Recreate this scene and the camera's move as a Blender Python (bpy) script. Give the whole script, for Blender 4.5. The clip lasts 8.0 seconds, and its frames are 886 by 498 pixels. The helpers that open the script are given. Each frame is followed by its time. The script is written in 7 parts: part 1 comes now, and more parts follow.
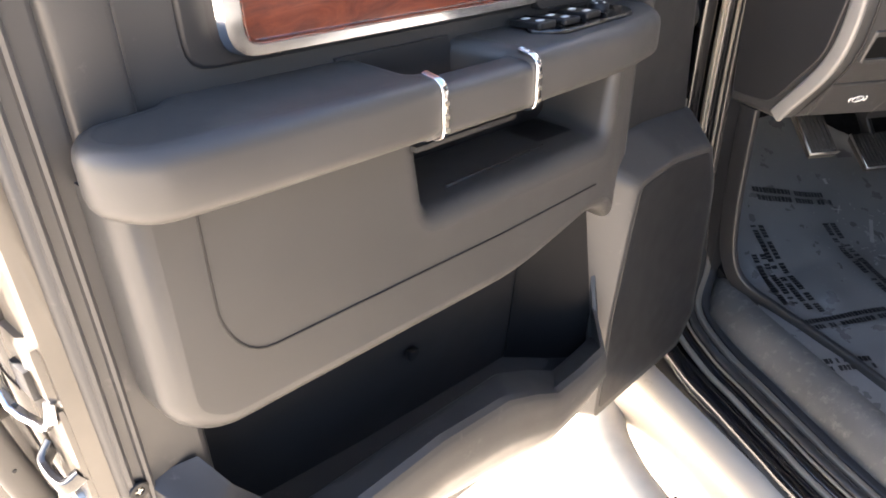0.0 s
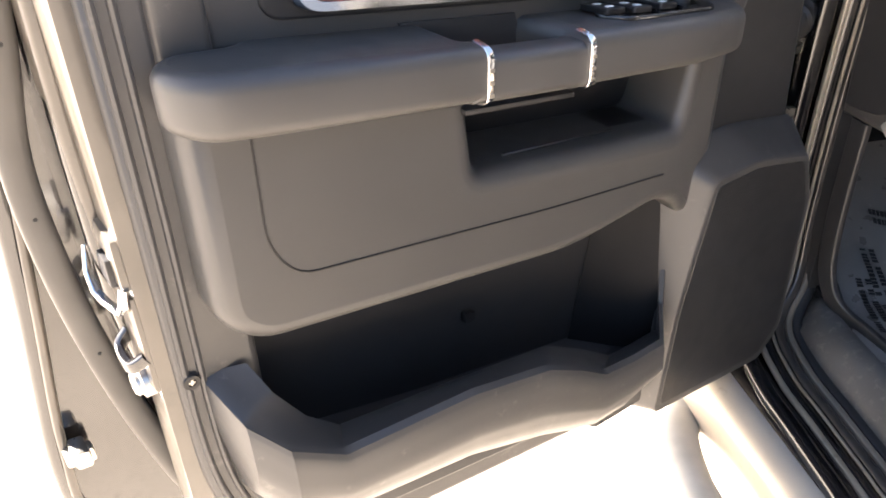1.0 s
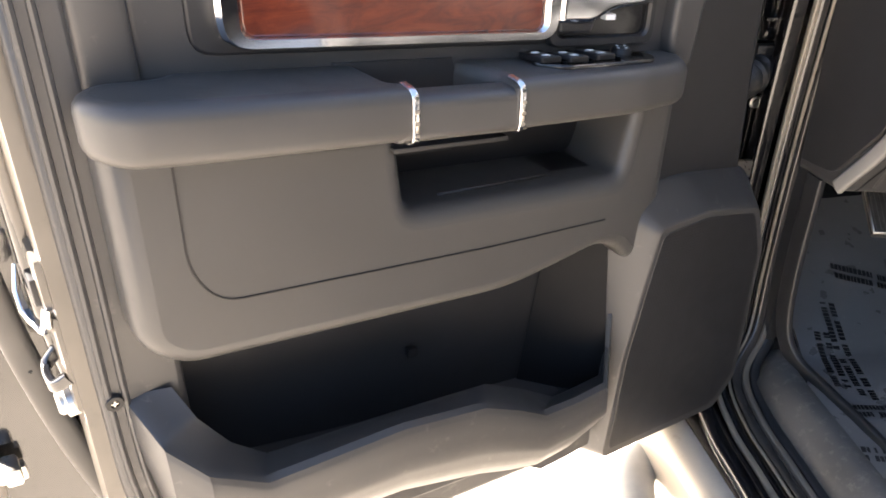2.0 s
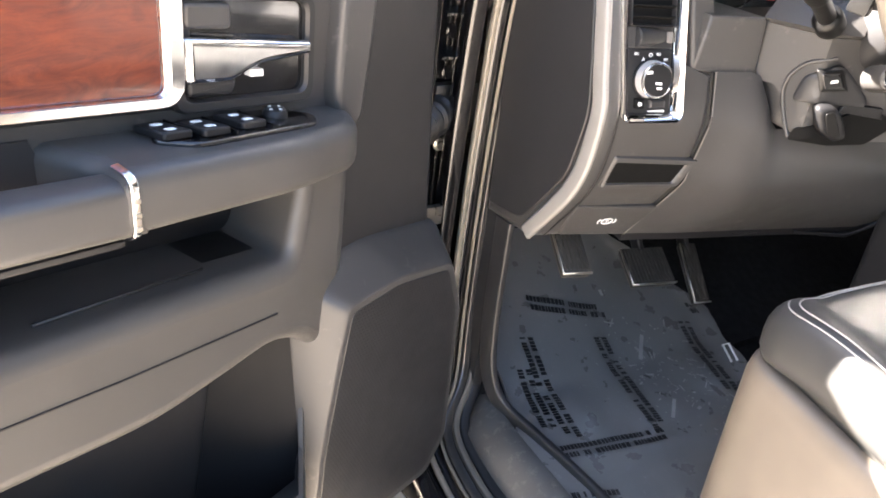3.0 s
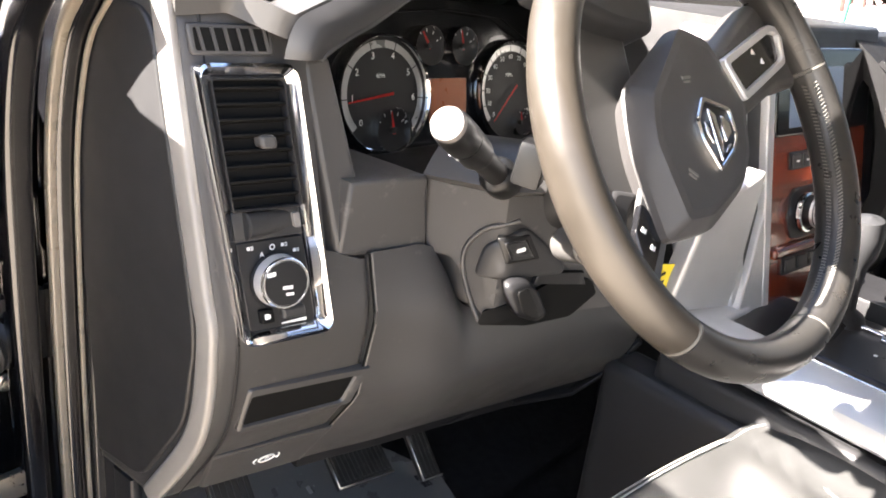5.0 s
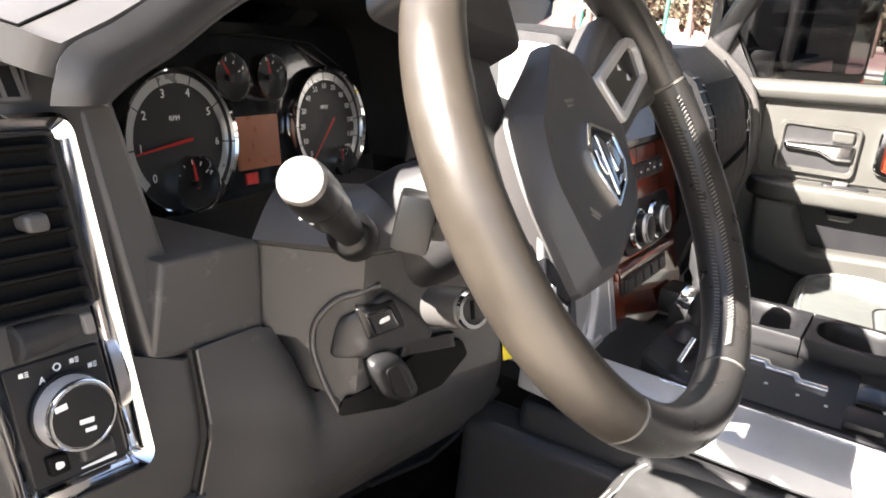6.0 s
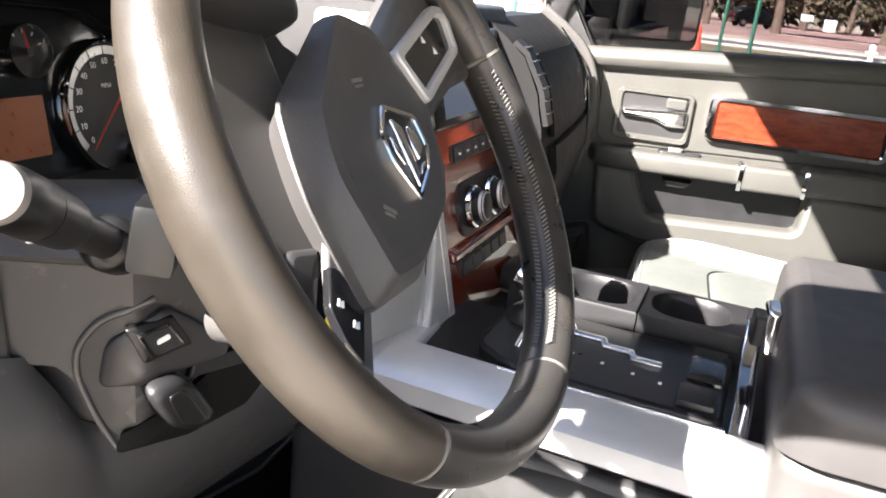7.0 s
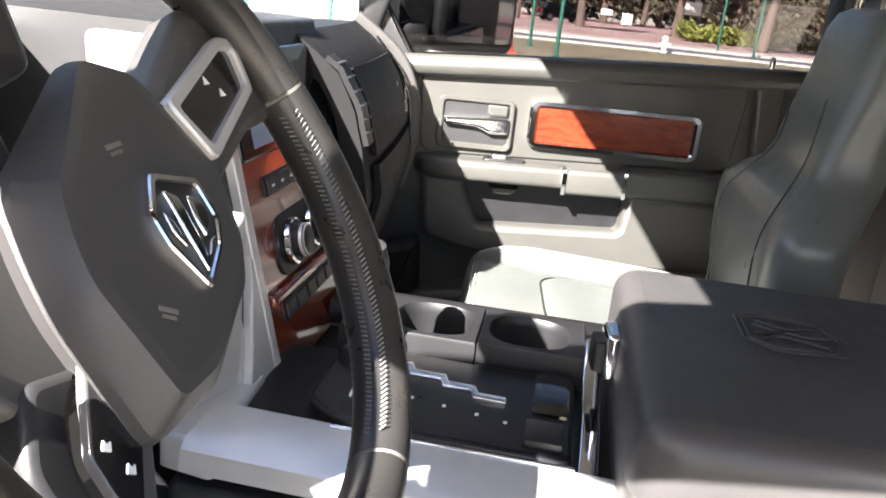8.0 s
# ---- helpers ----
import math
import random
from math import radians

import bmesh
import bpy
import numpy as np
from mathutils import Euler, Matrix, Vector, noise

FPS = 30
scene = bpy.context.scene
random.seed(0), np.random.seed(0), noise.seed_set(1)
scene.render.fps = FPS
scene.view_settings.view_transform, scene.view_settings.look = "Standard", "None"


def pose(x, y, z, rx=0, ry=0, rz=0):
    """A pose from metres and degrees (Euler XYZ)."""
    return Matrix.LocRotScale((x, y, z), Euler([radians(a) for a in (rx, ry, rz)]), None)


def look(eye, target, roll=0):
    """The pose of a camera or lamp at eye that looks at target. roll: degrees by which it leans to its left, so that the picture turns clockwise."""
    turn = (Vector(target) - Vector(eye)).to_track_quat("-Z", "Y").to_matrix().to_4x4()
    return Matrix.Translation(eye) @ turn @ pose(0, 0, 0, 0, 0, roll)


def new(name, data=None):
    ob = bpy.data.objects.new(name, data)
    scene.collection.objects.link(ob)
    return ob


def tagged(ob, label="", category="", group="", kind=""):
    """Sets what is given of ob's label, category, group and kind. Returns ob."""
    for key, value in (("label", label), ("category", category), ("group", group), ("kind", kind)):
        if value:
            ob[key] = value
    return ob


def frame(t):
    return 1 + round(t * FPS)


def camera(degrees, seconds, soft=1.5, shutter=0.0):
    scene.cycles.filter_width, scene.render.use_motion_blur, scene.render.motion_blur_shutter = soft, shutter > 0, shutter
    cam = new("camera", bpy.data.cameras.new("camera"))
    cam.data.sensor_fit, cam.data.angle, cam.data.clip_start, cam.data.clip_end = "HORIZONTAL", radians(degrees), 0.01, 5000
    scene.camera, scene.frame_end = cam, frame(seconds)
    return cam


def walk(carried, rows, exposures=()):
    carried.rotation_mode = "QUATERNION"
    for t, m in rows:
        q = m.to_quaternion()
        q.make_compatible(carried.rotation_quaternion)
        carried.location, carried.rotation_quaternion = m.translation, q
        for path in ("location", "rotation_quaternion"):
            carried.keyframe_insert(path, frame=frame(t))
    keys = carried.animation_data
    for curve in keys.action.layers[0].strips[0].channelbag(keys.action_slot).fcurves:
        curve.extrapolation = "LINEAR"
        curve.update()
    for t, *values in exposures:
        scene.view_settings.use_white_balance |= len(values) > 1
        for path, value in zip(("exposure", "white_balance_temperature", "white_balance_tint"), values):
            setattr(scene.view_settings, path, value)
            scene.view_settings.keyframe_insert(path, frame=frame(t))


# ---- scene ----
cam = camera(58.4, 8.0, soft=1.8)
PATH = [
    (0, (-1.656, -0.453, 1.456), (-1.0, 1.073, 0.341), -1.5),
    (0.5, (-1.609, -0.458, 1.446), (-1.159, 1.157, 0.356), -3.8),
    (1, (-1.596, -0.547, 1.451), (-1.27, 1.091, 0.35), -1.4),
    (1.2, (-1.589, -0.59, 1.458), (-1.326, 1.061, 0.36), -0.8),
    (2.3, (-1.502, -0.553, 1.455), (-1.066, 1.132, 0.47), 3.8),
    (2.5, (-1.481, -0.515, 1.451), (-0.875, 1.119, 0.469), 4.9),
    (3, (-1.419, -0.41, 1.456), (-0.427, 1.034, 0.492), 7.3),
    (3.5, (-1.361, -0.336, 1.479), (-0.117, 0.962, 0.604), 7.4),
    (4, (-1.278, -0.292, 1.48), (0.083, 0.92, 0.656), 6.6),
    (4.5, (-1.157, -0.26, 1.487), (0.238, 0.943, 0.709), 6.3),
    (4.7, (-1.126, -0.253, 1.486), (0.282, 0.947, 0.726), 6.4),
    (5.8, (-1.015, -0.116, 1.46), (0.722, 0.678, 0.865), 6.1),
    (6, (-1.002, -0.1, 1.459), (0.771, 0.6, 0.857), 5.8),
    (6.5, (-0.965, -0.096, 1.455), (0.865, 0.405, 0.822), 6.2),
    (7, (-0.916, -0.121, 1.463), (0.94, 0.249, 0.818), 6.4),
    (7.5, (-0.888, -0.132, 1.462), (0.978, 0.162, 0.804), 6.9),
    (8, (-0.827, -0.117, 1.482), (1.077, -0.158, 0.873), 6.1),
]
walk(cam, [(t, look(eye, target, roll)) for t, eye, target, roll in PATH],
     exposures=[(0, 4.05, 6900, 16), (1.2, 3.7, 6900, 16), (2.5, 3.7, 6850, 14), (3.0, 4.5, 6900, 15), (3.5, 4.4, 6900, 15), (4.6, 4.15, 6800, 14), (6, 3.4, 6750, 14), (8, 3.4, 6500, 13)])

# ---- daylight ----
SUN = Vector((-0.47, 0.31, 0.41)).normalized()  # towards the sun
world = bpy.data.worlds.new("sky")
scene.world = world
world.use_nodes = True
wn = world.node_tree.nodes
wn.clear()
sky = wn.new("ShaderNodeTexSky")
sky.sky_type, sky.sun_disc = "NISHITA", False
sky.sun_elevation = math.asin(SUN.z)
sky.sun_rotation = math.atan2(SUN.x, SUN.y)
sky.air_density, sky.dust_density = 1.0, 1.5
bg = wn.new("ShaderNodeBackground")
bg.inputs["Strength"].default_value = 0.055
out = wn.new("ShaderNodeOutputWorld")
world.node_tree.links.new(sky.outputs[0], bg.inputs[0])
world.node_tree.links.new(bg.outputs[0], out.inputs[0])
sun_lamp = bpy.data.lights.new("sun", "SUN")
sun_lamp.energy, sun_lamp.angle, sun_lamp.color = 5.6, radians(0.6), (1.0, 0.955, 0.89)
sun_ob = new("sun", sun_lamp)
sun_ob.matrix_world = look(SUN * 30, (0, 0, 0))

# ---- mesh helpers ----
HOME = {}  # the pose of each thing and part


def thing(name, place, label, category, group="", kind=""):
    """An Empty at the base of a thing."""
    ob = new(name)
    ob.empty_display_size = 0.05
    ob.matrix_world = place
    HOME[ob] = place.copy()
    return tagged(ob, label, category, group, kind)


def finish(bm, angle=38):
    bmesh.ops.recalc_face_normals(bm, faces=bm.faces)
    for f in bm.faces:
        f.smooth = len(f.verts) <= 4
    for e in bm.edges:
        e.smooth = e.calc_face_angle(0.0) < radians(angle)


def part(name, bm, material, parent=None, label="", angle=38, kind=""):
    """Links a bmesh, given in world places, as one mesh under a thing or part."""
    finish(bm, angle)
    home = HOME[parent] if parent else Matrix()
    bm.transform(home.inverted())
    me = bpy.data.meshes.new(name)
    bm.to_mesh(me)
    bm.free()
    me.materials.append(material)
    ob = new(name, me)
    if parent:
        ob.parent = parent
    HOME[ob] = home
    return tagged(ob, label, "", "", kind)


def setting(name, bm, material, label, category, angle=38):
    ob = part(name, bm, material, None, label, angle, "structure")
    ob["category"] = category
    return ob


def box(x0, x1, y0, y1, z0, z1, bevel=0.0, seg=2, m=None):
    bm = bmesh.new()
    bmesh.ops.create_cube(bm, size=1)
    bm.transform(Matrix.Translation(((x0 + x1) / 2, (y0 + y1) / 2, (z0 + z1) / 2)) @ Matrix.Diagonal((abs(x1 - x0), abs(y1 - y0), abs(z1 - z0), 1)))
    if bevel:
        bmesh.ops.bevel(bm, geom=bm.edges[:], offset=bevel, segments=seg, profile=0.6, affect="EDGES", clamp_overlap=True)
    if m:
        bm.transform(m)
    return bm


def rounded(pts, r, seg=4):
    """A polygon with its corners rounded; r: one radius or one for each corner."""
    res, n = [], len(pts)
    for i in range(n):
        p, a, b = Vector(pts[i]), Vector(pts[i - 1]), Vector(pts[(i + 1) % n])
        ri = r[i] if isinstance(r, (list, tuple)) else r
        if ri <= 0:
            res.append(p)
            continue
        da, db = (a - p), (b - p)
        k = min(ri, da.length * 0.48, db.length * 0.48)
        pa, pb = p + da.normalized() * k, p + db.normalized() * k
        for j in range(seg + 1):
            t = j / seg
            res.append((1 - t) ** 2 * pa + 2 * t * (1 - t) * p + t * t * pb)
    return res


def inset(pts, k):
    """The outline moved inwards by k; corners tighter than k close to a point."""
    n = len(pts)
    P = [Vector((p[0], p[1])) for p in pts]
    area = sum(P[i - 1].x * P[i].y - P[i].x * P[i - 1].y for i in range(n))
    sgn = 1 if area > 0 else -1
    lines = []
    for i in range(n):
        a, b = P[i], P[(i + 1) % n]
        d = (b - a)
        d = d.normalized() if d.length > 1e-9 else Vector((1, 0))
        lines.append((a + Vector((-d.y, d.x)) * (sgn * k), d))

    def meet(l1, l2, fallback):
        (p, d), (q, e) = l1, l2
        c = d.x * e.y - d.y * e.x
        if abs(c) < 0.02:
            return fallback
        r = q - p
        w = p + d * ((r.x * e.y - r.y * e.x) / c)
        return w if (w - fallback).length < 6 * abs(k) + 1e-4 else fallback

    res = [meet(lines[i - 1], lines[i], (lines[i - 1][0] + lines[i - 1][1] * (P[i] - P[i - 1]).length + lines[i][0]) / 2) for i in range(n)]
    flipped = [(res[(i + 1) % n] - res[i]).dot(lines[i][1]) < 0 for i in range(n)]
    if any(flipped) and not all(flipped):
        i0 = flipped.index(False)
        i = 0
        while i < n:
            e = (i0 + i) % n
            if not flipped[e]:
                i += 1
                continue
            j = i
            while flipped[(i0 + j) % n]:
                j += 1
            f, g = (i0 + i - 1) % n, (i0 + j) % n
            mid = (res[e] + res[g]) / 2
            w = meet(lines[f], lines[g], mid)
            for q in range(i, j + 1):
                res[(i0 + q) % n] = w
            i = j
    return res


def prism(pts, at, h0, h1, bevel=0.0, seg=3, both=False):
    """A plate with the outline pts, from height h0 to h1; at(u, v, h) gives the place. The rim at h1 is rounded."""
    P = [Vector((p[0], p[1])) for p in pts]
    n = len(P)
    area = abs(sum(P[i - 1].x * P[i].y - P[i].x * P[i - 1].y for i in range(n))) / 2
    girth = sum((P[i] - P[i - 1]).length for i in range(n))
    b = min(bevel, abs(h1 - h0) * (0.48 if both else 0.9), 0.8 * area / girth)
    up = 1 if h1 > h0 else -1
    loops = [(P, h0)]
    if b > 1e-5:
        cuts = [(inset(P, b * (1 - math.cos(q * math.pi / 2 / seg))), b * (1 - math.sin(q * math.pi / 2 / seg))) for q in range(seg + 1)]
        loops = [(o, h0 + up * d) for o, d in reversed(cuts)] if both else [(P, h0)]
        loops += [(o, h1 - up * d) for o, d in cuts]
    else:
        loops.append((P, h1))
    bm = bmesh.new()
    vs = [[bm.verts.new((p.x, p.y, h)) for p in o] for o, h in loops]
    for lo, hi in zip(vs, vs[1:]):
        for i in range(n):
            j = (i + 1) % n
            bm.faces.new((lo[i], lo[j], hi[j], hi[i]))
    bm.faces.new(vs[-1])
    bm.faces.new(list(reversed(vs[0])))
    bmesh.ops.remove_doubles(bm, verts=bm.verts, dist=2e-6)
    for v in bm.verts:
        v.co = at(*v.co)
    return bm


def rings(loops, closed=True, caps=True):
    """A skin over rings of points, ring after ring."""
    bm = bmesh.new()
    vs = [[bm.verts.new(p) for p in loop] for loop in loops]
    n = len(vs[0])
    for a, b in zip(vs, vs[1:]):
        for i in range(n if closed else n - 1):
            j = (i + 1) % n
            bm.faces.new((a[i], a[j], b[j], b[i]))
    if caps and closed:
        bm.faces.new(list(reversed(vs[0])))
        bm.faces.new(vs[-1])
    return bm


def smooth_path(pts, steps=6, closed=False):
    """A Catmull-Rom line through the points."""
    P = [Vector(p) for p in pts]
    n, res = len(P), []
    for i in range(n if closed else n - 1):
        p0 = P[i - 1] if (i > 0 or closed) else P[i] * 2 - P[i + 1]
        p1, p2 = P[i], P[(i + 1) % n]
        p3 = P[(i + 2) % n] if (i + 2 < n or closed) else p2 * 2 - p1
        for k in range(steps):
            t = k / steps
            res.append(0.5 * (2 * p1 + (p2 - p0) * t + (2 * p0 - 5 * p1 + 4 * p2 - p3) * t * t + (3 * p1 - p0 - 3 * p2 + p3) * t ** 3))
    if not closed:
        res.append(P[-1])
    return res


def sweep(path, profile, up=(0, 0, 1), closed=False, scale=None):
    """A closed 2D profile drawn along a path; the profile's first axis lies across, its second along 'up'."""
    path = [Vector(p) for p in path]
    loops, n = [], len(path)
    for i, p in enumerate(path):
        a = path[i - 1] if (i > 0 or closed) else p
        b = path[(i + 1) % n] if (i + 1 < n or closed) else p
        t = (b - a).normalized()
        side = t.cross(Vector(up))
        side = side.normalized() if side.length > 1e-6 else Vector((1, 0, 0))
        v = side.cross(t).normalized()
        k = scale(i / max(1, n - 1)) if scale else 1
        loops.append([p + side * (q[0] * k) + v * (q[1] * k) for q in profile])
    if closed:
        loops.append(loops[0])
        bm = rings(loops, True, False)
        bmesh.ops.remove_doubles(bm, verts=bm.verts, dist=1e-6)
        return bm
    return rings(loops, True, True)


def circle(r, n=12, rx=None):
    return [((rx or r) * math.cos(2 * math.pi * i / n), r * math.sin(2 * math.pi * i / n)) for i in range(n)]


def lathe(profile, m, n=32):
    """A body turned round z from (radius, height) pairs, laid by the matrix m."""
    loops = [[m @ Vector((r * math.cos(2 * math.pi * i / n), r * math.sin(2 * math.pi * i / n), h)) for i in range(n)] for r, h in profile]
    return rings(loops, True, True)


def sheet(fn, nu, nv, thick=0.0):
    """A surface fn(u, v), u and v from 0 to 1, with a thickness away from its normal."""
    bm = bmesh.new()
    g = [[bm.verts.new(fn(i / nu, j / nv)) for j in range(nv + 1)] for i in range(nu + 1)]
    for i in range(nu):
        for j in range(nv):
            bm.faces.new((g[i][j], g[i + 1][j], g[i + 1][j + 1], g[i][j + 1]))
    if thick:
        bm.normal_update()
        bmesh.ops.solidify(bm, geom=bm.faces[:], thickness=thick)
    return bm


def join(*bms):
    a = bms[0]
    for b in bms[1:]:
        me = bpy.data.meshes.new("tmp")
        b.to_mesh(me)
        a.from_mesh(me)
        b.free()
        bpy.data.meshes.remove(me)
    return a


def ease(t):
    t = min(1.0, max(0.0, t))
    return t * t * (3 - 2 * t)


def plane_at(origin, xd, yd):
    """The pose of a flat thing: its x and y axes in the world."""
    x = Vector(xd).normalized()
    z = x.cross(Vector(yd)).normalized()
    y = z.cross(x)
    m = Matrix((x, y, z)).transposed().to_4x4()
    m.translation = origin
    return m


def words(body, size, m, material, parent, name="lettering", depth=0.0003):
    cu = bpy.data.curves.new(name, "FONT")
    cu.body, cu.size, cu.extrude = body, size, depth
    cu.align_x, cu.align_y, cu.resolution_u = "CENTER", "CENTER", 2
    tmp = bpy.data.objects.new("tmp", cu)
    me = bpy.data.meshes.new_from_object(tmp)
    bpy.data.objects.remove(tmp)
    bm = bmesh.new()
    bm.from_mesh(me)
    bpy.data.meshes.remove(me)
    bm.transform(m)
    return part(name, bm, material, parent)


# ---- materials ----
def surface(name, color, rough=0.5, metal=0.0, vary=0.12, scale=9.0, grain=0.0, grain_scale=900.0, coat=0.0, rough_vary=0.1,
            wear=None, wear_amount=0.0, wear_scale=14.0, kind="noise", stretch=(1, 1, 1), spec=0.5, emit=None):
    m = bpy.data.materials.new(name)
    m.use_nodes = True
    nt = m.node_tree
    N, L = nt.nodes, nt.links
    b = N["Principled BSDF"]
    tc = N.new("ShaderNodeTexCoord")
    mp = N.new("ShaderNodeMapping")
    mp.inputs["Scale"].default_value = stretch
    L.new(tc.outputs["Object"], mp.inputs[0])
    n1 = N.new("ShaderNodeTexNoise")
    n1.inputs["Scale"].default_value, n1.inputs["Detail"].default_value = scale, 6
    L.new(mp.outputs[0], n1.inputs["Vector"])
    ramp = N.new("ShaderNodeValToRGB")
    c = color
    ramp.color_ramp.elements[0].position, ramp.color_ramp.elements[1].position = 0.3, 0.7
    ramp.color_ramp.elements[0].color = (*[max(0, v * (1 - vary)) for v in c], 1)
    ramp.color_ramp.elements[1].color = (*[min(1, v * (1 + vary)) for v in c], 1)
    L.new(n1.outputs[0], ramp.inputs[0])
    col = ramp.outputs[0]
    if wear:
        n2 = N.new("ShaderNodeTexNoise")
        n2.inputs["Scale"].default_value, n2.inputs["Detail"].default_value, n2.inputs["Roughness"].default_value = wear_scale, 10, 0.7
        L.new(mp.outputs[0], n2.inputs["Vector"])
        r2 = N.new("ShaderNodeValToRGB")
        r2.color_ramp.elements[0].position, r2.color_ramp.elements[1].position = 0.62 - 0.2 * wear_amount, 0.75
        L.new(n2.outputs[0], r2.inputs[0])
        mx = N.new("ShaderNodeMix")
        mx.data_type = "RGBA"
        mx.inputs["B"].default_value = (*wear, 1)
        L.new(r2.outputs[0], mx.inputs["Factor"])
        L.new(col, mx.inputs["A"])
        col = mx.outputs["Result"]
    L.new(col, b.inputs["Base Color"])
    rr = N.new("ShaderNodeMapRange")
    rr.inputs["To Min"].default_value, rr.inputs["To Max"].default_value = max(0.02, rough - rough_vary), min(1, rough + rough_vary)
    n3 = N.new("ShaderNodeTexNoise")
    n3.inputs["Scale"].default_value, n3.inputs["Detail"].default_value = scale * 4, 4
    L.new(mp.outputs[0], n3.inputs["Vector"])
    L.new(n3.outputs[0], rr.inputs[0])
    L.new(rr.outputs[0], b.inputs["Roughness"])
    b.inputs["Metallic"].default_value = metal
    b.inputs["Coat Weight"].default_value = coat
    b.inputs["Coat Roughness"].default_value = 0.04
    b.inputs["Specular IOR Level"].default_value = spec
    if grain:
        if kind == "leather":
            g = N.new("ShaderNodeTexVoronoi")
            g.feature = "DISTANCE_TO_EDGE"
        else:
            g = N.new("ShaderNodeTexNoise")
            g.inputs["Detail"].default_value = 3
        g.inputs["Scale"].default_value = grain_scale
        L.new(mp.outputs[0], g.inputs["Vector"])
        bp = N.new("ShaderNodeBump")
        bp.inputs["Strength"].default_value, bp.inputs["Distance"].default_value = grain, 0.001
        L.new(g.outputs[0], bp.inputs["Height"])
        L.new(bp.outputs[0], b.inputs["Normal"])
    if emit:
        b.inputs["Emission Color"].default_value = (*emit[:3], 1)
        b.inputs["Emission Strength"].default_value = emit[3]
    return m


def glass(name, tint=(1, 1, 1), rough=0.0):
    """A thin clear pane: mostly clear, with a gloss that grows at a slant."""
    m = bpy.data.materials.new(name)
    m.use_nodes = True
    nt = m.node_tree
    nt.nodes.clear()
    o = nt.nodes.new("ShaderNodeOutputMaterial")
    mix = nt.nodes.new("ShaderNodeMixShader")
    tr = nt.nodes.new("ShaderNodeBsdfTransparent")
    gl = nt.nodes.new("ShaderNodeBsdfGlossy")
    fr = nt.nodes.new("ShaderNodeFresnel")
    fr.inputs[0].default_value = 1.45
    tr.inputs[0].default_value = (*tint, 1)
    gl.inputs["Roughness"].default_value = rough
    nt.links.new(fr.outputs[0], mix.inputs[0])
    nt.links.new(tr.outputs[0], mix.inputs[1])
    nt.links.new(gl.outputs[0], mix.inputs[2])
    nt.links.new(mix.outputs[0], o.inputs[0])
    return m


def burl(name, dark, light, scale=22):
    """Glossy red-brown burl veneer."""
    m = surface(name, dark, 0.22, 0, 0.1, coat=0.8)
    nt = m.node_tree
    N, L = nt.nodes, nt.links
    tc = N.new("ShaderNodeTexCoord")
    mp = N.new("ShaderNodeMapping")
    mp.inputs["Scale"].default_value = (0.6, 0.6, 2.2)
    L.new(tc.outputs["Object"], mp.inputs[0])
    n = N.new("ShaderNodeTexNoise")
    n.inputs["Scale"].default_value, n.inputs["Detail"].default_value, n.inputs["Roughness"].default_value, n.inputs["Distortion"].default_value = scale, 10, 0.72, 0.9
    L.new(mp.outputs[0], n.inputs["Vector"])
    r = N.new("ShaderNodeValToRGB")
    r.color_ramp.elements[0].position, r.color_ramp.elements[1].position = 0.28, 0.74
    r.color_ramp.elements[0].color, r.color_ramp.elements[1].color = (*dark, 1), (*light, 1)
    L.new(n.outputs[0], r.inputs[0])
    L.new(r.outputs[0], N["Principled BSDF"].inputs["Base Color"])
    return m


plastic = surface("slate_plastic", (0.050, 0.048, 0.0465), 0.40, vary=0.06, grain=0.10, grain_scale=1500, wear=(0.12, 0.11, 0.10), wear_amount=0.05, wear_scale=40)
plastic_soft = surface("soft_slate_trim", (0.054, 0.052, 0.050), 0.42, vary=0.07, grain=0.16, grain_scale=1100, kind="leather")
door_trim = surface("grey_green_door_trim", (0.050, 0.0495, 0.0450), 0.42, vary=0.07, grain=0.14, grain_scale=1100, kind="leather")
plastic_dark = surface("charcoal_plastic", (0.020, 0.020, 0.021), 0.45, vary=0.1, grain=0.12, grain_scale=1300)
# trim blackened to hold the shade of the pocket end and passenger dash
trim_shaded = surface("shaded_grained_trim", (0.008, 0.008, 0.0085), 0.62, vary=0.1, grain=0.12, grain_scale=1300, spec=0.18)
black_plastic = surface("black_plastic", (0.011, 0.011, 0.012), 0.42, vary=0.15, grain=0.05, grain_scale=900, spec=0.35)
matt_hood = surface("matt_black_hood", (0.008, 0.008, 0.008), 0.65, vary=0.2, grain=0.1, grain_scale=900, spec=0.2)
# black of slats, switch and seams; in openings it stands in for shade
deep_black = surface("matt_black_and_cavity_shade", (0.003, 0.003, 0.003), 0.7, vary=0.2, spec=0.15)
piano = surface("gloss_black_plastic", (0.008, 0.008, 0.009), 0.12, vary=0.2, coat=0.5, rough_vary=0.04)
paint = surface("black_car_paint", (0.006, 0.006, 0.007), 0.16, vary=0.2, coat=1.0, rough_vary=0.05, wear=(0.05, 0.045, 0.04), wear_amount=0.1, wear_scale=25)
worn_rubber = surface("worn_pedal_rubber", (0.040, 0.037, 0.033), 0.42, vary=0.25, scale=40, grain=0.08, grain_scale=600, wear=(0.13, 0.12, 0.10), wear_amount=0.25, wear_scale=90)
rubber = surface("black_rubber", (0.014, 0.014, 0.014), 0.42, vary=0.2, grain=0.08, grain_scale=600)
chrome = surface("chrome", (0.82, 0.82, 0.83), 0.08, 1.0, 0.03, rough_vary=0.05, wear=(0.55, 0.54, 0.52), wear_amount=0.15, wear_scale=60)
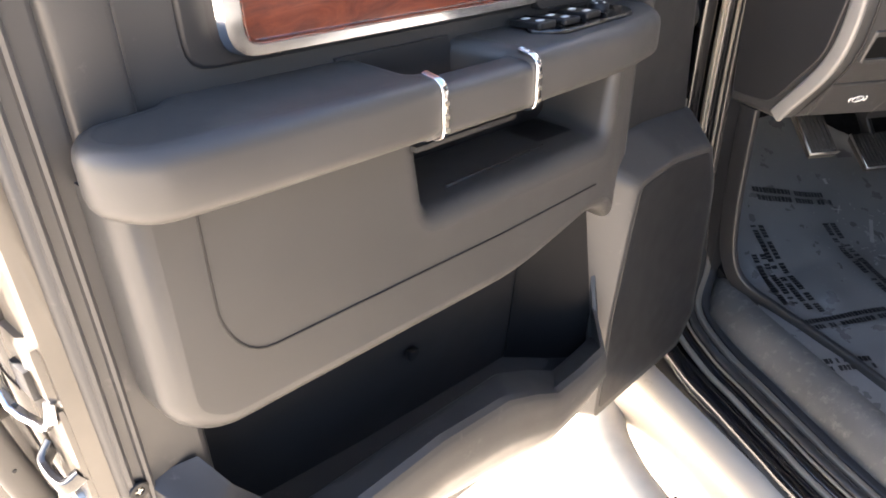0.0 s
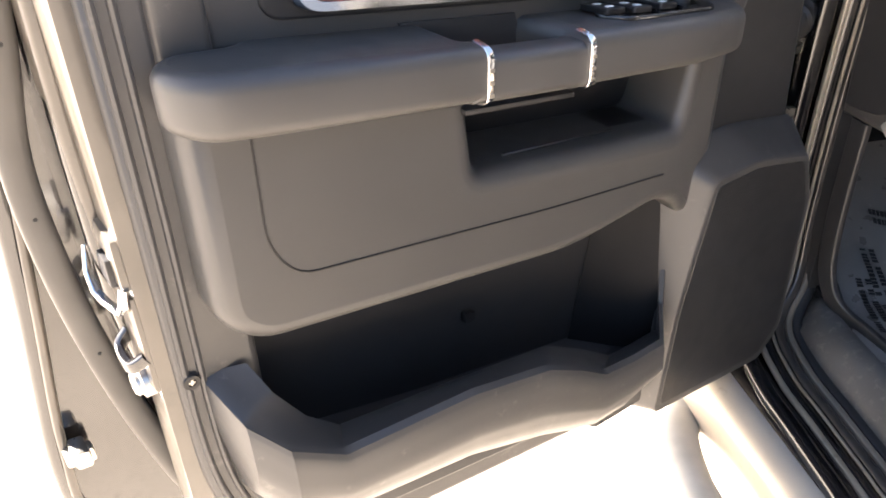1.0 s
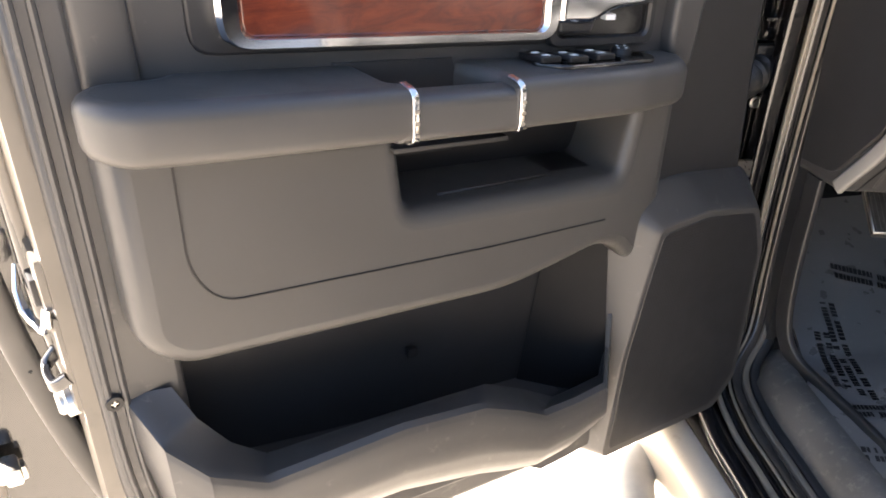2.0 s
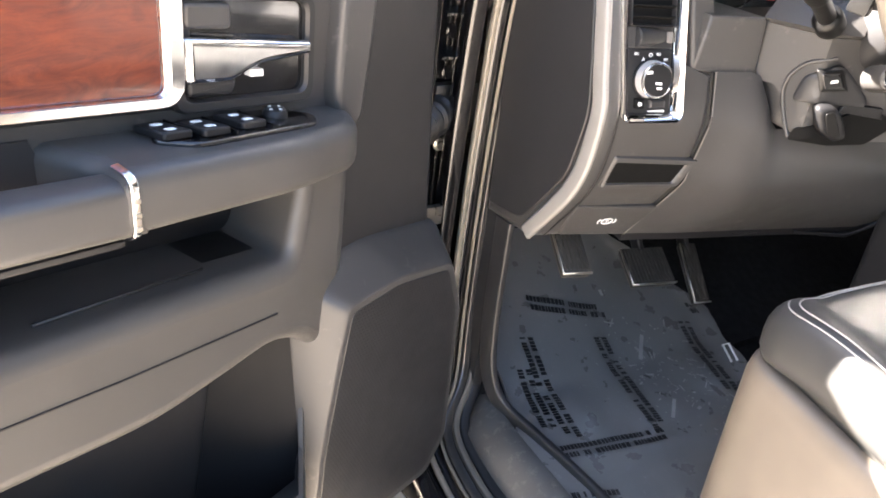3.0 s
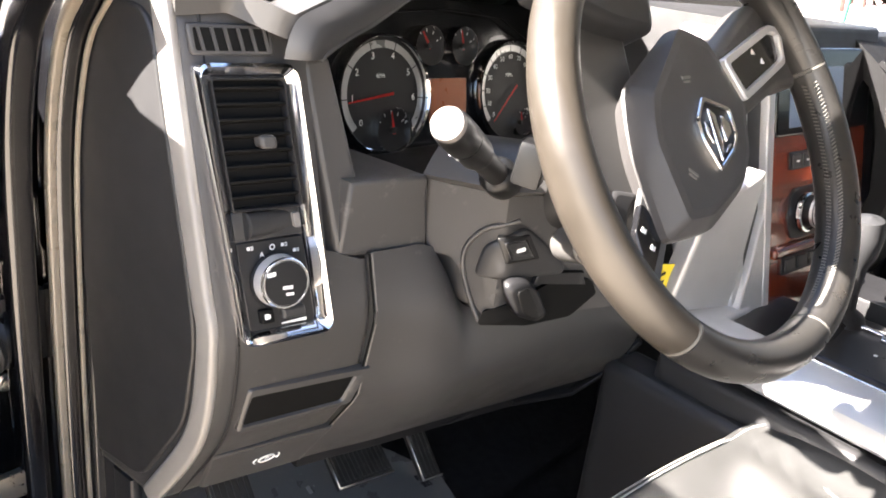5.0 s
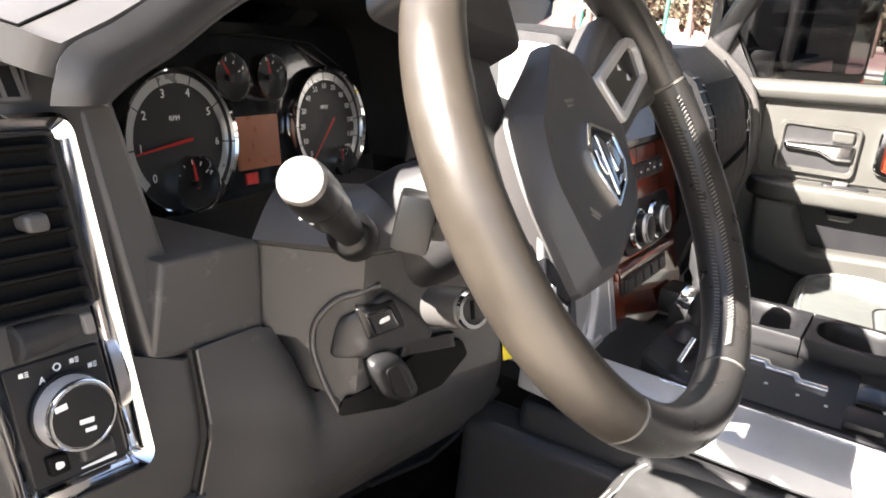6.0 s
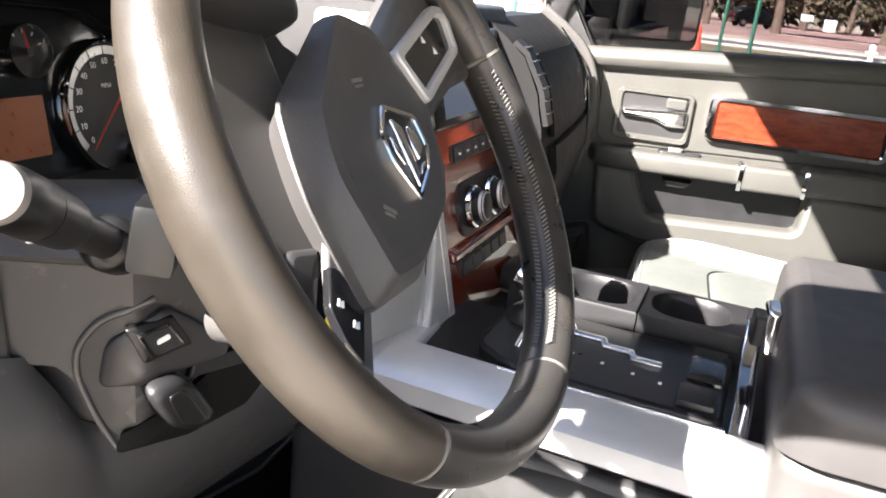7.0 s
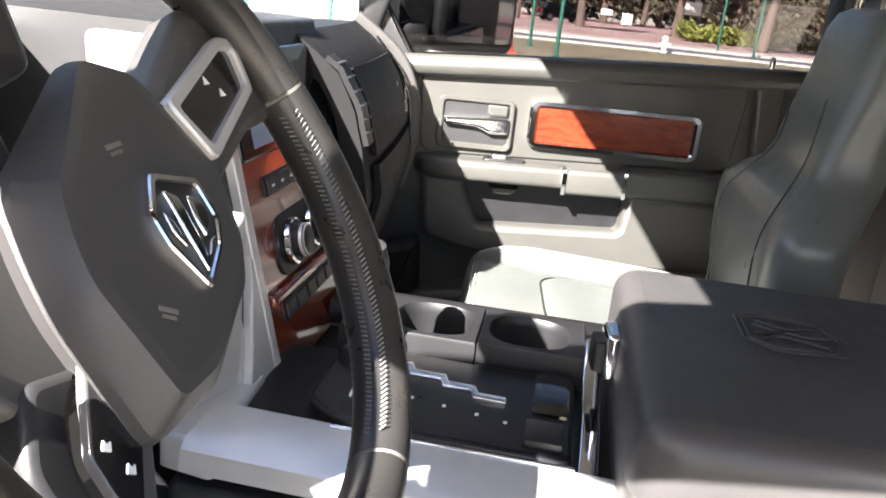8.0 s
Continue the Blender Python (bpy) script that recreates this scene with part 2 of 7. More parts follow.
steel = surface("zinc_steel", (0.55, 0.53, 0.49), 0.32, 1.0, 0.15, scale=40, rough_vary=0.15)
silver = surface("satin_silver_paint", (0.56, 0.555, 0.55), 0.38, 0.55, 0.04, scale=30, grain=0.03, grain_scale=2500)
leather = surface("black_leather", (0.026, 0.0265, 0.028), 0.48, vary=0.10, grain=0.06, grain_scale=900, kind="leather", spec=0.35)
seat_leather = surface("grey_leather", (0.040, 0.040, 0.039), 0.42, vary=0.08, grain=0.05, grain_scale=700, kind="leather")
# beige puts the warm light bounced off the ground into the valance's colour
valance_bounce = surface("beige_valance_bounce", (0.145, 0.122, 0.096), 0.5, vary=0.12, scale=14, grain=0.12, grain_scale=900)
seat_perf = surface("perforated_leather", (0.040, 0.040, 0.038), 0.5, vary=0.06, grain=0.06, grain_scale=420, kind="leather")
thread = surface("grey_thread", (0.34, 0.33, 0.31), 0.8, vary=0.2)
lid_leather = surface("charcoal_lid_leather", (0.042, 0.040, 0.040), 0.45, vary=0.10, grain=0.06, grain_scale=900, kind="leather", spec=0.4)
rim_leather = surface("worn_wheel_leather", (0.022, 0.021, 0.020), 0.30, vary=0.15, scale=14, grain=0.08, grain_scale=900, kind="leather", wear=(0.040, 0.034, 0.028), wear_amount=0.2, wear_scale=9)
# silver darkened: the shade on the left lower spoke is put into its colour
spoke_silver_shaded = surface("shaded_silver_spoke", (0.075, 0.074, 0.073), 0.55, 0.1, 0.05, scale=30)
# left run of the rim: polished wear, plus sunlight put into a lighter colour
rim_worn_lit = surface("sunlit_worn_rim_leather", (0.030, 0.0255, 0.0205), 0.33, vary=0.2, scale=16, grain=0.10, grain_scale=900, kind="leather", wear=(0.042, 0.034, 0.026), wear_amount=0.35, wear_scale=7)
satin_black = surface("satin_black_deck", (0.007, 0.007, 0.008), 0.3, vary=0.2, rough_vary=0.06, spec=0.3)
stalk_black = surface("stalk_black", (0.005, 0.005, 0.005), 0.38, vary=0.15, spec=0.35)
seat_green = surface("grey_green_leather", (0.088, 0.095, 0.090), 0.32, vary=0.07, grain=0.03, grain_scale=800, kind="leather")
carpet = surface("black_carpet", (0.012, 0.012, 0.013), 0.95, vary=0.3, scale=60, grain=0.8, grain_scale=500, spec=0.1)
grit = surface("pale_grit", (0.32, 0.31, 0.29), 0.6, vary=0.3)
film = surface("clear_film_over_mat", (0.145, 0.141, 0.135), 0.30, vary=0.10, scale=7, grain=0.10, grain_scale=90, spec=0.7, coat=0.25, wear=(0.25, 0.245, 0.235), wear_amount=0.04, wear_scale=110)
ink = surface("black_print", (0.006, 0.006, 0.007), 0.5, vary=0.3, scale=60)
wood = burl("dark_red_burl", (0.055, 0.008, 0.005), (0.20, 0.036, 0.014), 30)
white_mark = surface("white_print", (0.8, 0.8, 0.78), 0.5, vary=0.03)
dial_black = surface("dial_black", (0.008, 0.008, 0.008), 0.5, vary=0.2)
dial_ring = surface("dial_silver", (0.5, 0.5, 0.49), 0.3, 0.6, 0.05)
needle_red = surface("red_needle", (0.55, 0.015, 0.012), 0.45, vary=0.05)
lcd = surface("amber_display", (0.30, 0.10, 0.045), 0.3, vary=0.12, scale=25)
lcd_blue = surface("grey_blue_screen", (0.16, 0.21, 0.30), 0.18, vary=0.05)
clear = glass("clear_glass")
tinted = glass("tinted_side_glass", (0.42, 0.42, 0.42))
yellow = surface("yellow_tag", (0.75, 0.6, 0.03), 0.6, vary=0.06)
gasket = surface("satin_rubber_seal", (0.035, 0.033, 0.031), 0.22, vary=0.15, scale=30, coat=0.5)

# ---- ground ----
def ground_material():
    return surface("pale_concrete", (0.41, 0.362, 0.30), 0.9, vary=0.12, scale=3, grain=0.5, grain_scale=120, wear=(0.075, 0.066, 0.055), wear_amount=0.5, wear_scale=75)


bm = bmesh.new()
bmesh.ops.create_grid(bm, x_segments=40, y_segments=40, size=60)
for v in bm.verts:
    v.co.z = 0.012 * noise.noise(v.co * 0.3)
    if abs(v.co.x) < 5 and abs(v.co.y) < 5:
        v.co.z = 0
    v.co.x *= 1 + 8 * max(0, (abs(v.co.x) - 40) / 20)
    v.co.y *= 1 + 8 * max(0, (abs(v.co.y) - 40) / 20)
setting("ground", bm, ground_material(), "pale sunlit concrete lot with coarse aggregate", "ground")

# ---- the cab: sill, jamb, floor, pillars, roof ----
JX = -0.772  # plane of the door opening


def flare(y, z=0.5):
    """How far the sill stands out from the door post."""
    if z > 0.65:
        return 0.0
    return -0.088 * ease((0.485 - y) / 0.12) - 0.02 * min(1.0, max(0.0, (0.37 - y) / 0.4))


def jamb_line(dx, inset):
    """The door opening's edge, from the front pillar down and back along the sill; inset moves it into the opening."""
    pts = [(0.36, 1.44), (0.405, 1.405), (0.440, 1.36), (0.468, 1.26), (0.478, 1.10), (0.482, 0.90), (0.478, 0.72), (0.455, 0.61), (0.40, 0.556), (0.30, 0.54), (0.20, 0.537), (0.10, 0.535), (0.0, 0.535), (-0.40, 0.535), (-1.20, 0.535)]
    cy, cz = -0.3, 1.2
    res = []
    n = len(pts)
    for i, (y, z) in enumerate(pts):
        a, b = pts[max(0, i - 1)], pts[min(n - 1, i + 1)]
        t = Vector((b[0] - a[0], b[1] - a[1])).normalized()
        nn = Vector((t.y, -t.x))
        if nn.dot(Vector((cy - y, cz - z))) < 0:
            nn = -nn
        res.append((JX + dx + flare(y, z), y + nn.x * inset, z + nn.y * inset))
    return smooth_path(res, 6)


def strip_profile(w, h, r=0.3):
    return [(p.x, p.y) for p in rounded([(-w, -h), (w, -h), (w, h), (-w, h)], min(w, h) * r * 2, 3)]


frame_ob = thing("door_frame", pose(JX, 0.48, 0.53), "glossy black painted door opening with rubber seals", "door frame", kind="structure")


def jamb_part(name, dx, inset, w, h, mat_, label=""):
    path = jamb_line(dx, inset)
    part(name, sweep(path, strip_profile(w, h), up=(1, 0, 0)), mat_, frame_ob, label)


# tan stands in for the bright ground mirrored in the jamb's edges
jamb_reflection = surface("tan_jamb_reflection", (0.23, 0.195, 0.150), 0.3, vary=0.15, scale=12, coat=0.6, wear=(0.10, 0.085, 0.07), wear_amount=0.3, wear_scale=20)
# the lip's beige is ground sheen put into the rubber's colour
seal_lip_sheen = surface("beige_seal_sheen", (0.135, 0.117, 0.094), 0.42, vary=0.15, scale=18, grain=0.05, grain_scale=300)
# profile's first axis lies in the plane of the opening, its second along x
jamb_part("outer_flange", -0.030, -0.014, 0.014, 0.014, paint)
jamb_part("reflection_edge", -0.001, -0.005, 0.0045, 0.0045, jamb_reflection, "edge strip coloured tan for mirrored ground")
jamb_part("inner_flange", 0.013, -0.02, 0.02, 0.012, paint)
jamb_part("bead", 0.019, 0.004, 0.0022, 0.0022, jamb_reflection)
jamb_part("seal", 0.033, 0.000, 0.010, 0.009, gasket, "hollow black rubber door seal")
jamb_part("seal_lip", 0.0495, 0.004, 0.0065, 0.0055, seal_lip_sheen, "seal lip coloured beige for its ground sheen")
jamb_part("trim_edge", 0.068, -0.004, 0.011, 0.009, plastic_dark)

# rocker panel under the sill and the tubular side step
rocker = thing("rocker_panel", pose(-0.95, -0.4, 0.3), "glossy black sill above a pale tan rocker panel", "rocker panel", kind="structure")
tan_paint = surface("tan_lower_paint", (0.42, 0.37, 0.30), 0.32, vary=0.08, scale=6, coat=0.5, wear=(0.28, 0.24, 0.19), wear_amount=0.25, wear_scale=18)
ys = (0.43, 0.40, 0.3, 0.2, 0.1, 0, -0.5, -1.2)
prof = [(-0.775, 0.528), (-0.885, 0.527), (-0.905, 0.523), (-0.917, 0.515), (-0.922, 0.50), (-0.90, 0.36), (-0.78, 0.36)]
part("skin", rings([[(x, y, z) for x, z in prof] for y in ys]), paint, rocker)
low = [(-0.915, 0.512), (-0.926, 0.513), (-0.950, 0.506), (-0.961, 0.494), (-0.964, 0.47), (-0.955, 0.40), (-0.93, 0.33), (-0.80, 0.33)]
part("lower_panel", rings([[(x, y, z) for x, z in low] for y in ys]), tan_paint, rocker, "pale tan lower body panel")
part("front_end", rings([[(x, y, z if y < 0.5 else z - 0.02) for x, z in low] for y in (0.432, 0.5, 1.4)]), tan_paint, rocker)
step = thing("side_step", pose(-1.0, -0.3, 0.3), "grey-white tubular side step bar below the sill", "side step")
step_mat = surface("pale_powder_coat", (0.42, 0.40, 0.36), 0.5, vary=0.12, scale=20)
tube = smooth_path([(-0.84, 0.46, 0.34), (-0.91, 0.44, 0.35), (-0.975, 0.385, 0.36), (-1.008, 0.29, 0.36), (-1.018, 0.15, 0.36), (-1.018, -0.4, 0.36), (-1.018, -1.4, 0.36)], 8)
part("tube", sweep(tube, circle(0.037, 20)), step_mat, step)
part("step_pad", sweep([(-1.018, 0.17, 0.397), (-1.018, -0.2, 0.398), (-1.018, -0.9, 0.397)], strip_profile(0.03, 0.006)), rubber, step, "ribbed black rubber tread pad")

# scuff plate inside the sill
scuff = thing("scuff_plate", pose(-0.72, -0.3, 0.53), "dusty dark grey plastic sill scuff plate", "scuff plate", kind="structure")
dusty = surface("dusty_grey_plastic", (0.085, 0.080, 0.074), 0.5, vary=0.2, scale=12, grain=0.12, grain_scale=900, wear=(0.17, 0.155, 0.135), wear_amount=0.45, wear_scale=70)
sp = [(-0.715, 0.55), (-0.706, 0.570), (-0.69, 0.588), (-0.668, 0.596), (-0.655, 0.593), (-0.655, 0.52), (-0.715, 0.52)]
part("plate", rings([[(x + flare(y) * 0.95 + 0.012, y, z) for k, (x, z) in enumerate(sp)] for y in (0.46, 0.43, 0.38, 0.30, 0.2, 0.1, 0, -0.4, -1.2)]), dusty, scuff)

# floor pan, firewall and the body behind
setting("floor", box(-0.60, 0.80, -1.3, 0.40, 0.50, 0.56), carpet, "black carpeted cab floor", "floor")
setting("toe_board", sheet(lambda u, v: (-0.72 + 1.5 * u, 0.36 + 0.37 * v, 0.562 + 0.25 * max(0, 0.37 * v - 0.02) + 0.9 * max(0, 0.37 * v - 0.02) ** 2), 8, 14, -0.02), carpet, "black carpeted toe board sloping up to the firewall", "floor")
setting("wall_front", box(-0.70, 0.78, 0.72, 0.76, 0.5, 1.22), carpet, "black firewall behind the dashboard", "wall")
setting("wall_back", box(-0.78, 0.86, -1.9, -1.86, 0.5, 1.78), plastic_dark, "dark trim closing the rear of the cab", "wall")
setting("ceiling", sheet(lambda u, v: (-0.66 + 1.4 * u, -0.06 - 1.8 * v, 1.72 + 0.05 * math.sin(math.pi * u) + 0.03 * math.sin(math.pi * v)), 10, 12, -0.05), surface("grey_headliner", (0.35, 0.34, 0.31), 0.9, vary=0.05, grain=0.2, grain_scale=700), "pale grey cloth headliner under the roof", "ceiling")
setting("roof", sheet(lambda u, v: (-0.70 + 1.5 * u, -0.02 - 1.9 * v, 1.80 + 0.05 * math.sin(math.pi * u) + 0.03 * math.sin(math.pi * v)), 10, 12, -0.012), paint, "glossy black cab roof skin", "roof")
roof_rail = thing("roof_rail", pose(-0.7, -0.9, 1.7), "black painted roof side rail over the door opening", "roof rail", kind="structure")
# unseen block that sags below the rail, added to shade the armrest lid
part("shade_block", rings([[(-0.735, y, z0), (-0.655, y, z0 + 0.01), (-0.655, y, z1), (-0.735, y, z1)] for y, z0, z1 in ((0.20, 1.60, 1.70), (0.06, 1.54, 1.74), (-0.0, 1.525, 1.75), (-0.20, 1.525, 1.77), (-0.4, 1.60, 1.78), (-0.8, 1.69, 1.79), (-1.9, 1.68, 1.78))]), plastic, roof_rail, "unseen grey block added under the roof rail for shade")
part("rail", sweep([(-0.70, 0.10, 1.70), (-0.70, -0.1, 1.745), (-0.70, -1.0, 1.76), (-0.70, -1.9, 1.74)], strip_profile(0.035, 0.03)), paint, roof_rail)

# front pillars; the unseen left one is bent level for the shade it casts
for sx, nm in ((-1, "pillar_left"), (1, "pillar_right")):
    path = smooth_path([(-0.72, 0.70, 1.38), (-0.72, 0.54, 1.54), (-0.715, 0.40, 1.637), (-0.71, 0.20, 1.637), (-0.705, 0.0, 1.627), (-0.70, -0.15, 1.617), (-0.70, -0.40, 1.66), (-0.70, -0.8, 1.71)] if sx < 0 else [(0.72, 0.66, 1.20), (0.73, 0.44, 1.42), (0.70, 0.16, 1.64), (0.66, -0.08, 1.74)], 6)
    setting(nm, sweep(path, strip_profile(0.045 if sx > 0 else 0.03, 0.025 if sx > 0 else 0.062)), plastic_soft if sx > 0 else plastic, "grey trimmed windscreen pillar", "pillar")

# windscreen
pane = setting("windscreen", sheet(lambda u, v: (-0.70 + 1.44 * u + 0.05 * v * (0.5 - u) * 2, 0.74 - 0.80 * v + 0.10 * math.sin(math.pi * u) * (1 - v), 1.16 + 0.57 * v), 10, 8, 0.005), clear, "clear curved windscreen", "window")
pane.visible_shadow = False

# hood and front body seen past the dashboard
hood = thing("hood", pose(0, 1.2, 1.1), "glossy black engine hood beyond the windscreen", "hood", kind="structure")
part("panel", sheet(lambda u, v: (-0.85 + 1.75 * u, 0.78 + 1.1 * v, 1.13 - 0.06 * v * v - 0.10 * (2 * u - 1) ** 4), 12, 8, 0.02), paint, hood)
fender = thing("front_fender", pose(-0.95, 1.0, 0.5), "glossy black front fender beside the open door", "fender", kind="structure")
part("panel", sheet(lambda u, v: (-0.86 - 0.10 * math.sin(math.pi * min(1, v * 1.15)), 0.60 + 1.2 * u, 0.35 + 0.78 * v), 8, 12, 0.02), paint, fender)

# hinge pillar, in the gap between door and opening
pillar = thing("hinge_pillar", pose(-0.8, 0.55, 0.5), "glossy black hinge pillar with bolted hinges", "pillar", kind="structure")
part("post", box(-0.875, -0.715, 0.535, 0.62, 0.36, 1.36, 0.012), paint, pillar)
part("upper_post", sweep([(-0.80, 0.60, 1.33), (-0.79, 0.585, 1.40), (-0.78, 0.56, 1.44)], strip_profile(0.05, 0.03)), paint, pillar)


def hinge(z):
    h = part("hinge", join(box(-0.865, -0.850, 0.45, 0.54, z - 0.022, z + 0.022, 0.005), box(-0.885, -0.852, 0.435, 0.455, z - 0.020, z + 0.020, 0.008),
                           box(-0.845, -0.79, 0.522, 0.534, z - 0.035, z + 0.04, 0.004)), paint, pillar, "black painted door hinge")
    part("pin", lathe([(0.0, -0.035), (0.008, -0.035), (0.008, 0.03), (0.010, 0.03), (0.010, 0.036), (0, 0.038)], Matrix.Translation((-0.872, 0.44, z)), 16), paint, h)
    for dz in (-0.018, 0.02):
        part("bolt", lathe([(0, 0), (0.011, 0), (0.011, 0.004), (0.007, 0.005), (0.007, 0.011), (0, 0.012)], plane_at((-0.815, 0.522, z + dz), (1, 0, 0), (0, 0, 1)), 6), paint, h)


hinge(1.30)
hinge(0.70)
# ribbed wiring boot and door check
boot_path = smooth_path([(-0.80, 0.53, 1.075), (-0.845, 0.50, 1.07), (-0.885, 0.475, 1.065), (-0.92, 0.455, 1.06)], 10)
part("wiring_boot", sweep(boot_path, circle(0.026, 16), scale=lambda t: 1 + 0.12 * math.sin(t * 50)), rubber, pillar, "ribbed black rubber wiring boot")
part("boot_flange", box(-0.83, -0.765, 0.515, 0.533, 1.035, 1.115, 0.008), rubber, pillar)
part("check_arm", box(-0.90, -0.80, 0.485, 0.495, 0.905, 0.935, 0.002), steel, pillar)
part("bracket", join(box(-0.835, -0.775, 0.50, 0.533, 1.155, 1.16, 0.001), box(-0.835, -0.775, 0.50, 0.533, 1.215, 1.22, 0.001), box(-0.779, -0.775, 0.50, 0.533, 1.155, 1.22, 0.001)), paint, pillar)
for y, z, mm in ((0.532, 1.13, paint), (0.532, 1.19, paint), (0.532, 1.02, steel), (0.532, 0.80, paint), (0.532, 0.62, paint)):
    part("bolt", lathe([(0, 0), (0.010, 0), (0.010, 0.003), (0.0065, 0.004), (0.0065, 0.009), (0, 0.01)], plane_at((-0.81, y - 0.008, z), (1, 0, 0), (0, 0, 1)), 12), mm, pillar)

# ---- driver's door, swung open ----
DU, DN = Vector((math.cos(radians(24)), math.sin(radians(24)), 0)), Vector((math.sin(radians(24)), -math.cos(radians(24)), 0))


def dv(s, z, d):
    """A place on the door: s along it, z its height at the pull handle (its lines fall towards the hinge), d proud of the trim."""
    p = DU * s + DN * (d - 0.71)
    p.z = z - 0.125 * (s + 1.28)
    return p


def dbox(s0, s1, d0, d1, z0, z1, bevel=0.003, seg=2):
    bm = box(s0, s1, z0, z1, d0, d1, bevel, seg)
    for v in bm.verts:
        v.co = dv(*v.co)
    return bm


def dpl(pts, d0, d1, bevel=0.0, r=0.0, seg=3, both=False):
    return prism(rounded(pts, r) if r else [Vector(p) for p in pts], dv, d0, d1, bevel, seg, both)


def dflat(s, z, d, tilt=0):
    """The pose of a small flat thing on the door's face."""
    return plane_at(dv(s, z, d), dv(1, 0, 0) - dv(0, 0, 0), Vector((0, 0, 1)) + DN * tilt)


door = thing("driver_door", pose(*dv(-0.62, 0.56, -0.06)), "dark slate trimmed pickup door standing wide open", "vehicle door")
# painted shell: inner skin, outer skin, bottom and edges
shell_pts = [(-1.585, 1.46), (-1.585, 1.30), (-1.60, 1.16), (-1.60, 0.98), (-1.575, 0.80), (-1.54, 0.66), (-1.47, 0.585), (-1.35, 0.575), (-0.70, 0.60), (-0.62, 0.64), (-0.60, 0.80), (-0.60, 1.46)]
shell = part("shell", dpl(shell_pts, -0.115, -0.062, 0.010, [0, .03, .05, .05, .05, .06, .05, .03, .04, .05, .05, 0]), paint, door, "glossy black painted door shell")
skin_pts = [(-1.635, 1.46), (-1.642, 1.2), (-1.664, 0.95), (-1.695, 0.72), (-1.69, 0.60), (-1.58, 0.52), (-0.66, 0.57), (-0.58, 0.62), (-0.575, 1.46)]
outer = part("outer_skin", dpl(skin_pts, -0.215, -0.175, 0.012, [0, .03, .05, .06, .05, .03, .03, .03, 0]), paint, door)
# black door edges coloured tan, for the sunlit ground they mirror
door_edge_sheen = surface("tan_edge_sheen", (0.075, 0.063, 0.049), 0.34, vary=0.2, scale=14, coat=0.4, wear=(0.045, 0.038, 0.03), wear_amount=0.3, wear_scale=20)
# rubber lightened in its colour for the ground's sheen
strip_sheen = surface("grey_rubber_sheen", (0.085, 0.077, 0.067), 0.5, vary=0.15, scale=16, grain=0.1, grain_scale=300)
part("hem", sweep(smooth_path([dv(-1.612, 1.45, -0.168), dv(-1.625, 1.15, -0.168), dv(-1.648, 0.95, -0.168), dv(-1.672, 0.76, -0.168), dv(-1.668, 0.64, -0.168), dv(-1.58, 0.56, -0.168)], 8), strip_profile(0.005, 0.005, 0.8), up=DN), door_edge_sheen, outer, "folded hem of the outer skin")
part("rear_flange", dpl([(-1.592, 1.45), (-1.598, 1.15), (-1.594, 0.98), (-1.575, 0.80), (-1.535, 0.67), (-1.50, 0.68), (-1.545, 0.82), (-1.56, 0.98), (-1.555, 1.45)], -0.10, -0.060, 0.008, [0, .05, .05, .05, .03, .02, .05, .05, 0]), door_edge_sheen, door, "inner flange coloured tan for mirrored ground")
part("lower_stop", join(dbox(-1.675, -1.645, -0.166, -0.15, 0.745, 0.765, 0.004), dbox(-1.668, -1.65, -0.166, -0.135, 0.752, 0.775, 0.005)), steel, outer, "bright stop bracket")
part("edge_core", dpl([(-1.615, 1.455), (-1.62, 1.0), (-1.59, 0.72), (-1.52, 0.60), (-0.64, 0.60), (-0.61, 1.455)], -0.18, -0.11, 0.0, [0, .05, .05, .05, .03, 0]), paint, door)
# unseen window frame over the belt line, its front filled to shade the seat
frame_pts = [(-0.60, 1.455), (-0.60, 1.55), (-1.00, 1.735), (-1.22, 1.80), (-1.50, 1.82), (-1.60, 1.78), (-1.62, 1.455), (-1.55, 1.455), (-1.54, 1.72), (-1.49, 1.755), (-1.25, 1.74), (-1.10, 1.645), (-1.06, 1.60), (-1.05, 1.455)]
part("window_frame", dpl(frame_pts, -0.17, -0.13, 0.008, 0.01), paint, door, "unseen black window frame, front filled in for shade")
# weatherstrip that runs round the rear edge and the bottom
ws = smooth_path([dv(-1.602, 1.45, -0.10), dv(-1.602, 1.32, -0.10), dv(-1.612, 1.22, -0.105), dv(-1.628, 1.12, -0.11), dv(-1.626, 1.02, -0.11), dv(-1.615, 0.92, -0.108), dv(-1.592, 0.80, -0.10), dv(-1.555, 0.685, -0.095), dv(-1.49, 0.60, -0.092), dv(-1.36, 0.57, -0.092), dv(-1.0, 0.575, -0.092), dv(-0.72, 0.592, -0.092)], 8)
wsm = part("weatherstrip", sweep(ws, strip_profile(0.0135, 0.009, 0.8), up=DN), strip_sheen, shell, "grey-black rubber weatherstrip with clips")
for i in range(4, len(ws) - 30, 12):
    part("clip", lathe([(0, 0), (0.0022, 0), (0.0015, 0.001), (0, 0.001)], plane_at(ws[i] + DN * 0.0088, DU, (0, 0, 1)), 10), black_plastic, wsm)
# latch on the shut face
latch = part("latch", join(dbox(-1.594, -1.574, -0.06, -0.010, 1.035, 1.085, 0.006), dbox(-1.592, -1.57, -0.058, -0.008, 0.925, 1.03, 0.006)), door_edge_sheen, door, "black door latch with bright loop")
part("latch_mouth", dbox(-1.599, -1.58, -0.046, -0.022, 1.035, 1.062, 0.003), black_plastic, latch)
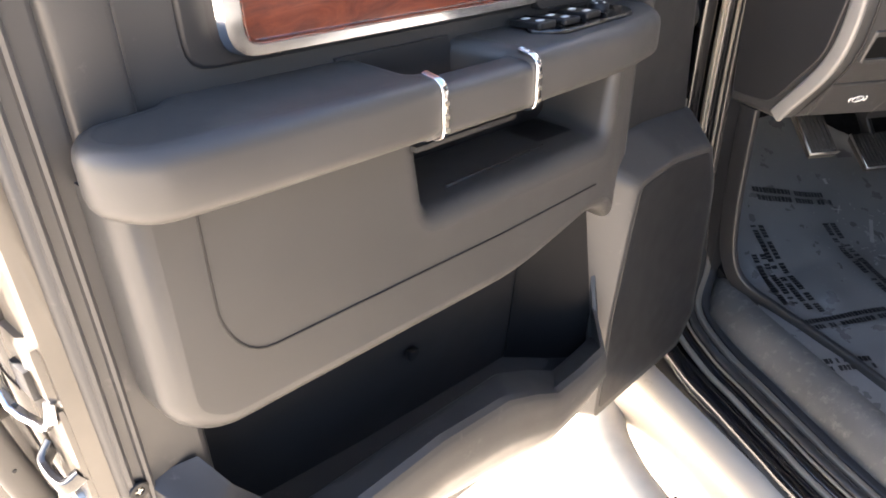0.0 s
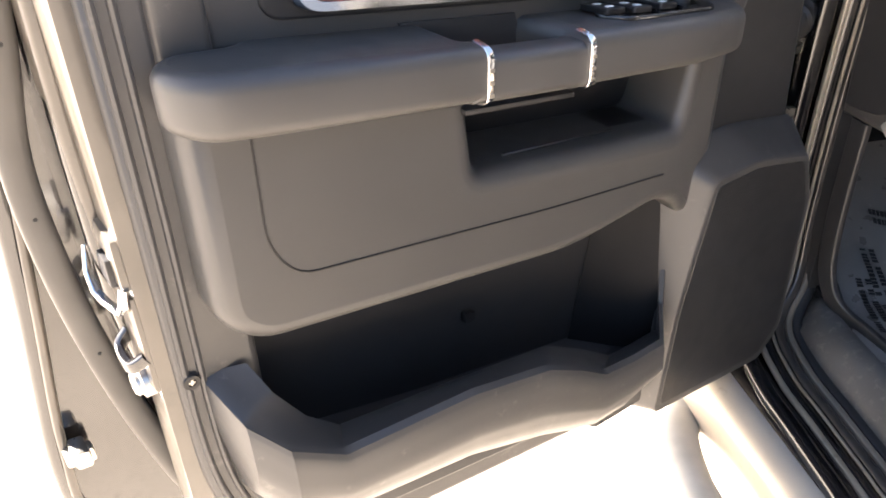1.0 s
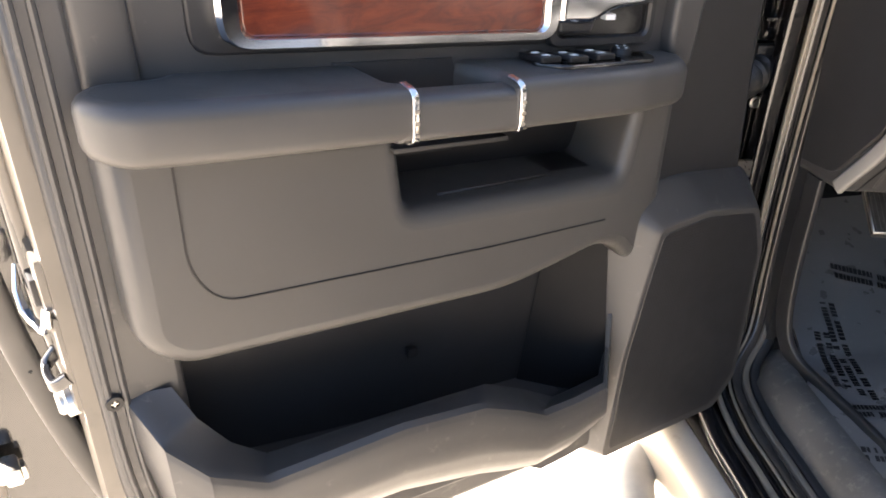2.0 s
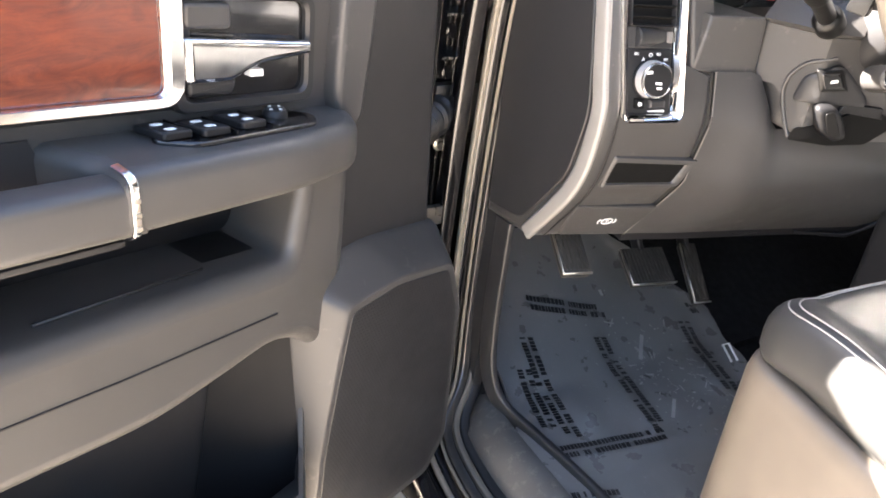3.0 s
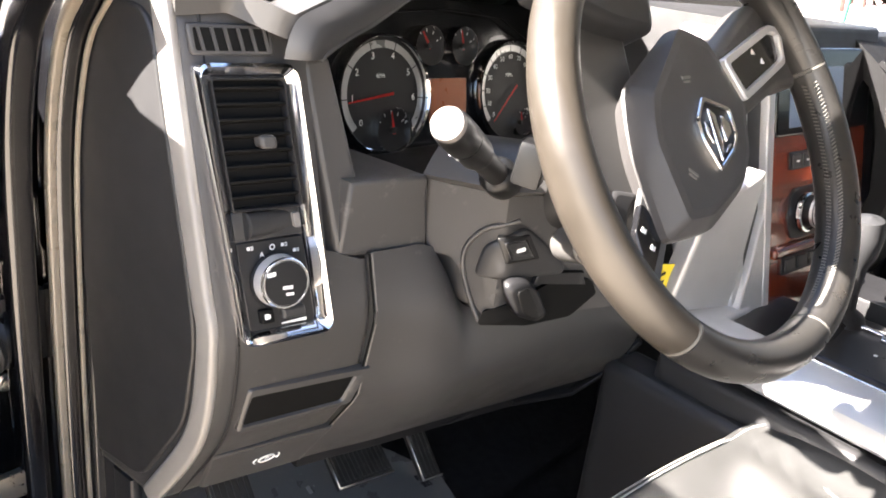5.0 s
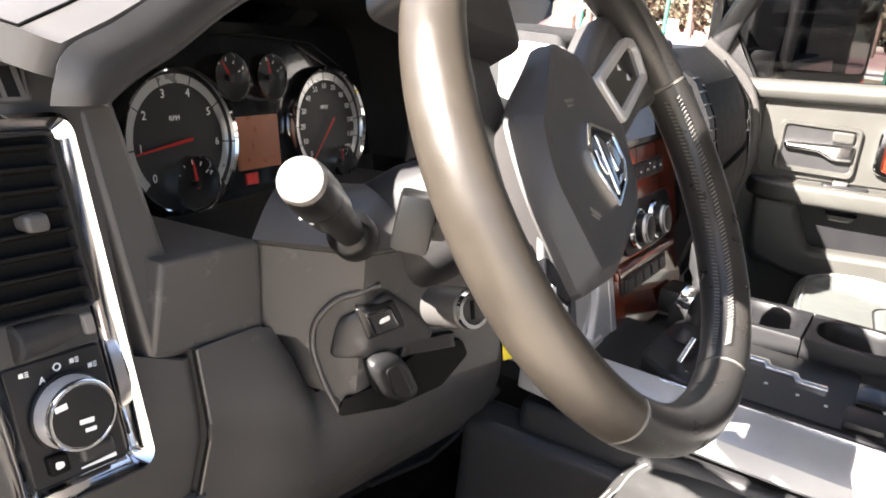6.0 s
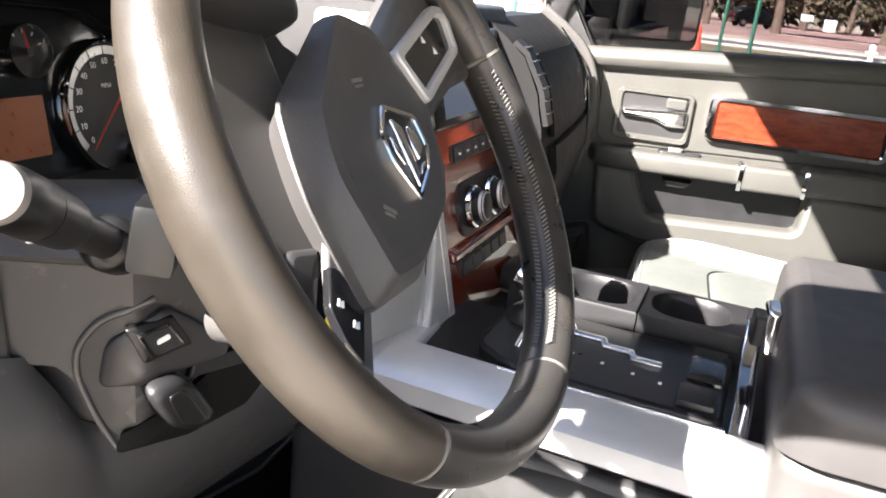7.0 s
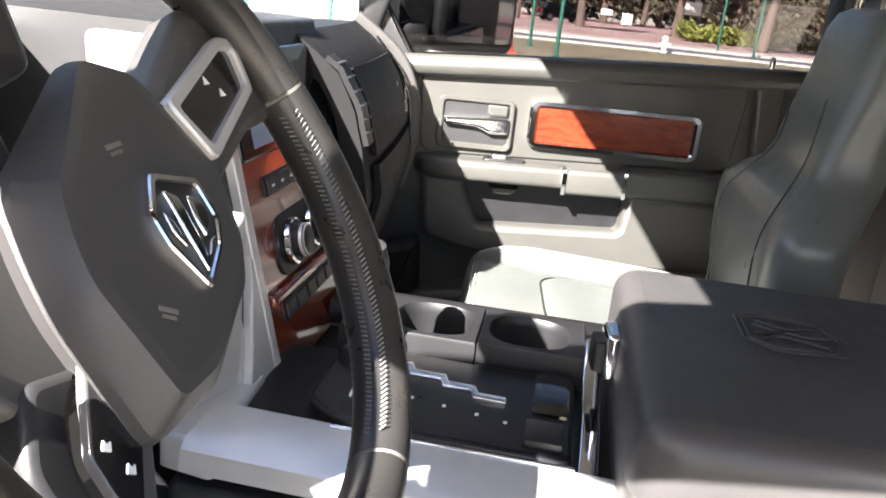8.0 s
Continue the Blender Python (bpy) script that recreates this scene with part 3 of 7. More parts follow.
part("latch_loop", sweep([dv(-1.60, 1.052, -0.075), dv(-1.606, 1.030, -0.068), dv(-1.606, 1.014, -0.058), dv(-1.603, 1.010, -0.045), dv(-1.598, 1.012, -0.020), dv(-1.596, 1.022, -0.012), dv(-1.592, 1.038, -0.012)], strip_profile(0.0045, 0.0028, 0.6), up=(0.3, 0.2, 1)), chrome, latch)
part("latch_foot", sweep(smooth_path([dv(-1.59, 0.97, -0.055), dv(-1.603, 0.955, -0.05), dv(-1.603, 0.955, -0.02), dv(-1.59, 0.965, -0.012)], 6), strip_profile(0.004, 0.006)), paint, latch)
for s_, z_, d_ in ((-1.602, 0.925, -0.034),):
    m = plane_at(dv(s_ + 0.006, z_, d_), DN, (0, 0, 1))
    part("latch_bolt", lathe([(0.016, -0.01), (0.016, 0.001), (0.012, 0.003), (0.012, 0.006), (0.009, 0.0085), (0.005, 0.0085), (0.004, 0.004), (0, 0.004)], m @ pose(0, 0, 0, 180 if m.col[2].xyz.dot(DU) > 0 else 0), 24), steel, latch)
part("shut_face", dbox(-1.588, -1.56, -0.062, -0.006, 0.72, 1.46, 0.006), door_edge_sheen, door, "shut face coloured tan for mirrored ground")

# trim backing: the deepest wall behind pockets; darker, with their shade in its colour
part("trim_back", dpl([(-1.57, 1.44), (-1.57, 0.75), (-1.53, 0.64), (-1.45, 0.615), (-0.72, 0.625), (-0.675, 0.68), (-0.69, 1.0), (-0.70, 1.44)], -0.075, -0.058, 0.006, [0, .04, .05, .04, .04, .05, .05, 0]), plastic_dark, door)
# rear border with two long beads
part("rear_border", dpl([(-1.574, 1.44), (-1.574, 0.80), (-1.548, 0.70), (-1.50, 0.655), (-1.46, 0.66), (-1.482, 0.75), (-1.496, 0.85), (-1.496, 1.03), (-1.525, 1.06), (-1.525, 1.44)], -0.07, 0.0, 0.008, [0, .05, .05, .02, .02, .05, .05, .02, .02, 0]), plastic, door)
for ds in (0.010, 0.024):
    pth = smooth_path([dv(-1.574 + ds, 1.44, 0.0), dv(-1.574 + ds, 1.1, 0.0), dv(-1.574 + ds, 0.85, 0.0), dv(-1.556 + ds, 0.745, 0.0), dv(-1.525 + ds * 0.6, 0.69, 0.0)], 8)
    part("bead", sweep(pth, circle(0.004, 8, 0.0035), up=DN), plastic, door)
m = dflat(-1.562, 0.936, 0.0005)
sc = part("trim_screw", lathe([(0.0, 0.001), (0.0075, 0.001), (0.0085, 0.003), (0.0075, 0.0045), (0.004, 0.0045), (0.003, 0.0015), (0, 0.0015)], m, 18), black_plastic, door, "black cross-head trim screw")
part("screw_slot", join(box(-0.003, 0.003, -0.0007, 0.0007, 0.0015, 0.004, 0, 1, m), box(-0.0007, 0.0007, -0.003, 0.003, 0.0015, 0.004, 0, 1, m)), steel, sc)
# upper trim over the armrest
part("upper_trim", dpl([(-1.49, 1.44), (-1.49, 1.20), (-0.845, 1.20), (-0.815, 1.30), (-0.80, 1.44)], -0.07, -0.006, 0.008, [0, 0, 0, .05, 0]), plastic, door)
part("upper_rear", dpl([(-1.53, 1.44), (-1.53, 1.20), (-1.487, 1.20), (-1.487, 1.44)], -0.07, 0.006, 0.007), plastic, door)
part("upper_edge", dpl([(-0.878, 1.44), (-0.89, 1.24), (-0.872, 1.21), (-0.845, 1.215), (-0.835, 1.30), (-0.825, 1.44)], -0.07, 0.012, 0.008, [0, .03, .02, .02, .03, 0]), plastic, door)
# front filler trim
part("front_trim", dpl([(-0.86, 1.44), (-0.86, 1.20), (-0.90, 1.0), (-0.94, 0.66), (-0.72, 0.60), (-0.655, 0.608), (-0.612, 0.66), (-0.622, 0.92), (-0.655, 1.03), (-0.672, 1.19), (-0.695, 1.44)], -0.07, -0.014, 0.010, [0, .02, .03, .02, .04, .03, .04, .05, .05, .05, 0]), plastic_dark, door)
part("front_cover", dpl([(-0.80, 1.44), (-0.79, 1.352), (-0.694, 1.352), (-0.70, 1.44)], -0.02, -0.010, 0.003, [0, .02, 0, 0]), plastic_dark, door)
part("seam_bead", sweep(smooth_path([dv(-0.815, 1.44, -0.008), dv(-0.845, 1.24, -0.008), dv(-0.852, 1.10, -0.008), dv(-0.866, 0.96, -0.008)], 8), circle(0.003, 8), up=DN), plastic, door)

# armrest with a pull grip between two bright brackets
ARM0, ARM1 = 1.183, 1.233


def arm_at(u, v, h):
    return dv(u, h, v)


def arm(name, pts, r, z0=ARM0, z1=ARM1, bevel=0.0135, label=""):
    return part(name, prism(rounded(pts, r, 6), arm_at, z0, z1, bevel, 4, True), plastic_soft, door, label)


arm("armrest_rear", [(-1.462, -0.03), (-1.472, -0.006), (-1.532, 0.004), (-1.550, 0.036), (-1.528, 0.072), (-1.47, 0.076), (-1.280, 0.076), (-1.280, 0.046), (-1.292, 0.044), (-1.296, -0.03)], [0, .02, .02, .03, .05, .05, 0.003, 0.003, 0.003, 0], label="padded grey armrest")
arm("armrest_front", [(-1.173, 0.076), (-1.0, 0.071), (-0.895, 0.052), (-0.858, 0.0), (-0.862, -0.03), (-1.20, -0.03), (-1.173, 0.044)], [0.003, .02, .05, .04, 0, 0, 0.003])
part("pull_grip", dpl([(-1.30, 1.182), (-1.153, 1.182), (-1.153, 1.2255), (-1.30, 1.2255)], 0.040, 0.0755, 0.011, 0, 4, True), plastic_soft, door, "leather-like pull grip")
part("grip_well", join(dbox(-1.292, -1.16, -0.052, -0.046, 1.12, 1.235, 0.001), dbox(-1.292, -1.16, -0.05, 0.05, 1.165, 1.17, 0.001)), plastic_dark, door)
for s in (-1.286, -1.167):
    hoop = [dv(s, z, d) for d, z in rounded([(0.056, 1.2332), (0.0768, 1.2305), (0.0768, 1.1815), (0.046, 1.1815)], [0, .0135, .0135, 0], 6)]
    br = part("bracket", sweep(hoop, strip_profile(0.0014, 0.0034, 0.5), up=DU), chrome, door, "chrome bracket")
    for z in (1.192, 1.203, 1.214):
        part("slot", dbox(s - 0.0025, s + 0.0025, 0.0775, 0.0792, z - 0.0018, z + 0.0018, 0.0005), steel, br)

# switch plate on the armrest
def sw_at(u, v, h):
    return dv(u, ARM1 + h, v)


plate = part("switch_plate", prism(rounded([(-1.118, 0.028), (-1.088, 0.05), (-0.948, 0.042), (-0.93, 0.02), (-0.96, -0.012), (-1.085, -0.004)], 0.012), sw_at, -0.004, 0.004, 0.002), piano, door, "gloss black window switch plate")
for k, (a, b) in enumerate(((-1.098, 0.018), (-1.063, 0.022), (-1.02, 0.018), (-0.973, 0.012))):
    if k < 3:
        sw = part("switch", prism(rounded([(a - 0.015, b - 0.018), (a + 0.013, b - 0.019), (a + 0.015, b + 0.018), (a - 0.013, b + 0.019)], 0.004), lambda u, v, h: sw_at(u, v, h + 0.10 * (v - b)), 0.003, 0.009, 0.002), black_plastic, plate)
        for q in (-0.008, 0.009):
            part("mark", prism(rounded([(a - 0.005, b + q - 0.003), (a + 0.005, b + q - 0.0035), (a + 0.005, b + q + 0.003), (a - 0.005, b + q + 0.003)], 0.0025), lambda u, v, h: sw_at(u, v, h + 0.10 * (v - b)), 0.008, 0.0096, 0.0004), white_mark, sw)
        part("divider", prism([(a + 0.017, b - 0.022), (a + 0.0185, b - 0.022), (a + 0.0185, b + 0.022), (a + 0.017, b + 0.022)], sw_at, 0.003, 0.007), piano, plate)
    else:
        kn = part("mirror_knob", lathe([(0.0115, 0), (0.0115, 0.004), (0.009, 0.0075), (0, 0.008)], Matrix.Translation(sw_at(a, b, 0.003)), 24), black_plastic, plate)
        for ang in range(4):
            p = sw_at(a, b, 0.011) + Vector((0.006 * math.cos(ang * 1.571 + 0.6), 0.006 * math.sin(ang * 1.571 + 0.6), 0))
            part("mark", lathe([(0.0016, 0), (0.0016, 0.0004), (0, 0.0005)], Matrix.Translation(p), 8), white_mark, kn)

# padded bolster with the storage slot, and its stitched-in insert
def bolster_at(u, v, h):
    """The bolster thins out towards the hinge."""
    return dv(u, v, h - 0.040 * ease((u + 1.0) / 0.15) * max(0.0, (h + 0.06) / 0.105))


cub = [(-1.283, 1.19), (-1.272, 1.099), (-0.976, 1.097), (-0.955, 1.165), (-0.95, 1.19)]
bolster_pts = [(-1.537, 1.195), (-1.538, 1.01), (-1.505, 0.981), (-1.14, 0.975), (-1.05, 0.995), (-0.998, 1.008), (-0.955, 0.990), (-0.915, 0.955), (-0.86, 0.955), (-0.852, 1.0), (-0.850, 1.195)] + list(reversed(cub))
part("bolster", prism(rounded(bolster_pts, [0, .03, .03, .04, .03, .02, .03, .02, .02, .05, 0, 0, .015, .015, .015, 0]), bolster_at, -0.06, 0.045, 0.020, 6), plastic_soft, door, "padded door bolster with an open storage slot")
groove = [(-1.4865, 1.188), (-1.4875, 1.080), (-1.466, 1.0455), (-1.17, 1.0425), (-1.0, 1.046)]
part("groove", sweep([dv(p.x, p.y, 0.0452) for p in rounded(groove, [0, .03, .03, .02, 0])], circle(0.0011, 6), up=DN), black_plastic, door)
# liner blackened in place of the shade inside the slot
part("slot_liner", join(dbox(-1.29, -0.94, -0.057, -0.052, 1.09, 1.19, 0.001), dbox(-1.262, -0.985, -0.055, 0.0, 1.088, 1.0975, 0.002)), black_plastic, door)
part("slot_ridge", sweep([dv(-1.22, 1.10, 0.015), dv(-1.06, 1.10, 0.01)], circle(0.0016, 6)), plastic_dark, door)
part("slot_catch", dpl([(-1.075, 1.178), (-0.995, 1.172), (-0.99, 1.186), (-1.07, 1.188)], -0.02, 0.03, 0.005, 0.008), plastic, door)

# map pocket: front wall with a raised lip
# each station: the lip's inner edge (s, z, d), its outer edge and the height of the belly's lower edge
POCKET = [((-1.512, 0.930, 0.002), (-1.552, 0.935, 0.004), 0.86), ((-1.500, 0.905, 0.026), (-1.538, 0.912, 0.056), 0.80), ((-1.474, 0.867, 0.030), (-1.509, 0.886, 0.078), 0.765),
          ((-1.440, 0.838, 0.030), (-1.456, 0.855, 0.080), 0.752), ((-1.298, 0.837, 0.030), (-1.300, 0.862, 0.080), 0.746), ((-1.160, 0.832, 0.030), (-1.192, 0.851, 0.080), 0.722),
          ((-1.100, 0.803, 0.030), (-1.140, 0.828, 0.080), 0.705), ((-1.044, 0.771, 0.032), (-1.094, 0.802, 0.080), 0.694), ((-0.996, 0.772, 0.030), (-1.040, 0.803, 0.080), 0.702),
          ((-0.948, 0.776, 0.028), (-0.986, 0.808, 0.078), 0.722), ((-0.925, 0.818, 0.006), (-0.944, 0.832, 0.036), 0.735), ((-0.905, 0.905, -0.010), (-0.912, 0.913, 0.002), 0.80)]


def pocket_wall(u, v):
    """The pocket's front wall: u along it, v round its section from the inside over the lip to the belly."""
    k = min(len(POCKET) - 2, int(u * (len(POCKET) - 1)))
    w = u * (len(POCKET) - 1) - k
    w = w * 0.5 + 0.5 * ease(w)
    (b0, f0, l0), (b1, f1, l1) = POCKET[k], POCKET[k + 1]
    b, f, low = Vector(b0).lerp(Vector(b1), w), Vector(f0).lerp(Vector(f1), w), l0 + (l1 - l0) * w
    d = f.z
    b.y += 0.010
    sec = [(b.x, b.y - 0.14, b.z - 0.004), (b.x, b.y - 0.02, b.z - 0.002), (b.x, b.y - 0.004, b.z), (b.x, b.y, b.z + 0.004), (f.x, f.y, d - 0.010), (f.x, f.y - 0.004, d - 0.003), (f.x, f.y - 0.012, d), (f.x, (f.y + low) / 2, d + 0.003),
           (f.x, low + 0.030, d - 0.003), (f.x, low + 0.012, d - 0.012), (f.x, low, d - 0.030), (f.x, low - 0.02, d - 0.075), (f.x, low - 0.10, min(d - 0.09, -0.03))]
    q = v * (len(sec) - 1)
    i = min(len(sec) - 2, int(q))
    p = Vector(sec[i]).lerp(Vector(sec[i + 1]), q - i)
    return dv(p.x, p.y, p.z)


part("map_pocket", sheet(pocket_wall, 66, 36), plastic, door, "open map pocket with a raised lip", 30)
part("bottom_trim", dpl([(-1.555, 0.86), (-1.53, 0.75), (-1.47, 0.655), (-1.38, 0.62), (-0.72, 0.605), (-0.70, 0.66), (-0.98, 0.74), (-1.3, 0.76), (-1.48, 0.78), (-1.525, 0.88)], -0.07, 0.0, 0.010, [0, .05, .05, .05, .02, .02, .02, .02, .05, .02]), plastic, door)
# floor and end wall are darker than the pocket, as shade inside it
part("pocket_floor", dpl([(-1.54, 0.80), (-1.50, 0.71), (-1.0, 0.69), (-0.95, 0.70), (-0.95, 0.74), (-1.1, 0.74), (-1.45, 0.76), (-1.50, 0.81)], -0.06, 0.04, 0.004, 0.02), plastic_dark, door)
part("pocket_side", sheet(lambda u, v: dv(*Vector((-0.988, 1.0, -0.056)).lerp(Vector((-1.03, 0.74, -0.056)), v).lerp(Vector((-0.93, 1.0, -0.01)).lerp(Vector((-0.935, 0.74, 0.028)), v), ease(u) * 0.5 + u * 0.5)), 8, 6, -0.004), trim_shaded, door, "slanting end wall of the pocket")
part("pocket_clip", dbox(-1.22, -1.205, -0.055, -0.045, 0.845, 0.86, 0.003), black_plastic, door)

# speaker pod: a flat face that falls away in broad chamfers
pod_b = [(-0.925, 1.040), (-0.80, 1.058), (-0.645, 1.05), (-0.616, 0.95), (-0.612, 0.665), (-0.655, 0.610), (-0.94, 0.600), (-0.952, 0.80), (-0.94, 0.90)]
pod_f = [(-0.884, 1.010), (-0.79, 1.022), (-0.672, 1.01), (-0.636, 0.93), (-0.626, 0.680), (-0.668, 0.626), (-0.932, 0.622), (-0.922, 0.80), (-0.903, 0.912)]


def pod_ring(k, d, r):
    return [dv(p.x, p.y, d) for p in rounded([(x0 + (x1 - x0) * k, z0 + (z1 - z0) * k) for (x0, z0), (x1, z1) in zip(pod_b, pod_f)], r, 5)]


pod = part("speaker_pod", rings([pod_ring(0, -0.065, 0.02), pod_ring(0, -0.016, 0.02), pod_ring(0.07, -0.008, 0.02), pod_ring(0.86, 0.033, 0.016), pod_ring(1.0, 0.0395, 0.014), pod_ring(1.06, 0.0405, 0.012)]), plastic, door, "moulded loudspeaker pod", 26)
gc = (sum(x for x, z in pod_f) / 9, sum(z for x, z in pod_f) / 9)
gr = [(gc[0] + 0.93 * (x - gc[0]), gc[1] + 0.94 * (z - gc[1])) for x, z in pod_f]
grille = part("grille", prism(rounded(gr[::-1], 0.012), dv, 0.038, 0.0412, 0.0012), plastic_dark, pod, "fine mesh loudspeaker grille")
dots = bmesh.new()
for i in range(56):
    for j in range(82):
        s = -0.922 + 0.0056 * i + (0.0028 if j % 2 else 0)
        z = 0.63 + 0.0048 * j
        inside = False
        for k in range(len(gr)):
            (x1, y1), (x2, y2) = gr[k - 1], gr[k]
            if (y1 > z) != (y2 > z) and s < (x2 - x1) * (z - y1) / (y2 - y1) + x1:
                inside = not inside
        if inside:
            vs = [dots.verts.new(dv(s + 0.0014 * math.cos(a * 1.257), z + 0.0014 * math.sin(a * 1.257), 0.0415)) for a in range(5)]
            dots.faces.new(vs)
part("perforation", dots, black_plastic, grille, kind="stuff")

# wood panel in a chrome frame
def ring_plate(outer, inner, at, h0, h1, bevel, ro, ri):
    """A frame between two rounded outlines with the same number of corners."""
    o, i = rounded(outer, ro, 6), rounded(inner, ri, 6)
    loops = []
    for pts, h, k in ((o, h0, 0), (o, h1 - bevel, 0), (o, h1, bevel), (i, h1, -bevel), (i, h1 - bevel, 0), (i, h0, 0)):
        c = sum(pts, Vector((0, 0))) / len(pts)
        loops.append([at(*(p + (c - p).normalized() * k), h) for p in pts])
    loops.append(loops[0])
    bm = rings(loops, True, False)
    bmesh.ops.remove_doubles(bm, verts=bm.verts, dist=1e-6)
    return bm


def rect(x0, x1, y0, y1):
    return [(x0, y0), (x1, y0), (x1, y1), (x0, y1)]


part("trim_recess", dpl(rect(-1.445, -1.05, 1.246, 1.40), -0.008, -0.003, 0.003, 0.02), plastic_dark, door)
wf = part("wood_panel", dpl(rect(-1.405, -1.085, 1.262, 1.355), -0.004, 0.006, 0.003, 0.012), wood, door, "dark red burl veneer panel")
part("chrome_frame", ring_plate(rect(-1.425, -1.066, 1.2535, 1.372), rect(-1.404, -1.086, 1.263, 1.354), dv, -0.004, 0.012, 0.004, 0.024, 0.012), chrome, wf, "bright chrome frame")

# inside release handle in its recess
part("handle_bezel", ring_plate(rect(-1.075, -0.912, 1.243, 1.345), rect(-1.062, -0.924, 1.254, 1.336), dv, -0.008, 0.003, 0.003, 0.016, 0.012), plastic_dark, door)
part("handle_cup", dpl(rect(-1.062, -0.924, 1.254, 1.336), -0.045, -0.004, 0.0, 0.012), piano, door)
part("release_lever", prism(rounded([(-1.066, 1.270), (-1.02, 1.270), (-0.99, 1.284), (-0.925, 1.291), (-0.925, 1.303), (-1.0, 1.306), (-1.066, 1.308)], [.004, .01, .02, .004, .004, .02, .004], 5), dv, -0.003, 0.012, 0.006, 4, True), chrome, door, "chrome release lever")
part("lever_base", dpl([(-1.062, 1.258), (-1.015, 1.258), (-1.01, 1.272), (-1.062, 1.272)], -0.01, 0.006, 0.004, 0.005), plastic_dark, door)
part("lock_tab", dpl([(-1.06, 1.312), (-1.012, 1.312), (-1.012, 1.334), (-1.06, 1.334)], -0.006, 0.002, 0.004, 0.006), plastic, door)
part("lever_mark", dpl(rect(-0.995, -0.98, 1.272, 1.278), -0.003, 0.0045, 0.0, 0), white_mark, door)
# second, unseen frame bar, added for the band of shade it casts
wf_line = [dv(s, z + 0.125 * (s + 1.28), -0.09) for s, z in ((-0.72, 1.385), (-0.84, 1.45), (-0.97, 1.545), (-1.12, 1.64), (-1.30, 1.70), (-1.50, 1.71), (-1.61, 1.66), (-1.63, 1.42))]
part("window_frame", sweep(smooth_path(wf_line, 6), strip_profile(0.033, 0.02), up=DN), paint, door, "unseen black upper frame bar added for shade")
part("belt_trim", dpl(rect(-1.53, -0.70, 1.425, 1.475), -0.11, -0.03, 0.012), plastic_dark, door)
# unseen mount, added to block sun at the door's front corner
part("mirror_sail", dpl([(-0.82, 1.44), (-0.80, 1.535), (-0.62, 1.545), (-0.60, 1.43)], -0.13, -0.08, 0.01, 0.01), plastic_dark, door, "unseen dark mirror mount added at the window's front corner for shade")
# dark plate laid on the upper trim as the shade of the grip well
part("well_shade", dpl([(-1.322, 1.236), (-1.296, 1.165), (-1.165, 1.165), (-1.192, 1.236)], -0.008, -0.0035, 0.001), plastic_dark, door)

# ---- dashboard ----
dash = thing("dashboard", pose(-0.4, 0.45, 0.93), "dark slate moulded dashboard with chrome-edged vents", "dashboard")


def xyz(y, z, x):
    return Vector((x, y, z))


def slab(pts, x0, x1, bevel, r=0.0, both=True, seg=4):
    """A side profile in y and z, drawn out along x."""
    return prism(rounded(pts, r) if r else [Vector(p) for p in pts], xyz, x0, x1, bevel, seg, both)


# outer module, whose side closes the dash beside the door; its front is turned towards the driver
TURN = 0.24


def turned(bm):
    for v in bm.verts:
        v.co.y -= TURN * max(0.0, v.co.x + 0.715)
    return bm


def front(z):
    """Depth of the module's front at a height."""
    if z > 1.145:
        return 0.260 + 0.235 * (z - 1.145)
    if z > 1.05:
        return 0.260 + 0.18 * (1.145 - z)
    return 0.277 + 0.675 * (1.05 - z)


end_prof = [(0.322, 1.425), (0.306, 1.34), (0.273, 1.20), (0.260, 1.145), (0.277, 1.05), (0.356, 0.932), (0.47, 0.925), (0.50, 1.30), (0.47, 1.43)]
def set_back(bm):
    """Narrows the module beside the dials."""
    for v in bm.verts:
        if v.co.z > 1.206 and v.co.x > -0.634:
            v.co.x = -0.634
    return bm


part("outer_module", turned(set_back(slab(end_prof, -0.745, -0.5885, 0.012, [.03, .02, .03, .03, .03, .02, 0, 0, 0]))), plastic, dash)
end_in = [(0.345, 1.41), (0.330, 1.34), (0.296, 1.20), (0.286, 1.145), (0.303, 1.055), (0.378, 0.955), (0.46, 0.945), (0.48, 1.30), (0.46, 1.41)]
part("end_cap", slab(end_in, -0.735, -0.7495, 0.003, [.03, .02, .03, .02, .02, .02, 0, 0, 0]), plastic_dark, dash, "dark removable end cap")
# light edge moulding down the outer front edge
moulding = surface("pale_slate_moulding", (0.15, 0.14, 0.13), 0.5, vary=0.06, grain=0.08, grain_scale=1300)
edge_paint = surface("pale_satin_moulding", (0.27, 0.255, 0.235), 0.38, 0.15, 0.05, scale=30, grain=0.03, grain_scale=2000)
edge = smooth_path([(-0.7445, 0.336, 1.425), (-0.7445, 0.318, 1.34), (-0.745, 0.284, 1.20), (-0.7455, 0.273, 1.148), (-0.7455, 0.290, 1.05), (-0.745, 0.366, 0.94)], 8)
part("edge_moulding", sweep(edge, strip_profile(0.0115, 0.005, 0.9), up=(1, 0, 0)), edge_paint, dash, "pale satin edge moulding")
part("edge_line", sweep([p + Vector((0.021, -0.0145, -0.002)) for p in edge], circle(0.0014, 6)), black_plastic, dash)

# chrome-framed panel: vent above, lamp switches below
def bz(u, v, h):
    """A place on the leaning front of the outer module; v is the height, h proud of it."""
    x = u - 0.055 * (v - 1.15)
    return Vector((x, 0.2590 + 0.215 * (v - 1.15) - TURN * (x + 0.715) - h, v + 0.03 * h))


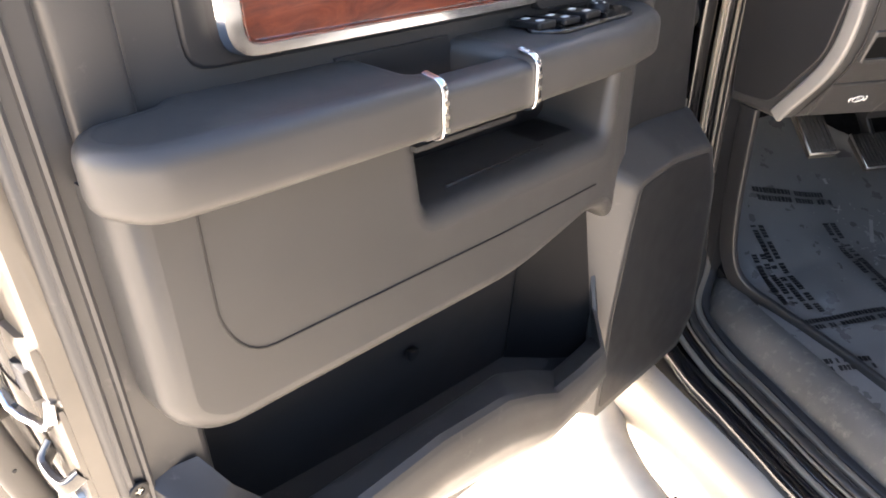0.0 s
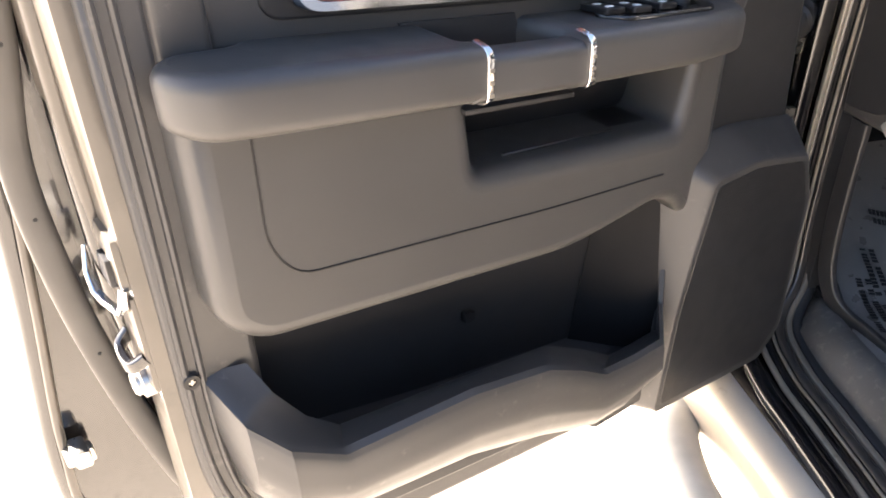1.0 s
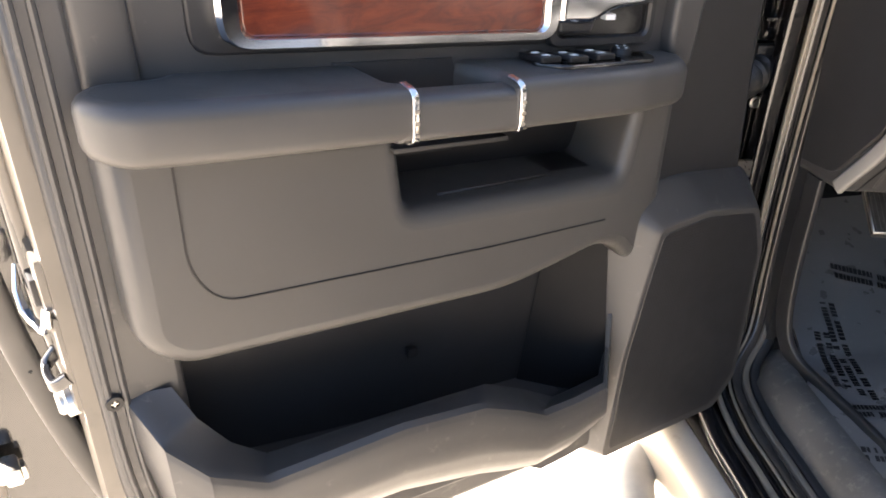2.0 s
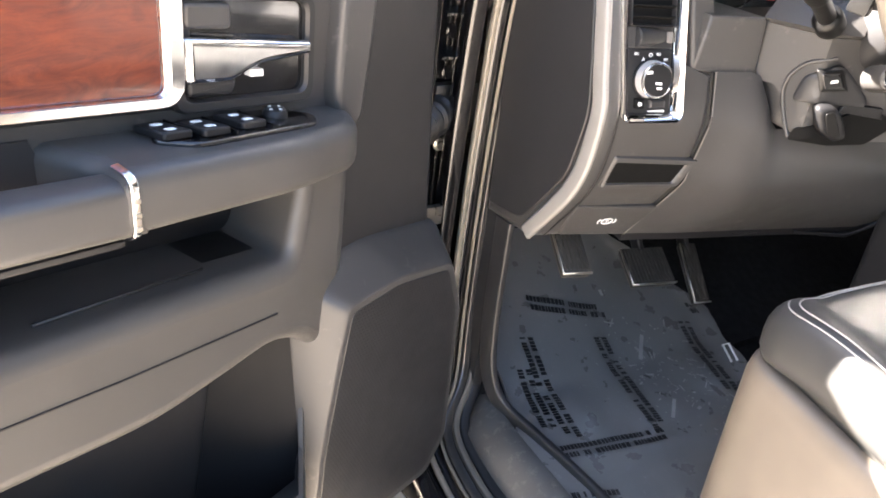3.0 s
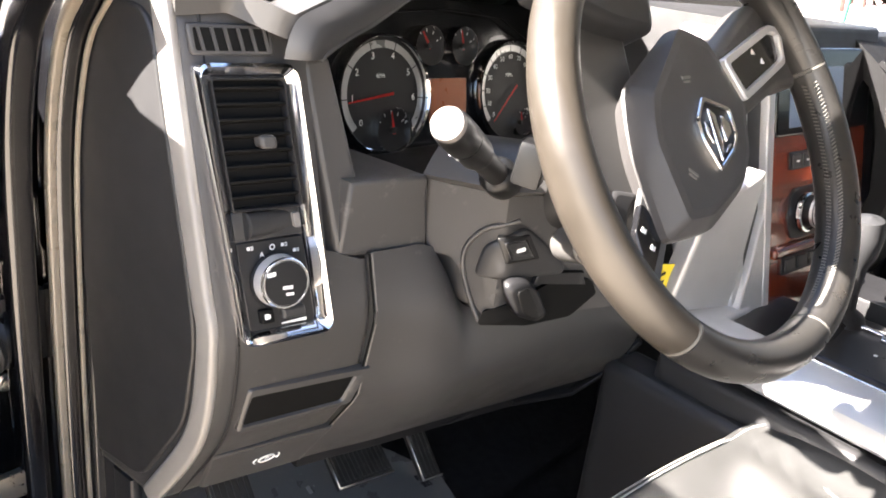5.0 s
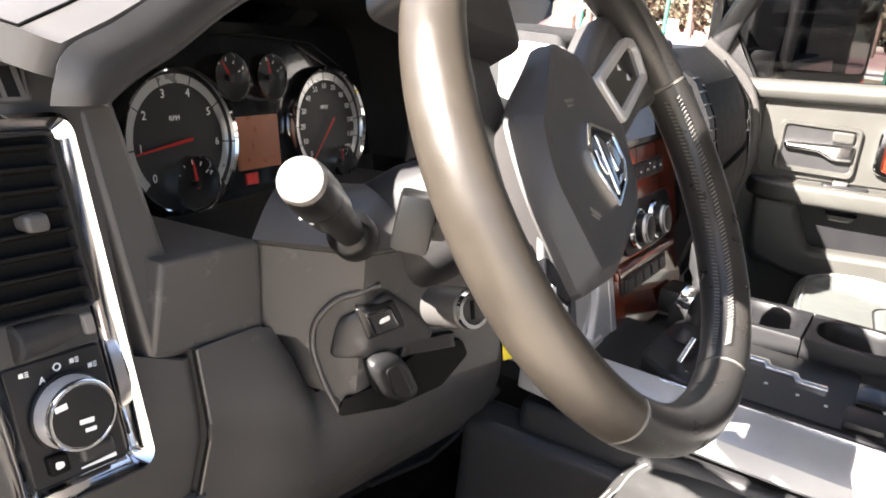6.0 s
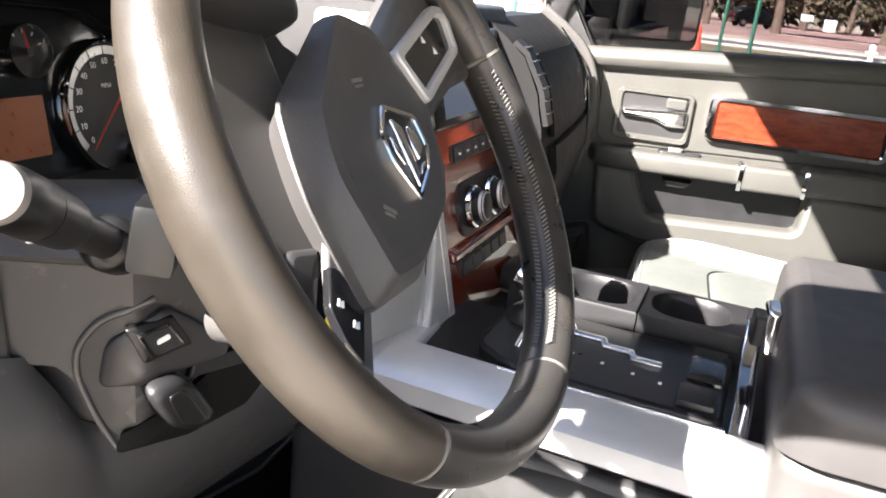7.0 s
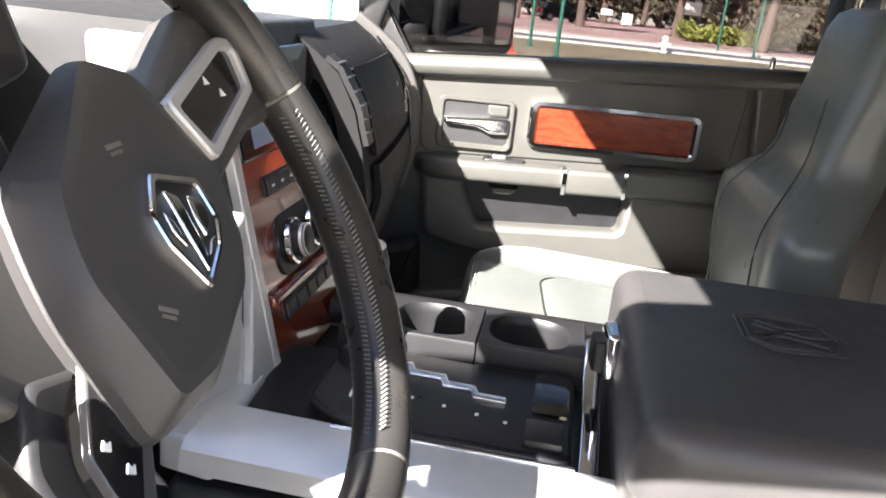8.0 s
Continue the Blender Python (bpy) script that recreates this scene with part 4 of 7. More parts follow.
def tilted_frame(outer, inner, at, ho, hi):
    """A frame whose face falls inwards, from ho at the outer edge to hi at the inner."""
    o, i = rounded(outer, 0.012, 6), rounded(inner, 0.006, 6)
    c = sum(o, Vector((0, 0))) / len(o)
    o2 = [p + (c - p).normalized() * 0.0025 for p in o]
    loops = [[at(*p, h) for p in pts] for pts, h in ((o, -0.006), (o, ho - 0.002), (o2, ho), (i, hi), (i, -0.006))]
    bm = rings(loops + [loops[0]], True, False)
    bmesh.ops.remove_doubles(bm, verts=bm.verts, dist=1e-6)
    return bm


bez_out, bez_in = rect(-0.7245, -0.6425, 1.146, 1.374), rect(-0.7145, -0.6515, 1.1545, 1.362)
part("vent_bezel", tilted_frame(bez_out, bez_in, bz, 0.0125, 0.0035), chrome, dash, "chrome frame round vent and lamp switch")
part("switch_panel", prism(rounded(rect(-0.7125, -0.653, 1.154, 1.231), 0.003), bz, -0.008, 0.001, 0.001), black_plastic, dash)
part("wheel_panel", prism(rect(-0.7125, -0.653, 1.2325, 1.2565), bz, -0.008, 0.001, 0.001), plastic_dark, dash)
# flush black plate in place of the vent's shaded depth
part("vent_shade", prism(rect(-0.7125, -0.653, 1.257, 1.363), bz, -0.008, -0.0005), deep_black, dash)
vent = part("vent_box", ring_plate(rect(-0.713, -0.6525, 1.2572, 1.363), rect(-0.7115, -0.6545, 1.2595, 1.3605), bz, -0.006, 0.007, 0.001, 0.003, 0.002), black_plastic, dash)
for i in range(8):
    z = 1.2665 + 0.0122 * i
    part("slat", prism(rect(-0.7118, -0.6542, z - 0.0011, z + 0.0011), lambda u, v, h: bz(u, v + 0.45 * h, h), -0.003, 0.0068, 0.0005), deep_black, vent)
part("vent_tab", prism(rounded(rect(-0.683, -0.669, 1.307, 1.318), 0.004), bz, 0.001, 0.011, 0.003), plastic_soft, vent)
part("thumb_wheel", lathe([(0.010, -0.021), (0.0125, -0.020), (0.0125, 0.020), (0.010, 0.021)], plane_at(bz(-0.6825, 1.2445, -0.0055), (0, 1, 0), (0, 0, 1)), 24), plastic_dark, dash)
part("wheel_stop", prism(rounded(rect(-0.661, -0.6545, 1.239, 1.252), 0.002), bz, 0, 0.004, 0.001), moulding, dash)
# headlamp knob
km = plane_at(bz(-0.6825, 1.1965, 0.0008), (1, -TURN, -0.06), (0, 0.2, 1))
knob = part("lamp_knob", lathe([(0.0235, 0), (0.0235, 0.003), (0.0228, 0.005), (0.0220, 0.016), (0.0208, 0.0178), (0.0195, 0.0183), (0, 0.0183)], km, 40), silver, dash, "round headlamp switch with a silver side")
part("knob_face", lathe([(0.0192, 0.0178), (0.0190, 0.0188), (0, 0.0190)], km, 40), black_plastic, knob)
part("knob_ring", lathe([(0.0237, 0.0005), (0.0244, 0.0015), (0.0240, 0.0035), (0.0230, 0.0045), (0.0226, 0.003)], km, 40), black_plastic, knob)
part("knob_cap_ring", lathe([(0.0192, 0.0182), (0.0198, 0.0192), (0.0210, 0.0192), (0.0219, 0.0180), (0.0222, 0.0160), (0.0212, 0.0160)], km, 40), chrome, knob)
part("knob_mark", join(box(-0.003, 0.006, -0.005, -0.002, 0.019, 0.0194, 0, 1, km), box(0.0, 0.007, -0.0105, -0.008, 0.019, 0.0194, 0, 1, km)), white_mark, knob)
part("knob_tick", box(-0.0155, -0.008, 0.009, 0.0125, 0.0188, 0.0194, 0, 1, km @ pose(0, 0, 0, 0, 0, 10)), white_mark, knob)
for i, (x, z) in enumerate(((-0.7015, 1.2255), (-0.692, 1.219), (-0.682, 1.2245), (-0.6715, 1.2255), (-0.6615, 1.2195))):
    mm_ = plane_at(bz(x, z, 0.0013), (1, -TURN, 0), (0, 0.2, 1))
    if i == 1:
        words("A", 0.006, mm_, white_mark, dash, "letter")
    elif i == 2:
        part("symbol", sweep([mm_ @ Vector((0.0021 * math.cos(q * 0.524), 0.0021 * math.sin(q * 0.524), 0)) for q in range(12)], circle(0.0005, 6), up=mm_.col[2].xyz, closed=True), white_mark, dash)
    else:
        part("symbol", join(box(-0.0026, 0.0, -0.0014, 0.0014, 0, 0.0004, 0, 1, mm_), *[box(0.0008, 0.003, q - 0.0003, q + 0.0003, 0, 0.0004, 0, 1, mm_) for q in (-0.0013, 0.0, 0.0013)]), white_mark, dash)
part("fog_switch", prism(rounded(rect(-0.7035, -0.6915, 1.161, 1.1735), 0.002), bz, 0.0, 0.005, 0.0015), deep_black, dash)
part("fog_mark", prism(rounded([(-0.7005, 1.165), (-0.6955, 1.1655), (-0.695, 1.169), (-0.700, 1.170)], 0.0015), bz, 0.005, 0.0054), white_mark, dash)
part("dimmer", prism(rounded(rect(-0.6845, -0.6625, 1.162, 1.173), 0.003), bz, 0.0, 0.006, 0.003), plastic_dark, dash)
part("dimmer_mark", prism([(-0.684, 1.1572), (-0.661, 1.1568), (-0.661, 1.1595), (-0.684, 1.1582)], bz, 0.001, 0.0014), white_mark, dash)
# small top vent
tv = part("top_vent", prism(rounded(rect(-0.7225, -0.655, 1.3785, 1.402), 0.004), bz, -0.02, 0.003, 0.002), plastic, dash)
# black plate for the shade inside the top vent
part("throat_shade", prism(rounded(rect(-0.7185, -0.659, 1.382, 1.399), 0.002), bz, -0.01, 0.0034), deep_black, tv)
for i in range(6):
    x = -0.713 + 0.0104 * i
    part("rib", prism([(x - 0.0012, 1.382), (x + 0.0012, 1.382), (x - 0.0008, 1.399), (x - 0.0032, 1.399)], bz, 0.003, 0.0048), plastic, tv)
# coin slot and brake release lever under the panel
def lowp(u, v, h):
    """A place on the lower front of the outer module, which falls back towards the pedals."""
    return Vector((u, front(v) - TURN * (u + 0.715) - 0.0032 - h * 0.9, v - h * 0.35))


slot_o = [(-0.715, 1.048), (-0.600, 1.046), (-0.585, 1.088), (-0.710, 1.096)]
slot_i = [(-0.710, 1.0545), (-0.611, 1.0525), (-0.601, 1.0815), (-0.705, 1.0875)]
# black plate for the shade inside the slot
part("coin_slot_shade", prism(rounded(slot_i, 0.003), lowp, -0.003, 0.0006, 0.0), deep_black, dash)
part("coin_slot_frame", ring_plate(slot_o, slot_i, lowp, -0.004, 0.0035, 0.002, 0.004, 0.004), plastic, dash)
br = part("brake_release", prism(rounded([(-0.706, 0.941), (-0.596, 0.934), (-0.590, 1.001), (-0.722, 1.009)], 0.005), lowp, -0.004, 0.004, 0.003), plastic, dash, "parking brake release lever")
bm_ = plane_at(lowp(-0.651, 0.972, 0.0047), (1, -TURN, 0.02), (0, -0.6, 1))
part("brake_symbol", join(sweep([bm_ @ Vector((0.0085 * math.cos(a * 0.3142), 0.0065 * math.sin(a * 0.3142), 0)) for a in range(20)], circle(0.0009, 6), up=bm_.col[2].xyz, closed=True),
                          sweep([bm_ @ Vector((0.014 * math.cos(radians(a)), 0.0095 * math.sin(radians(a)), 0)) for a in range(145, 216, 10)], circle(0.0009, 6), up=bm_.col[2].xyz),
                          sweep([bm_ @ Vector((0.014 * math.cos(radians(a)), 0.0095 * math.sin(radians(a)), 0)) for a in range(-35, 36, 10)], circle(0.0009, 6), up=bm_.col[2].xyz)), white_mark, br)
words("P", 0.009, bm_ @ pose(0, 0, 0.0002), white_mark, br, "letter")

# cluster housing: left cheek and ledge in front of the dials
def cheek_at(u, v, h):
    x = u - 0.10 * (v - 1.206)
    return Vector((x, 0.2525 + 0.22 * (v - 1.206) - TURN * (x + 0.622) - h, v))


part("cluster_cheek", prism(rounded([(-0.6235, 1.203), (-0.583, 1.203), (-0.589, 1.277), (-0.5965, 1.378), (-0.6225, 1.376)], [.006, 0, 0, .006, .008]), cheek_at, -0.11, 0.0, 0.005), plastic, dash)
part("cluster_ledge", prism(rounded([(-0.6225, 1.203), (-0.523, 1.1985), (-0.530, 1.2745), (-0.6135, 1.2745)], [.005, .004, .006, 0]), lambda u, v, h: Vector((u, 0.2315 - 0.22 * (u + 0.524) - h, v)), -0.12, 0.0, 0.004), plastic, dash)
part("cluster_shelf", slab([(0.235, 1.262), (0.238, 1.20), (0.30, 1.18), (0.42, 1.20), (0.42, 1.24), (0.36, 1.255)], -0.52, -0.17, 0.008, [.01, .01, 0, 0, 0, .01]), matt_hood, dash)
# hood over the dials: its leaning front, the soft dash top behind it and the dark inside
hood_in = smooth_path([(-0.650, 0.256, 1.382), (-0.647, 0.255, 1.388), (-0.622, 0.254, 1.402), (-0.595, 0.254, 1.413), (-0.533, 0.254, 1.444), (-0.45, 0.258, 1.468), (-0.36, 0.265, 1.472), (-0.28, 0.268, 1.464), (-0.20, 0.276, 1.435), (-0.155, 0.285, 1.39), (-0.145, 0.295, 1.27)], 5)
hood_out = smooth_path([(-0.679, 0.269, 1.381), (-0.677, 0.268, 1.394), (-0.668, 0.266, 1.413), (-0.632, 0.265, 1.428), (-0.563, 0.265, 1.461), (-0.46, 0.27, 1.493), (-0.36, 0.277, 1.498), (-0.26, 0.280, 1.487), (-0.17, 0.288, 1.450), (-0.122, 0.297, 1.40), (-0.11, 0.307, 1.27)], 5)
NH = len(hood_in) - 1


def hood_face(u, v):
    i = min(NH - 1, int(u * NH))
    w = u * NH - i
    a, b = hood_in[i].lerp(hood_in[i + 1], w), hood_out[i].lerp(hood_out[i + 1], w)
    return a.lerp(b, v) + Vector((0, -0.007 * math.sin(math.pi * v), 0))


part("hood_front", sheet(hood_face, 45, 6, 0.014), plastic_dark, dash, "soft padded hood over the dials")
part("hood_inside", sheet(lambda u, v: hood_face(u, 0.02) * (1 - v) + Vector((-0.372 + (hood_face(u, 0).x + 0.372) * 0.93, 0.425, min(1.43, hood_face(u, 0).z))) * v, 40, 6, -0.004), matt_hood, dash, "matt black inside of the hood")
part("hood_lip", sweep([hood_face(q / 45, 0.0) + Vector((0.001, 0.003, -0.002)) for q in range(46)], circle(0.0030, 8)), plastic_dark, dash)


def dash_top(u, v):
    """The top pad; its front edge follows the hood and then the passenger side."""
    k = ((-0.745, 0.316, 1.426), (-0.70, 0.308, 1.430), (-0.668, 0.272, 1.414), (-0.632, 0.269, 1.429), (-0.563, 0.268, 1.461), (-0.46, 0.273, 1.493), (-0.36, 0.280, 1.498), (-0.26, 0.283, 1.487), (-0.17, 0.291, 1.450), (-0.10, 0.305, 1.42), (0.10, 0.32, 1.40), (0.78, 0.34, 1.375))
    n = len(k) - 1
    i = min(n - 1, int(u * n))
    w = u * n - i
    p = Vector(k[i]).lerp(Vector(k[i + 1]), w)
    z = p.z + (1.40 - p.z) * ease(v * 1.5) + 0.010 * math.sin(math.pi * min(1, v * 3)) - 0.16 * max(0, v - 0.25) ** 2 * 1.4
    return Vector((p.x, p.y + (0.735 - p.y) * v, z))


part("top_pad", sheet(dash_top, 60, 14, 0.02), plastic_soft, dash, "soft dark dash top")
part("top_seam", sweep([dash_top(u / 60, 0.07) + Vector((0, 0, 0.0006)) for u in range(8, 46)], circle(0.0012, 6)), deep_black, dash)

# ---- instrument cluster ----
cluster = thing("instrument_cluster", pose(-0.37, 0.40, 1.23), "black instrument cluster with silver-ringed dials and red needles", "instrument cluster")
CT = pose(0, 0, 0, 0, 0, -6)
cl = plane_at((-0.362, 0.368, 1.315), CT @ Vector((1, 0, -0.02)), Vector((0, 0.18, 1)))


def cpl(x, z, h=0.0):
    return cl @ Vector((x, z, h))


def clat(u, v, h):
    return cpl(u, v, h)


part("housing", prism(rounded(rect(-0.21, 0.22, -0.085, 0.105), 0.02), clat, -0.03, -0.006, 0.0), piano, cluster)


def gauge(cx, cz, r, a0, a1, labels, needle, sub=None, text=None, size=0.0085, ticks=12):
    m = cl @ pose(cx, cz, 0)
    face = part("dial", lathe([(0, -0.004), (r, -0.004), (r, -0.001), (0, -0.001)], m, 48), dial_black, cluster)
    part("dial_ring", lathe([(r * 0.985, -0.004), (r * 1.0, 0.006), (r * 1.035, 0.008), (r * 1.065, 0.004), (r * 1.065, -0.004)], m, 56), chrome, face)
    if r > 0.03:
        loop = [(math.cos(radians(a0 + (a1 - a0) * i / 40)), math.sin(radians(a0 + (a1 - a0) * i / 40))) for i in range(41)]
        band = bmesh.new()
        vs = [(band.verts.new(m @ Vector((x * r * 0.95, y * r * 0.95, 0.0002))), band.verts.new(m @ Vector((x * r * 0.82, y * r * 0.82, 0.0002)))) for x, y in loop]
        for q, w in zip(vs, vs[1:]):
            band.faces.new((q[0], q[1], w[1], w[0]))
        part("scale_band", band, dial_ring, face)
    tk = bmesh.new()
    for i in range(ticks + 1):
        a = radians(a0 + (a1 - a0) * i / ticks)
        k0, k1 = (0.80, 0.96) if r > 0.03 else (0.72, 0.9)
        w = 0.0006
        d, n = Vector((math.cos(a), math.sin(a), 0)), Vector((-math.sin(a), math.cos(a), 0))
        q = [tk.verts.new(m @ (d * (r * k) + n * s * w + Vector((0, 0, 0.0005)))) for k, s in ((k0, -1), (k1, -1), (k1, 1), (k0, 1))]
        tk.faces.new(q)
    part("ticks", tk, dial_black if r > 0.03 else white_mark, face, kind="stuff")
    for i, s in enumerate(labels):
        a = radians(a0 + (a1 - a0) * i / (len(labels) - 1))
        words(s, size, m @ pose(r * 0.71 * math.cos(a), r * 0.71 * math.sin(a), 0.0004), white_mark, face, "numeral", 0.0001)
    if text:
        words(text, 0.0065, m @ pose(-0.004, r * 0.33, 0.0004), white_mark, face, "lettering", 0.0001)
    a = radians(needle)
    nd = bmesh.new()
    kn = 1.0 if r > 0.03 else 1.35
    d, n = Vector((math.cos(a), math.sin(a), 0)), Vector((-math.sin(a), math.cos(a), 0))
    off = Vector((0, 0, 0.005))
    q = [nd.verts.new(m @ (d * r * k + n * w + off)) for k, w in ((-0.18, -0.0016 * kn), (0.86, -0.0007 * kn), (0.86, 0.0007 * kn), (-0.18, 0.0016 * kn))]
    f = nd.faces.new(q)
    bmesh.ops.solidify(nd, geom=[f], thickness=0.001)
    part("needle", nd, needle_red, face, "red needle")
    if r < 0.03 or sub is None:
        part("needle_hub", lathe([(0.0035, 0.0), (0.0035, 0.006), (0, 0.0065)], m, 16), dial_black, face)
    return face


gauge(-0.0875, -0.001, 0.0620, 222, -42, "0 1 2 3 4 5 6 7".split(), 188, text="RPM", sub=1, size=0.0105, ticks=7)
gauge(-0.077, -0.040, 0.0245, 150, 30, (), 98, ticks=4)
gauge(0.126, -0.001, 0.0605, 222, -38, "0 10 20 30 40 50 60 70 80 90 100 110 120".split(), 226, text="MPH", sub=1, size=0.0084, ticks=12)
gauge(0.145, -0.042, 0.0165, 150, 30, (), 100, ticks=4)
gauge(-0.022, 0.053, 0.0215, 160, 20, (), 122, ticks=4)
gauge(0.034, 0.053, 0.0215, 160, 20, (), 100, ticks=4)
part("display", prism(rounded(rect(-0.013, 0.047, -0.036, 0.016), 0.002), clat, -0.006, -0.003, 0.0), lcd, cluster, "amber information display")
part("warning_lamp", prism(rect(-0.004, 0.012, -0.051, -0.040), clat, -0.006, -0.004, 0.0), needle_red, cluster)
for i in range(6):
    part("warning_mark", prism(rect(-0.01 + 0.012 * i, -0.004 + 0.012 * i, -0.066, -0.062), clat, -0.006, -0.0045, 0.0), plastic, cluster)
part("lens_edge", sweep([cpl(-0.07, 0.088, 0.002), cpl(0.0, 0.094, 0.004), cpl(0.10, 0.088, 0.004), cpl(0.16, 0.06, 0.002)], circle(0.0012, 8)), piano, cluster)

# ---- knee panel under the column ----
def knee(u, v):
    """u across from the seam to the tunnel, v from the top edge down to the lower edge."""
    z0 = 1.206 - 0.076 * ease((u - 0.16) / 0.12) - 0.03 * ease((u - 0.4) / 0.6)
    z1 = 0.930 + 0.006 * u
    z = z0 + (z1 - z0) * v
    x = -0.5930 + 0.4105 * u
    y_left = front(z) + TURN * -0.1275
    y_right = 0.150 + 0.055 * v * v
    bulge = 0.034 * math.sin(math.pi * min(1, v * 0.96)) ** 0.8 * ease(u / 0.25) * (1 - 0.4 * u)
    return Vector((x, y_left + (y_right - y_left) * u ** 1.1 - bulge - 0.002, z))


part("knee_panel", sheet(knee, 28, 20, -0.02), plastic, dash, "smooth knee panel under the steering column")
part("knee_seam", sweep([knee(0.0, q / 20) + Vector((-0.0004, 0.0, 0)) for q in range(21)], circle(0.0011, 8)), deep_black, dash)
# thin pale strand drawn as the light caught on the seam's edge
part("knee_edge_glint", sweep([knee(0.006, q / 20) + Vector((0, -0.0006, 0)) for q in range(21)], circle(0.0009, 8)), moulding, dash)
part("lower_under", sheet(lambda u, v: knee(u, 1.0) + Vector((0, 0.22 * v, 0.03 * v)), 10, 3, 0.012), black_plastic, dash)
part("wire", sweep(smooth_path([knee(0.42, 1.0) + Vector((0, 0.01, 0)), knee(0.46, 1.0) + Vector((0, 0, -0.008)), knee(0.55, 1.0) + Vector((0, 0, -0.003))], 6), circle(0.0018, 6)), black_plastic, dash)
part("lower_flap", sweep([knee(0.70, 1.0) + Vector((0, 0.0, -0.004)), knee(0.93, 1.0) + Vector((0, -0.004, -0.012)), knee(1.0, 0.9) + Vector((0.012, -0.004, 0.0)), knee(1.0, 0.55) + Vector((0.03, 0.0, 0.0))], strip_profile(0.006, 0.003)), black_plastic, dash)

# column trim beside the knee panel: it turns from the ledge towards the driver
def kq(u, v, h):
    """u runs along the trim from the ledge to the column, v is the height, h proud."""
    a, b = Vector((-0.523, 0.236)), Vector((-0.497, 0.160))
    d0, d1 = (b - a).normalized(), Vector((0.916, -0.401))
    t = ease((u - 0.055) / 0.05)
    d = (d0 * (1 - t) + d1 * t).normalized()
    if u < 0.0803:
        p = a + d0 * u
    else:
        p = b + d1 * (u - 0.0803)
    n = Vector((d.y, -d.x))
    n = -n if n.x > 0 else n
    p = p + n * h
    return Vector((p.x, p.y, v))


def kplate(name, pts, h0, h1, bevel, mat_, r=0.0, parent=None, label=""):
    """A plate that follows the turn of the trim, skinned in rings towards its middle."""
    o = rounded(pts, r, 4) if r else [Vector(p) for p in pts]
    c = sum(o, Vector((0, 0))) / len(o)
    loops = [(1.0, h0), (1.0, h1 - bevel)]
    if bevel:
        k = 1 - 0.3 * bevel / (sum((p - c).length for p in o) / len(o))
        loops += [(k, h1 - bevel * 0.3)]
    k0 = 1 - bevel / (sum((p - c).length for p in o) / len(o))
    loops += [(k0, h1), (k0 * 0.75, h1), (k0 * 0.5, h1), (k0 * 0.25, h1), (0.02, h1)]
    return part(name, rings([[kq(*(c + (p - c) * k), h) for p in o] for k, h in loops]), mat_, parent or dash, label, 50)


part("column_trim", sheet(lambda u, v: kq(-0.004 + 0.25 * u, 1.268 - (0.072 + 0.056 * ease((u - 0.12) / 0.2)) * v, 0.0), 30, 8, -0.012), plastic, dash)
part("column_cover", sheet(lambda u, v: kq(-0.006 + 0.12 * u, 1.2688, 0.001) * (1 - v) + Vector((-0.47 + 0.06 * u, 0.25 - 0.08 * u, 1.298)) * v + Vector((0, 0, 0.012 * math.sin(math.pi * v))), 16, 8, -0.008), plastic, dash)
bowl = [(0.094, 1.244), (0.060, 1.234), (0.043, 1.211), (0.042, 1.190), (0.054, 1.158), (0.067, 1.136)]
part("recess_rim", sweep([kq(p.x, p.y, 0.0015) for p in rounded(bowl, [0, .02, .02, .02, .02, 0], 5)], strip_profile(0.0024, 0.0024, 0.9), up=(-0.4, -0.9, 0)), plastic, dash)
# no real hollow: a level plate whose darker colour gives the recess its shade
kplate("recess_shade", bowl[:-1] + [(0.070, 1.142), (0.12, 1.142), (0.17, 1.146), (0.194, 1.162), (0.17, 1.180), (0.135, 1.215)], -0.012, 0.0004, 0.0, plastic_dark, 0.014)
kplate("recess_step", [(0.100, 1.2385), (0.062, 1.217), (0.056, 1.184), (0.09, 1.1868), (0.152, 1.186), (0.152, 1.196), (0.125, 1.221)], -0.004, 0.0065, 0.003, plastic_dark, 0.008)
# black sheet laid over the trim as the shade of the gap
kplate("shadow_gap", [(0.070, 1.150), (0.10, 1.160), (0.150, 1.183), (0.190, 1.176), (0.199, 1.160), (0.17, 1.137), (0.12, 1.1325), (0.066, 1.1345)], -0.01, 0.0050, 0.0, deep_black, 0.004)
kplate("column_filler", [(-0.004, 1.15), (0.10, 1.13), (0.10, 1.215), (-0.004, 1.215)], -0.045, -0.022, 0.0, plastic_dark)
ks = kplate("pedal_switch", [(0.073, 1.2285), (0.103, 1.232), (0.119, 1.206), (0.084, 1.2025)][::-1], 0.001, 0.0085, 0.0015, stalk_black, 0.002, label="black adjustable pedal switch")
kplate("switch_key", [(0.079, 1.2255), (0.100, 1.2280), (0.112, 1.2085), (0.088, 1.2062)][::-1], 0.004, 0.0098, 0.001, piano, 0.002, ks)
kplate("pedal_switch_mark", [(0.091, 1.2145), (0.100, 1.2165), (0.099, 1.2205), (0.091, 1.2185)], 0.0094, 0.0103, 0.0, white_mark, 0.0015, ks)
kplate("release_handle", [(0.081, 1.187), (0.102, 1.190), (0.116, 1.178), (0.133, 1.148), (0.121, 1.141), (0.096, 1.150)][::-1], 0.0, 0.020, 0.006, black_plastic, 0.010, label="black release handle")
kplate("handle_dish", [(0.092, 1.180), (0.103, 1.182), (0.122, 1.150), (0.116, 1.147), (0.102, 1.153)][::-1], 0.018, 0.0212, 0.001, stalk_black, 0.006)
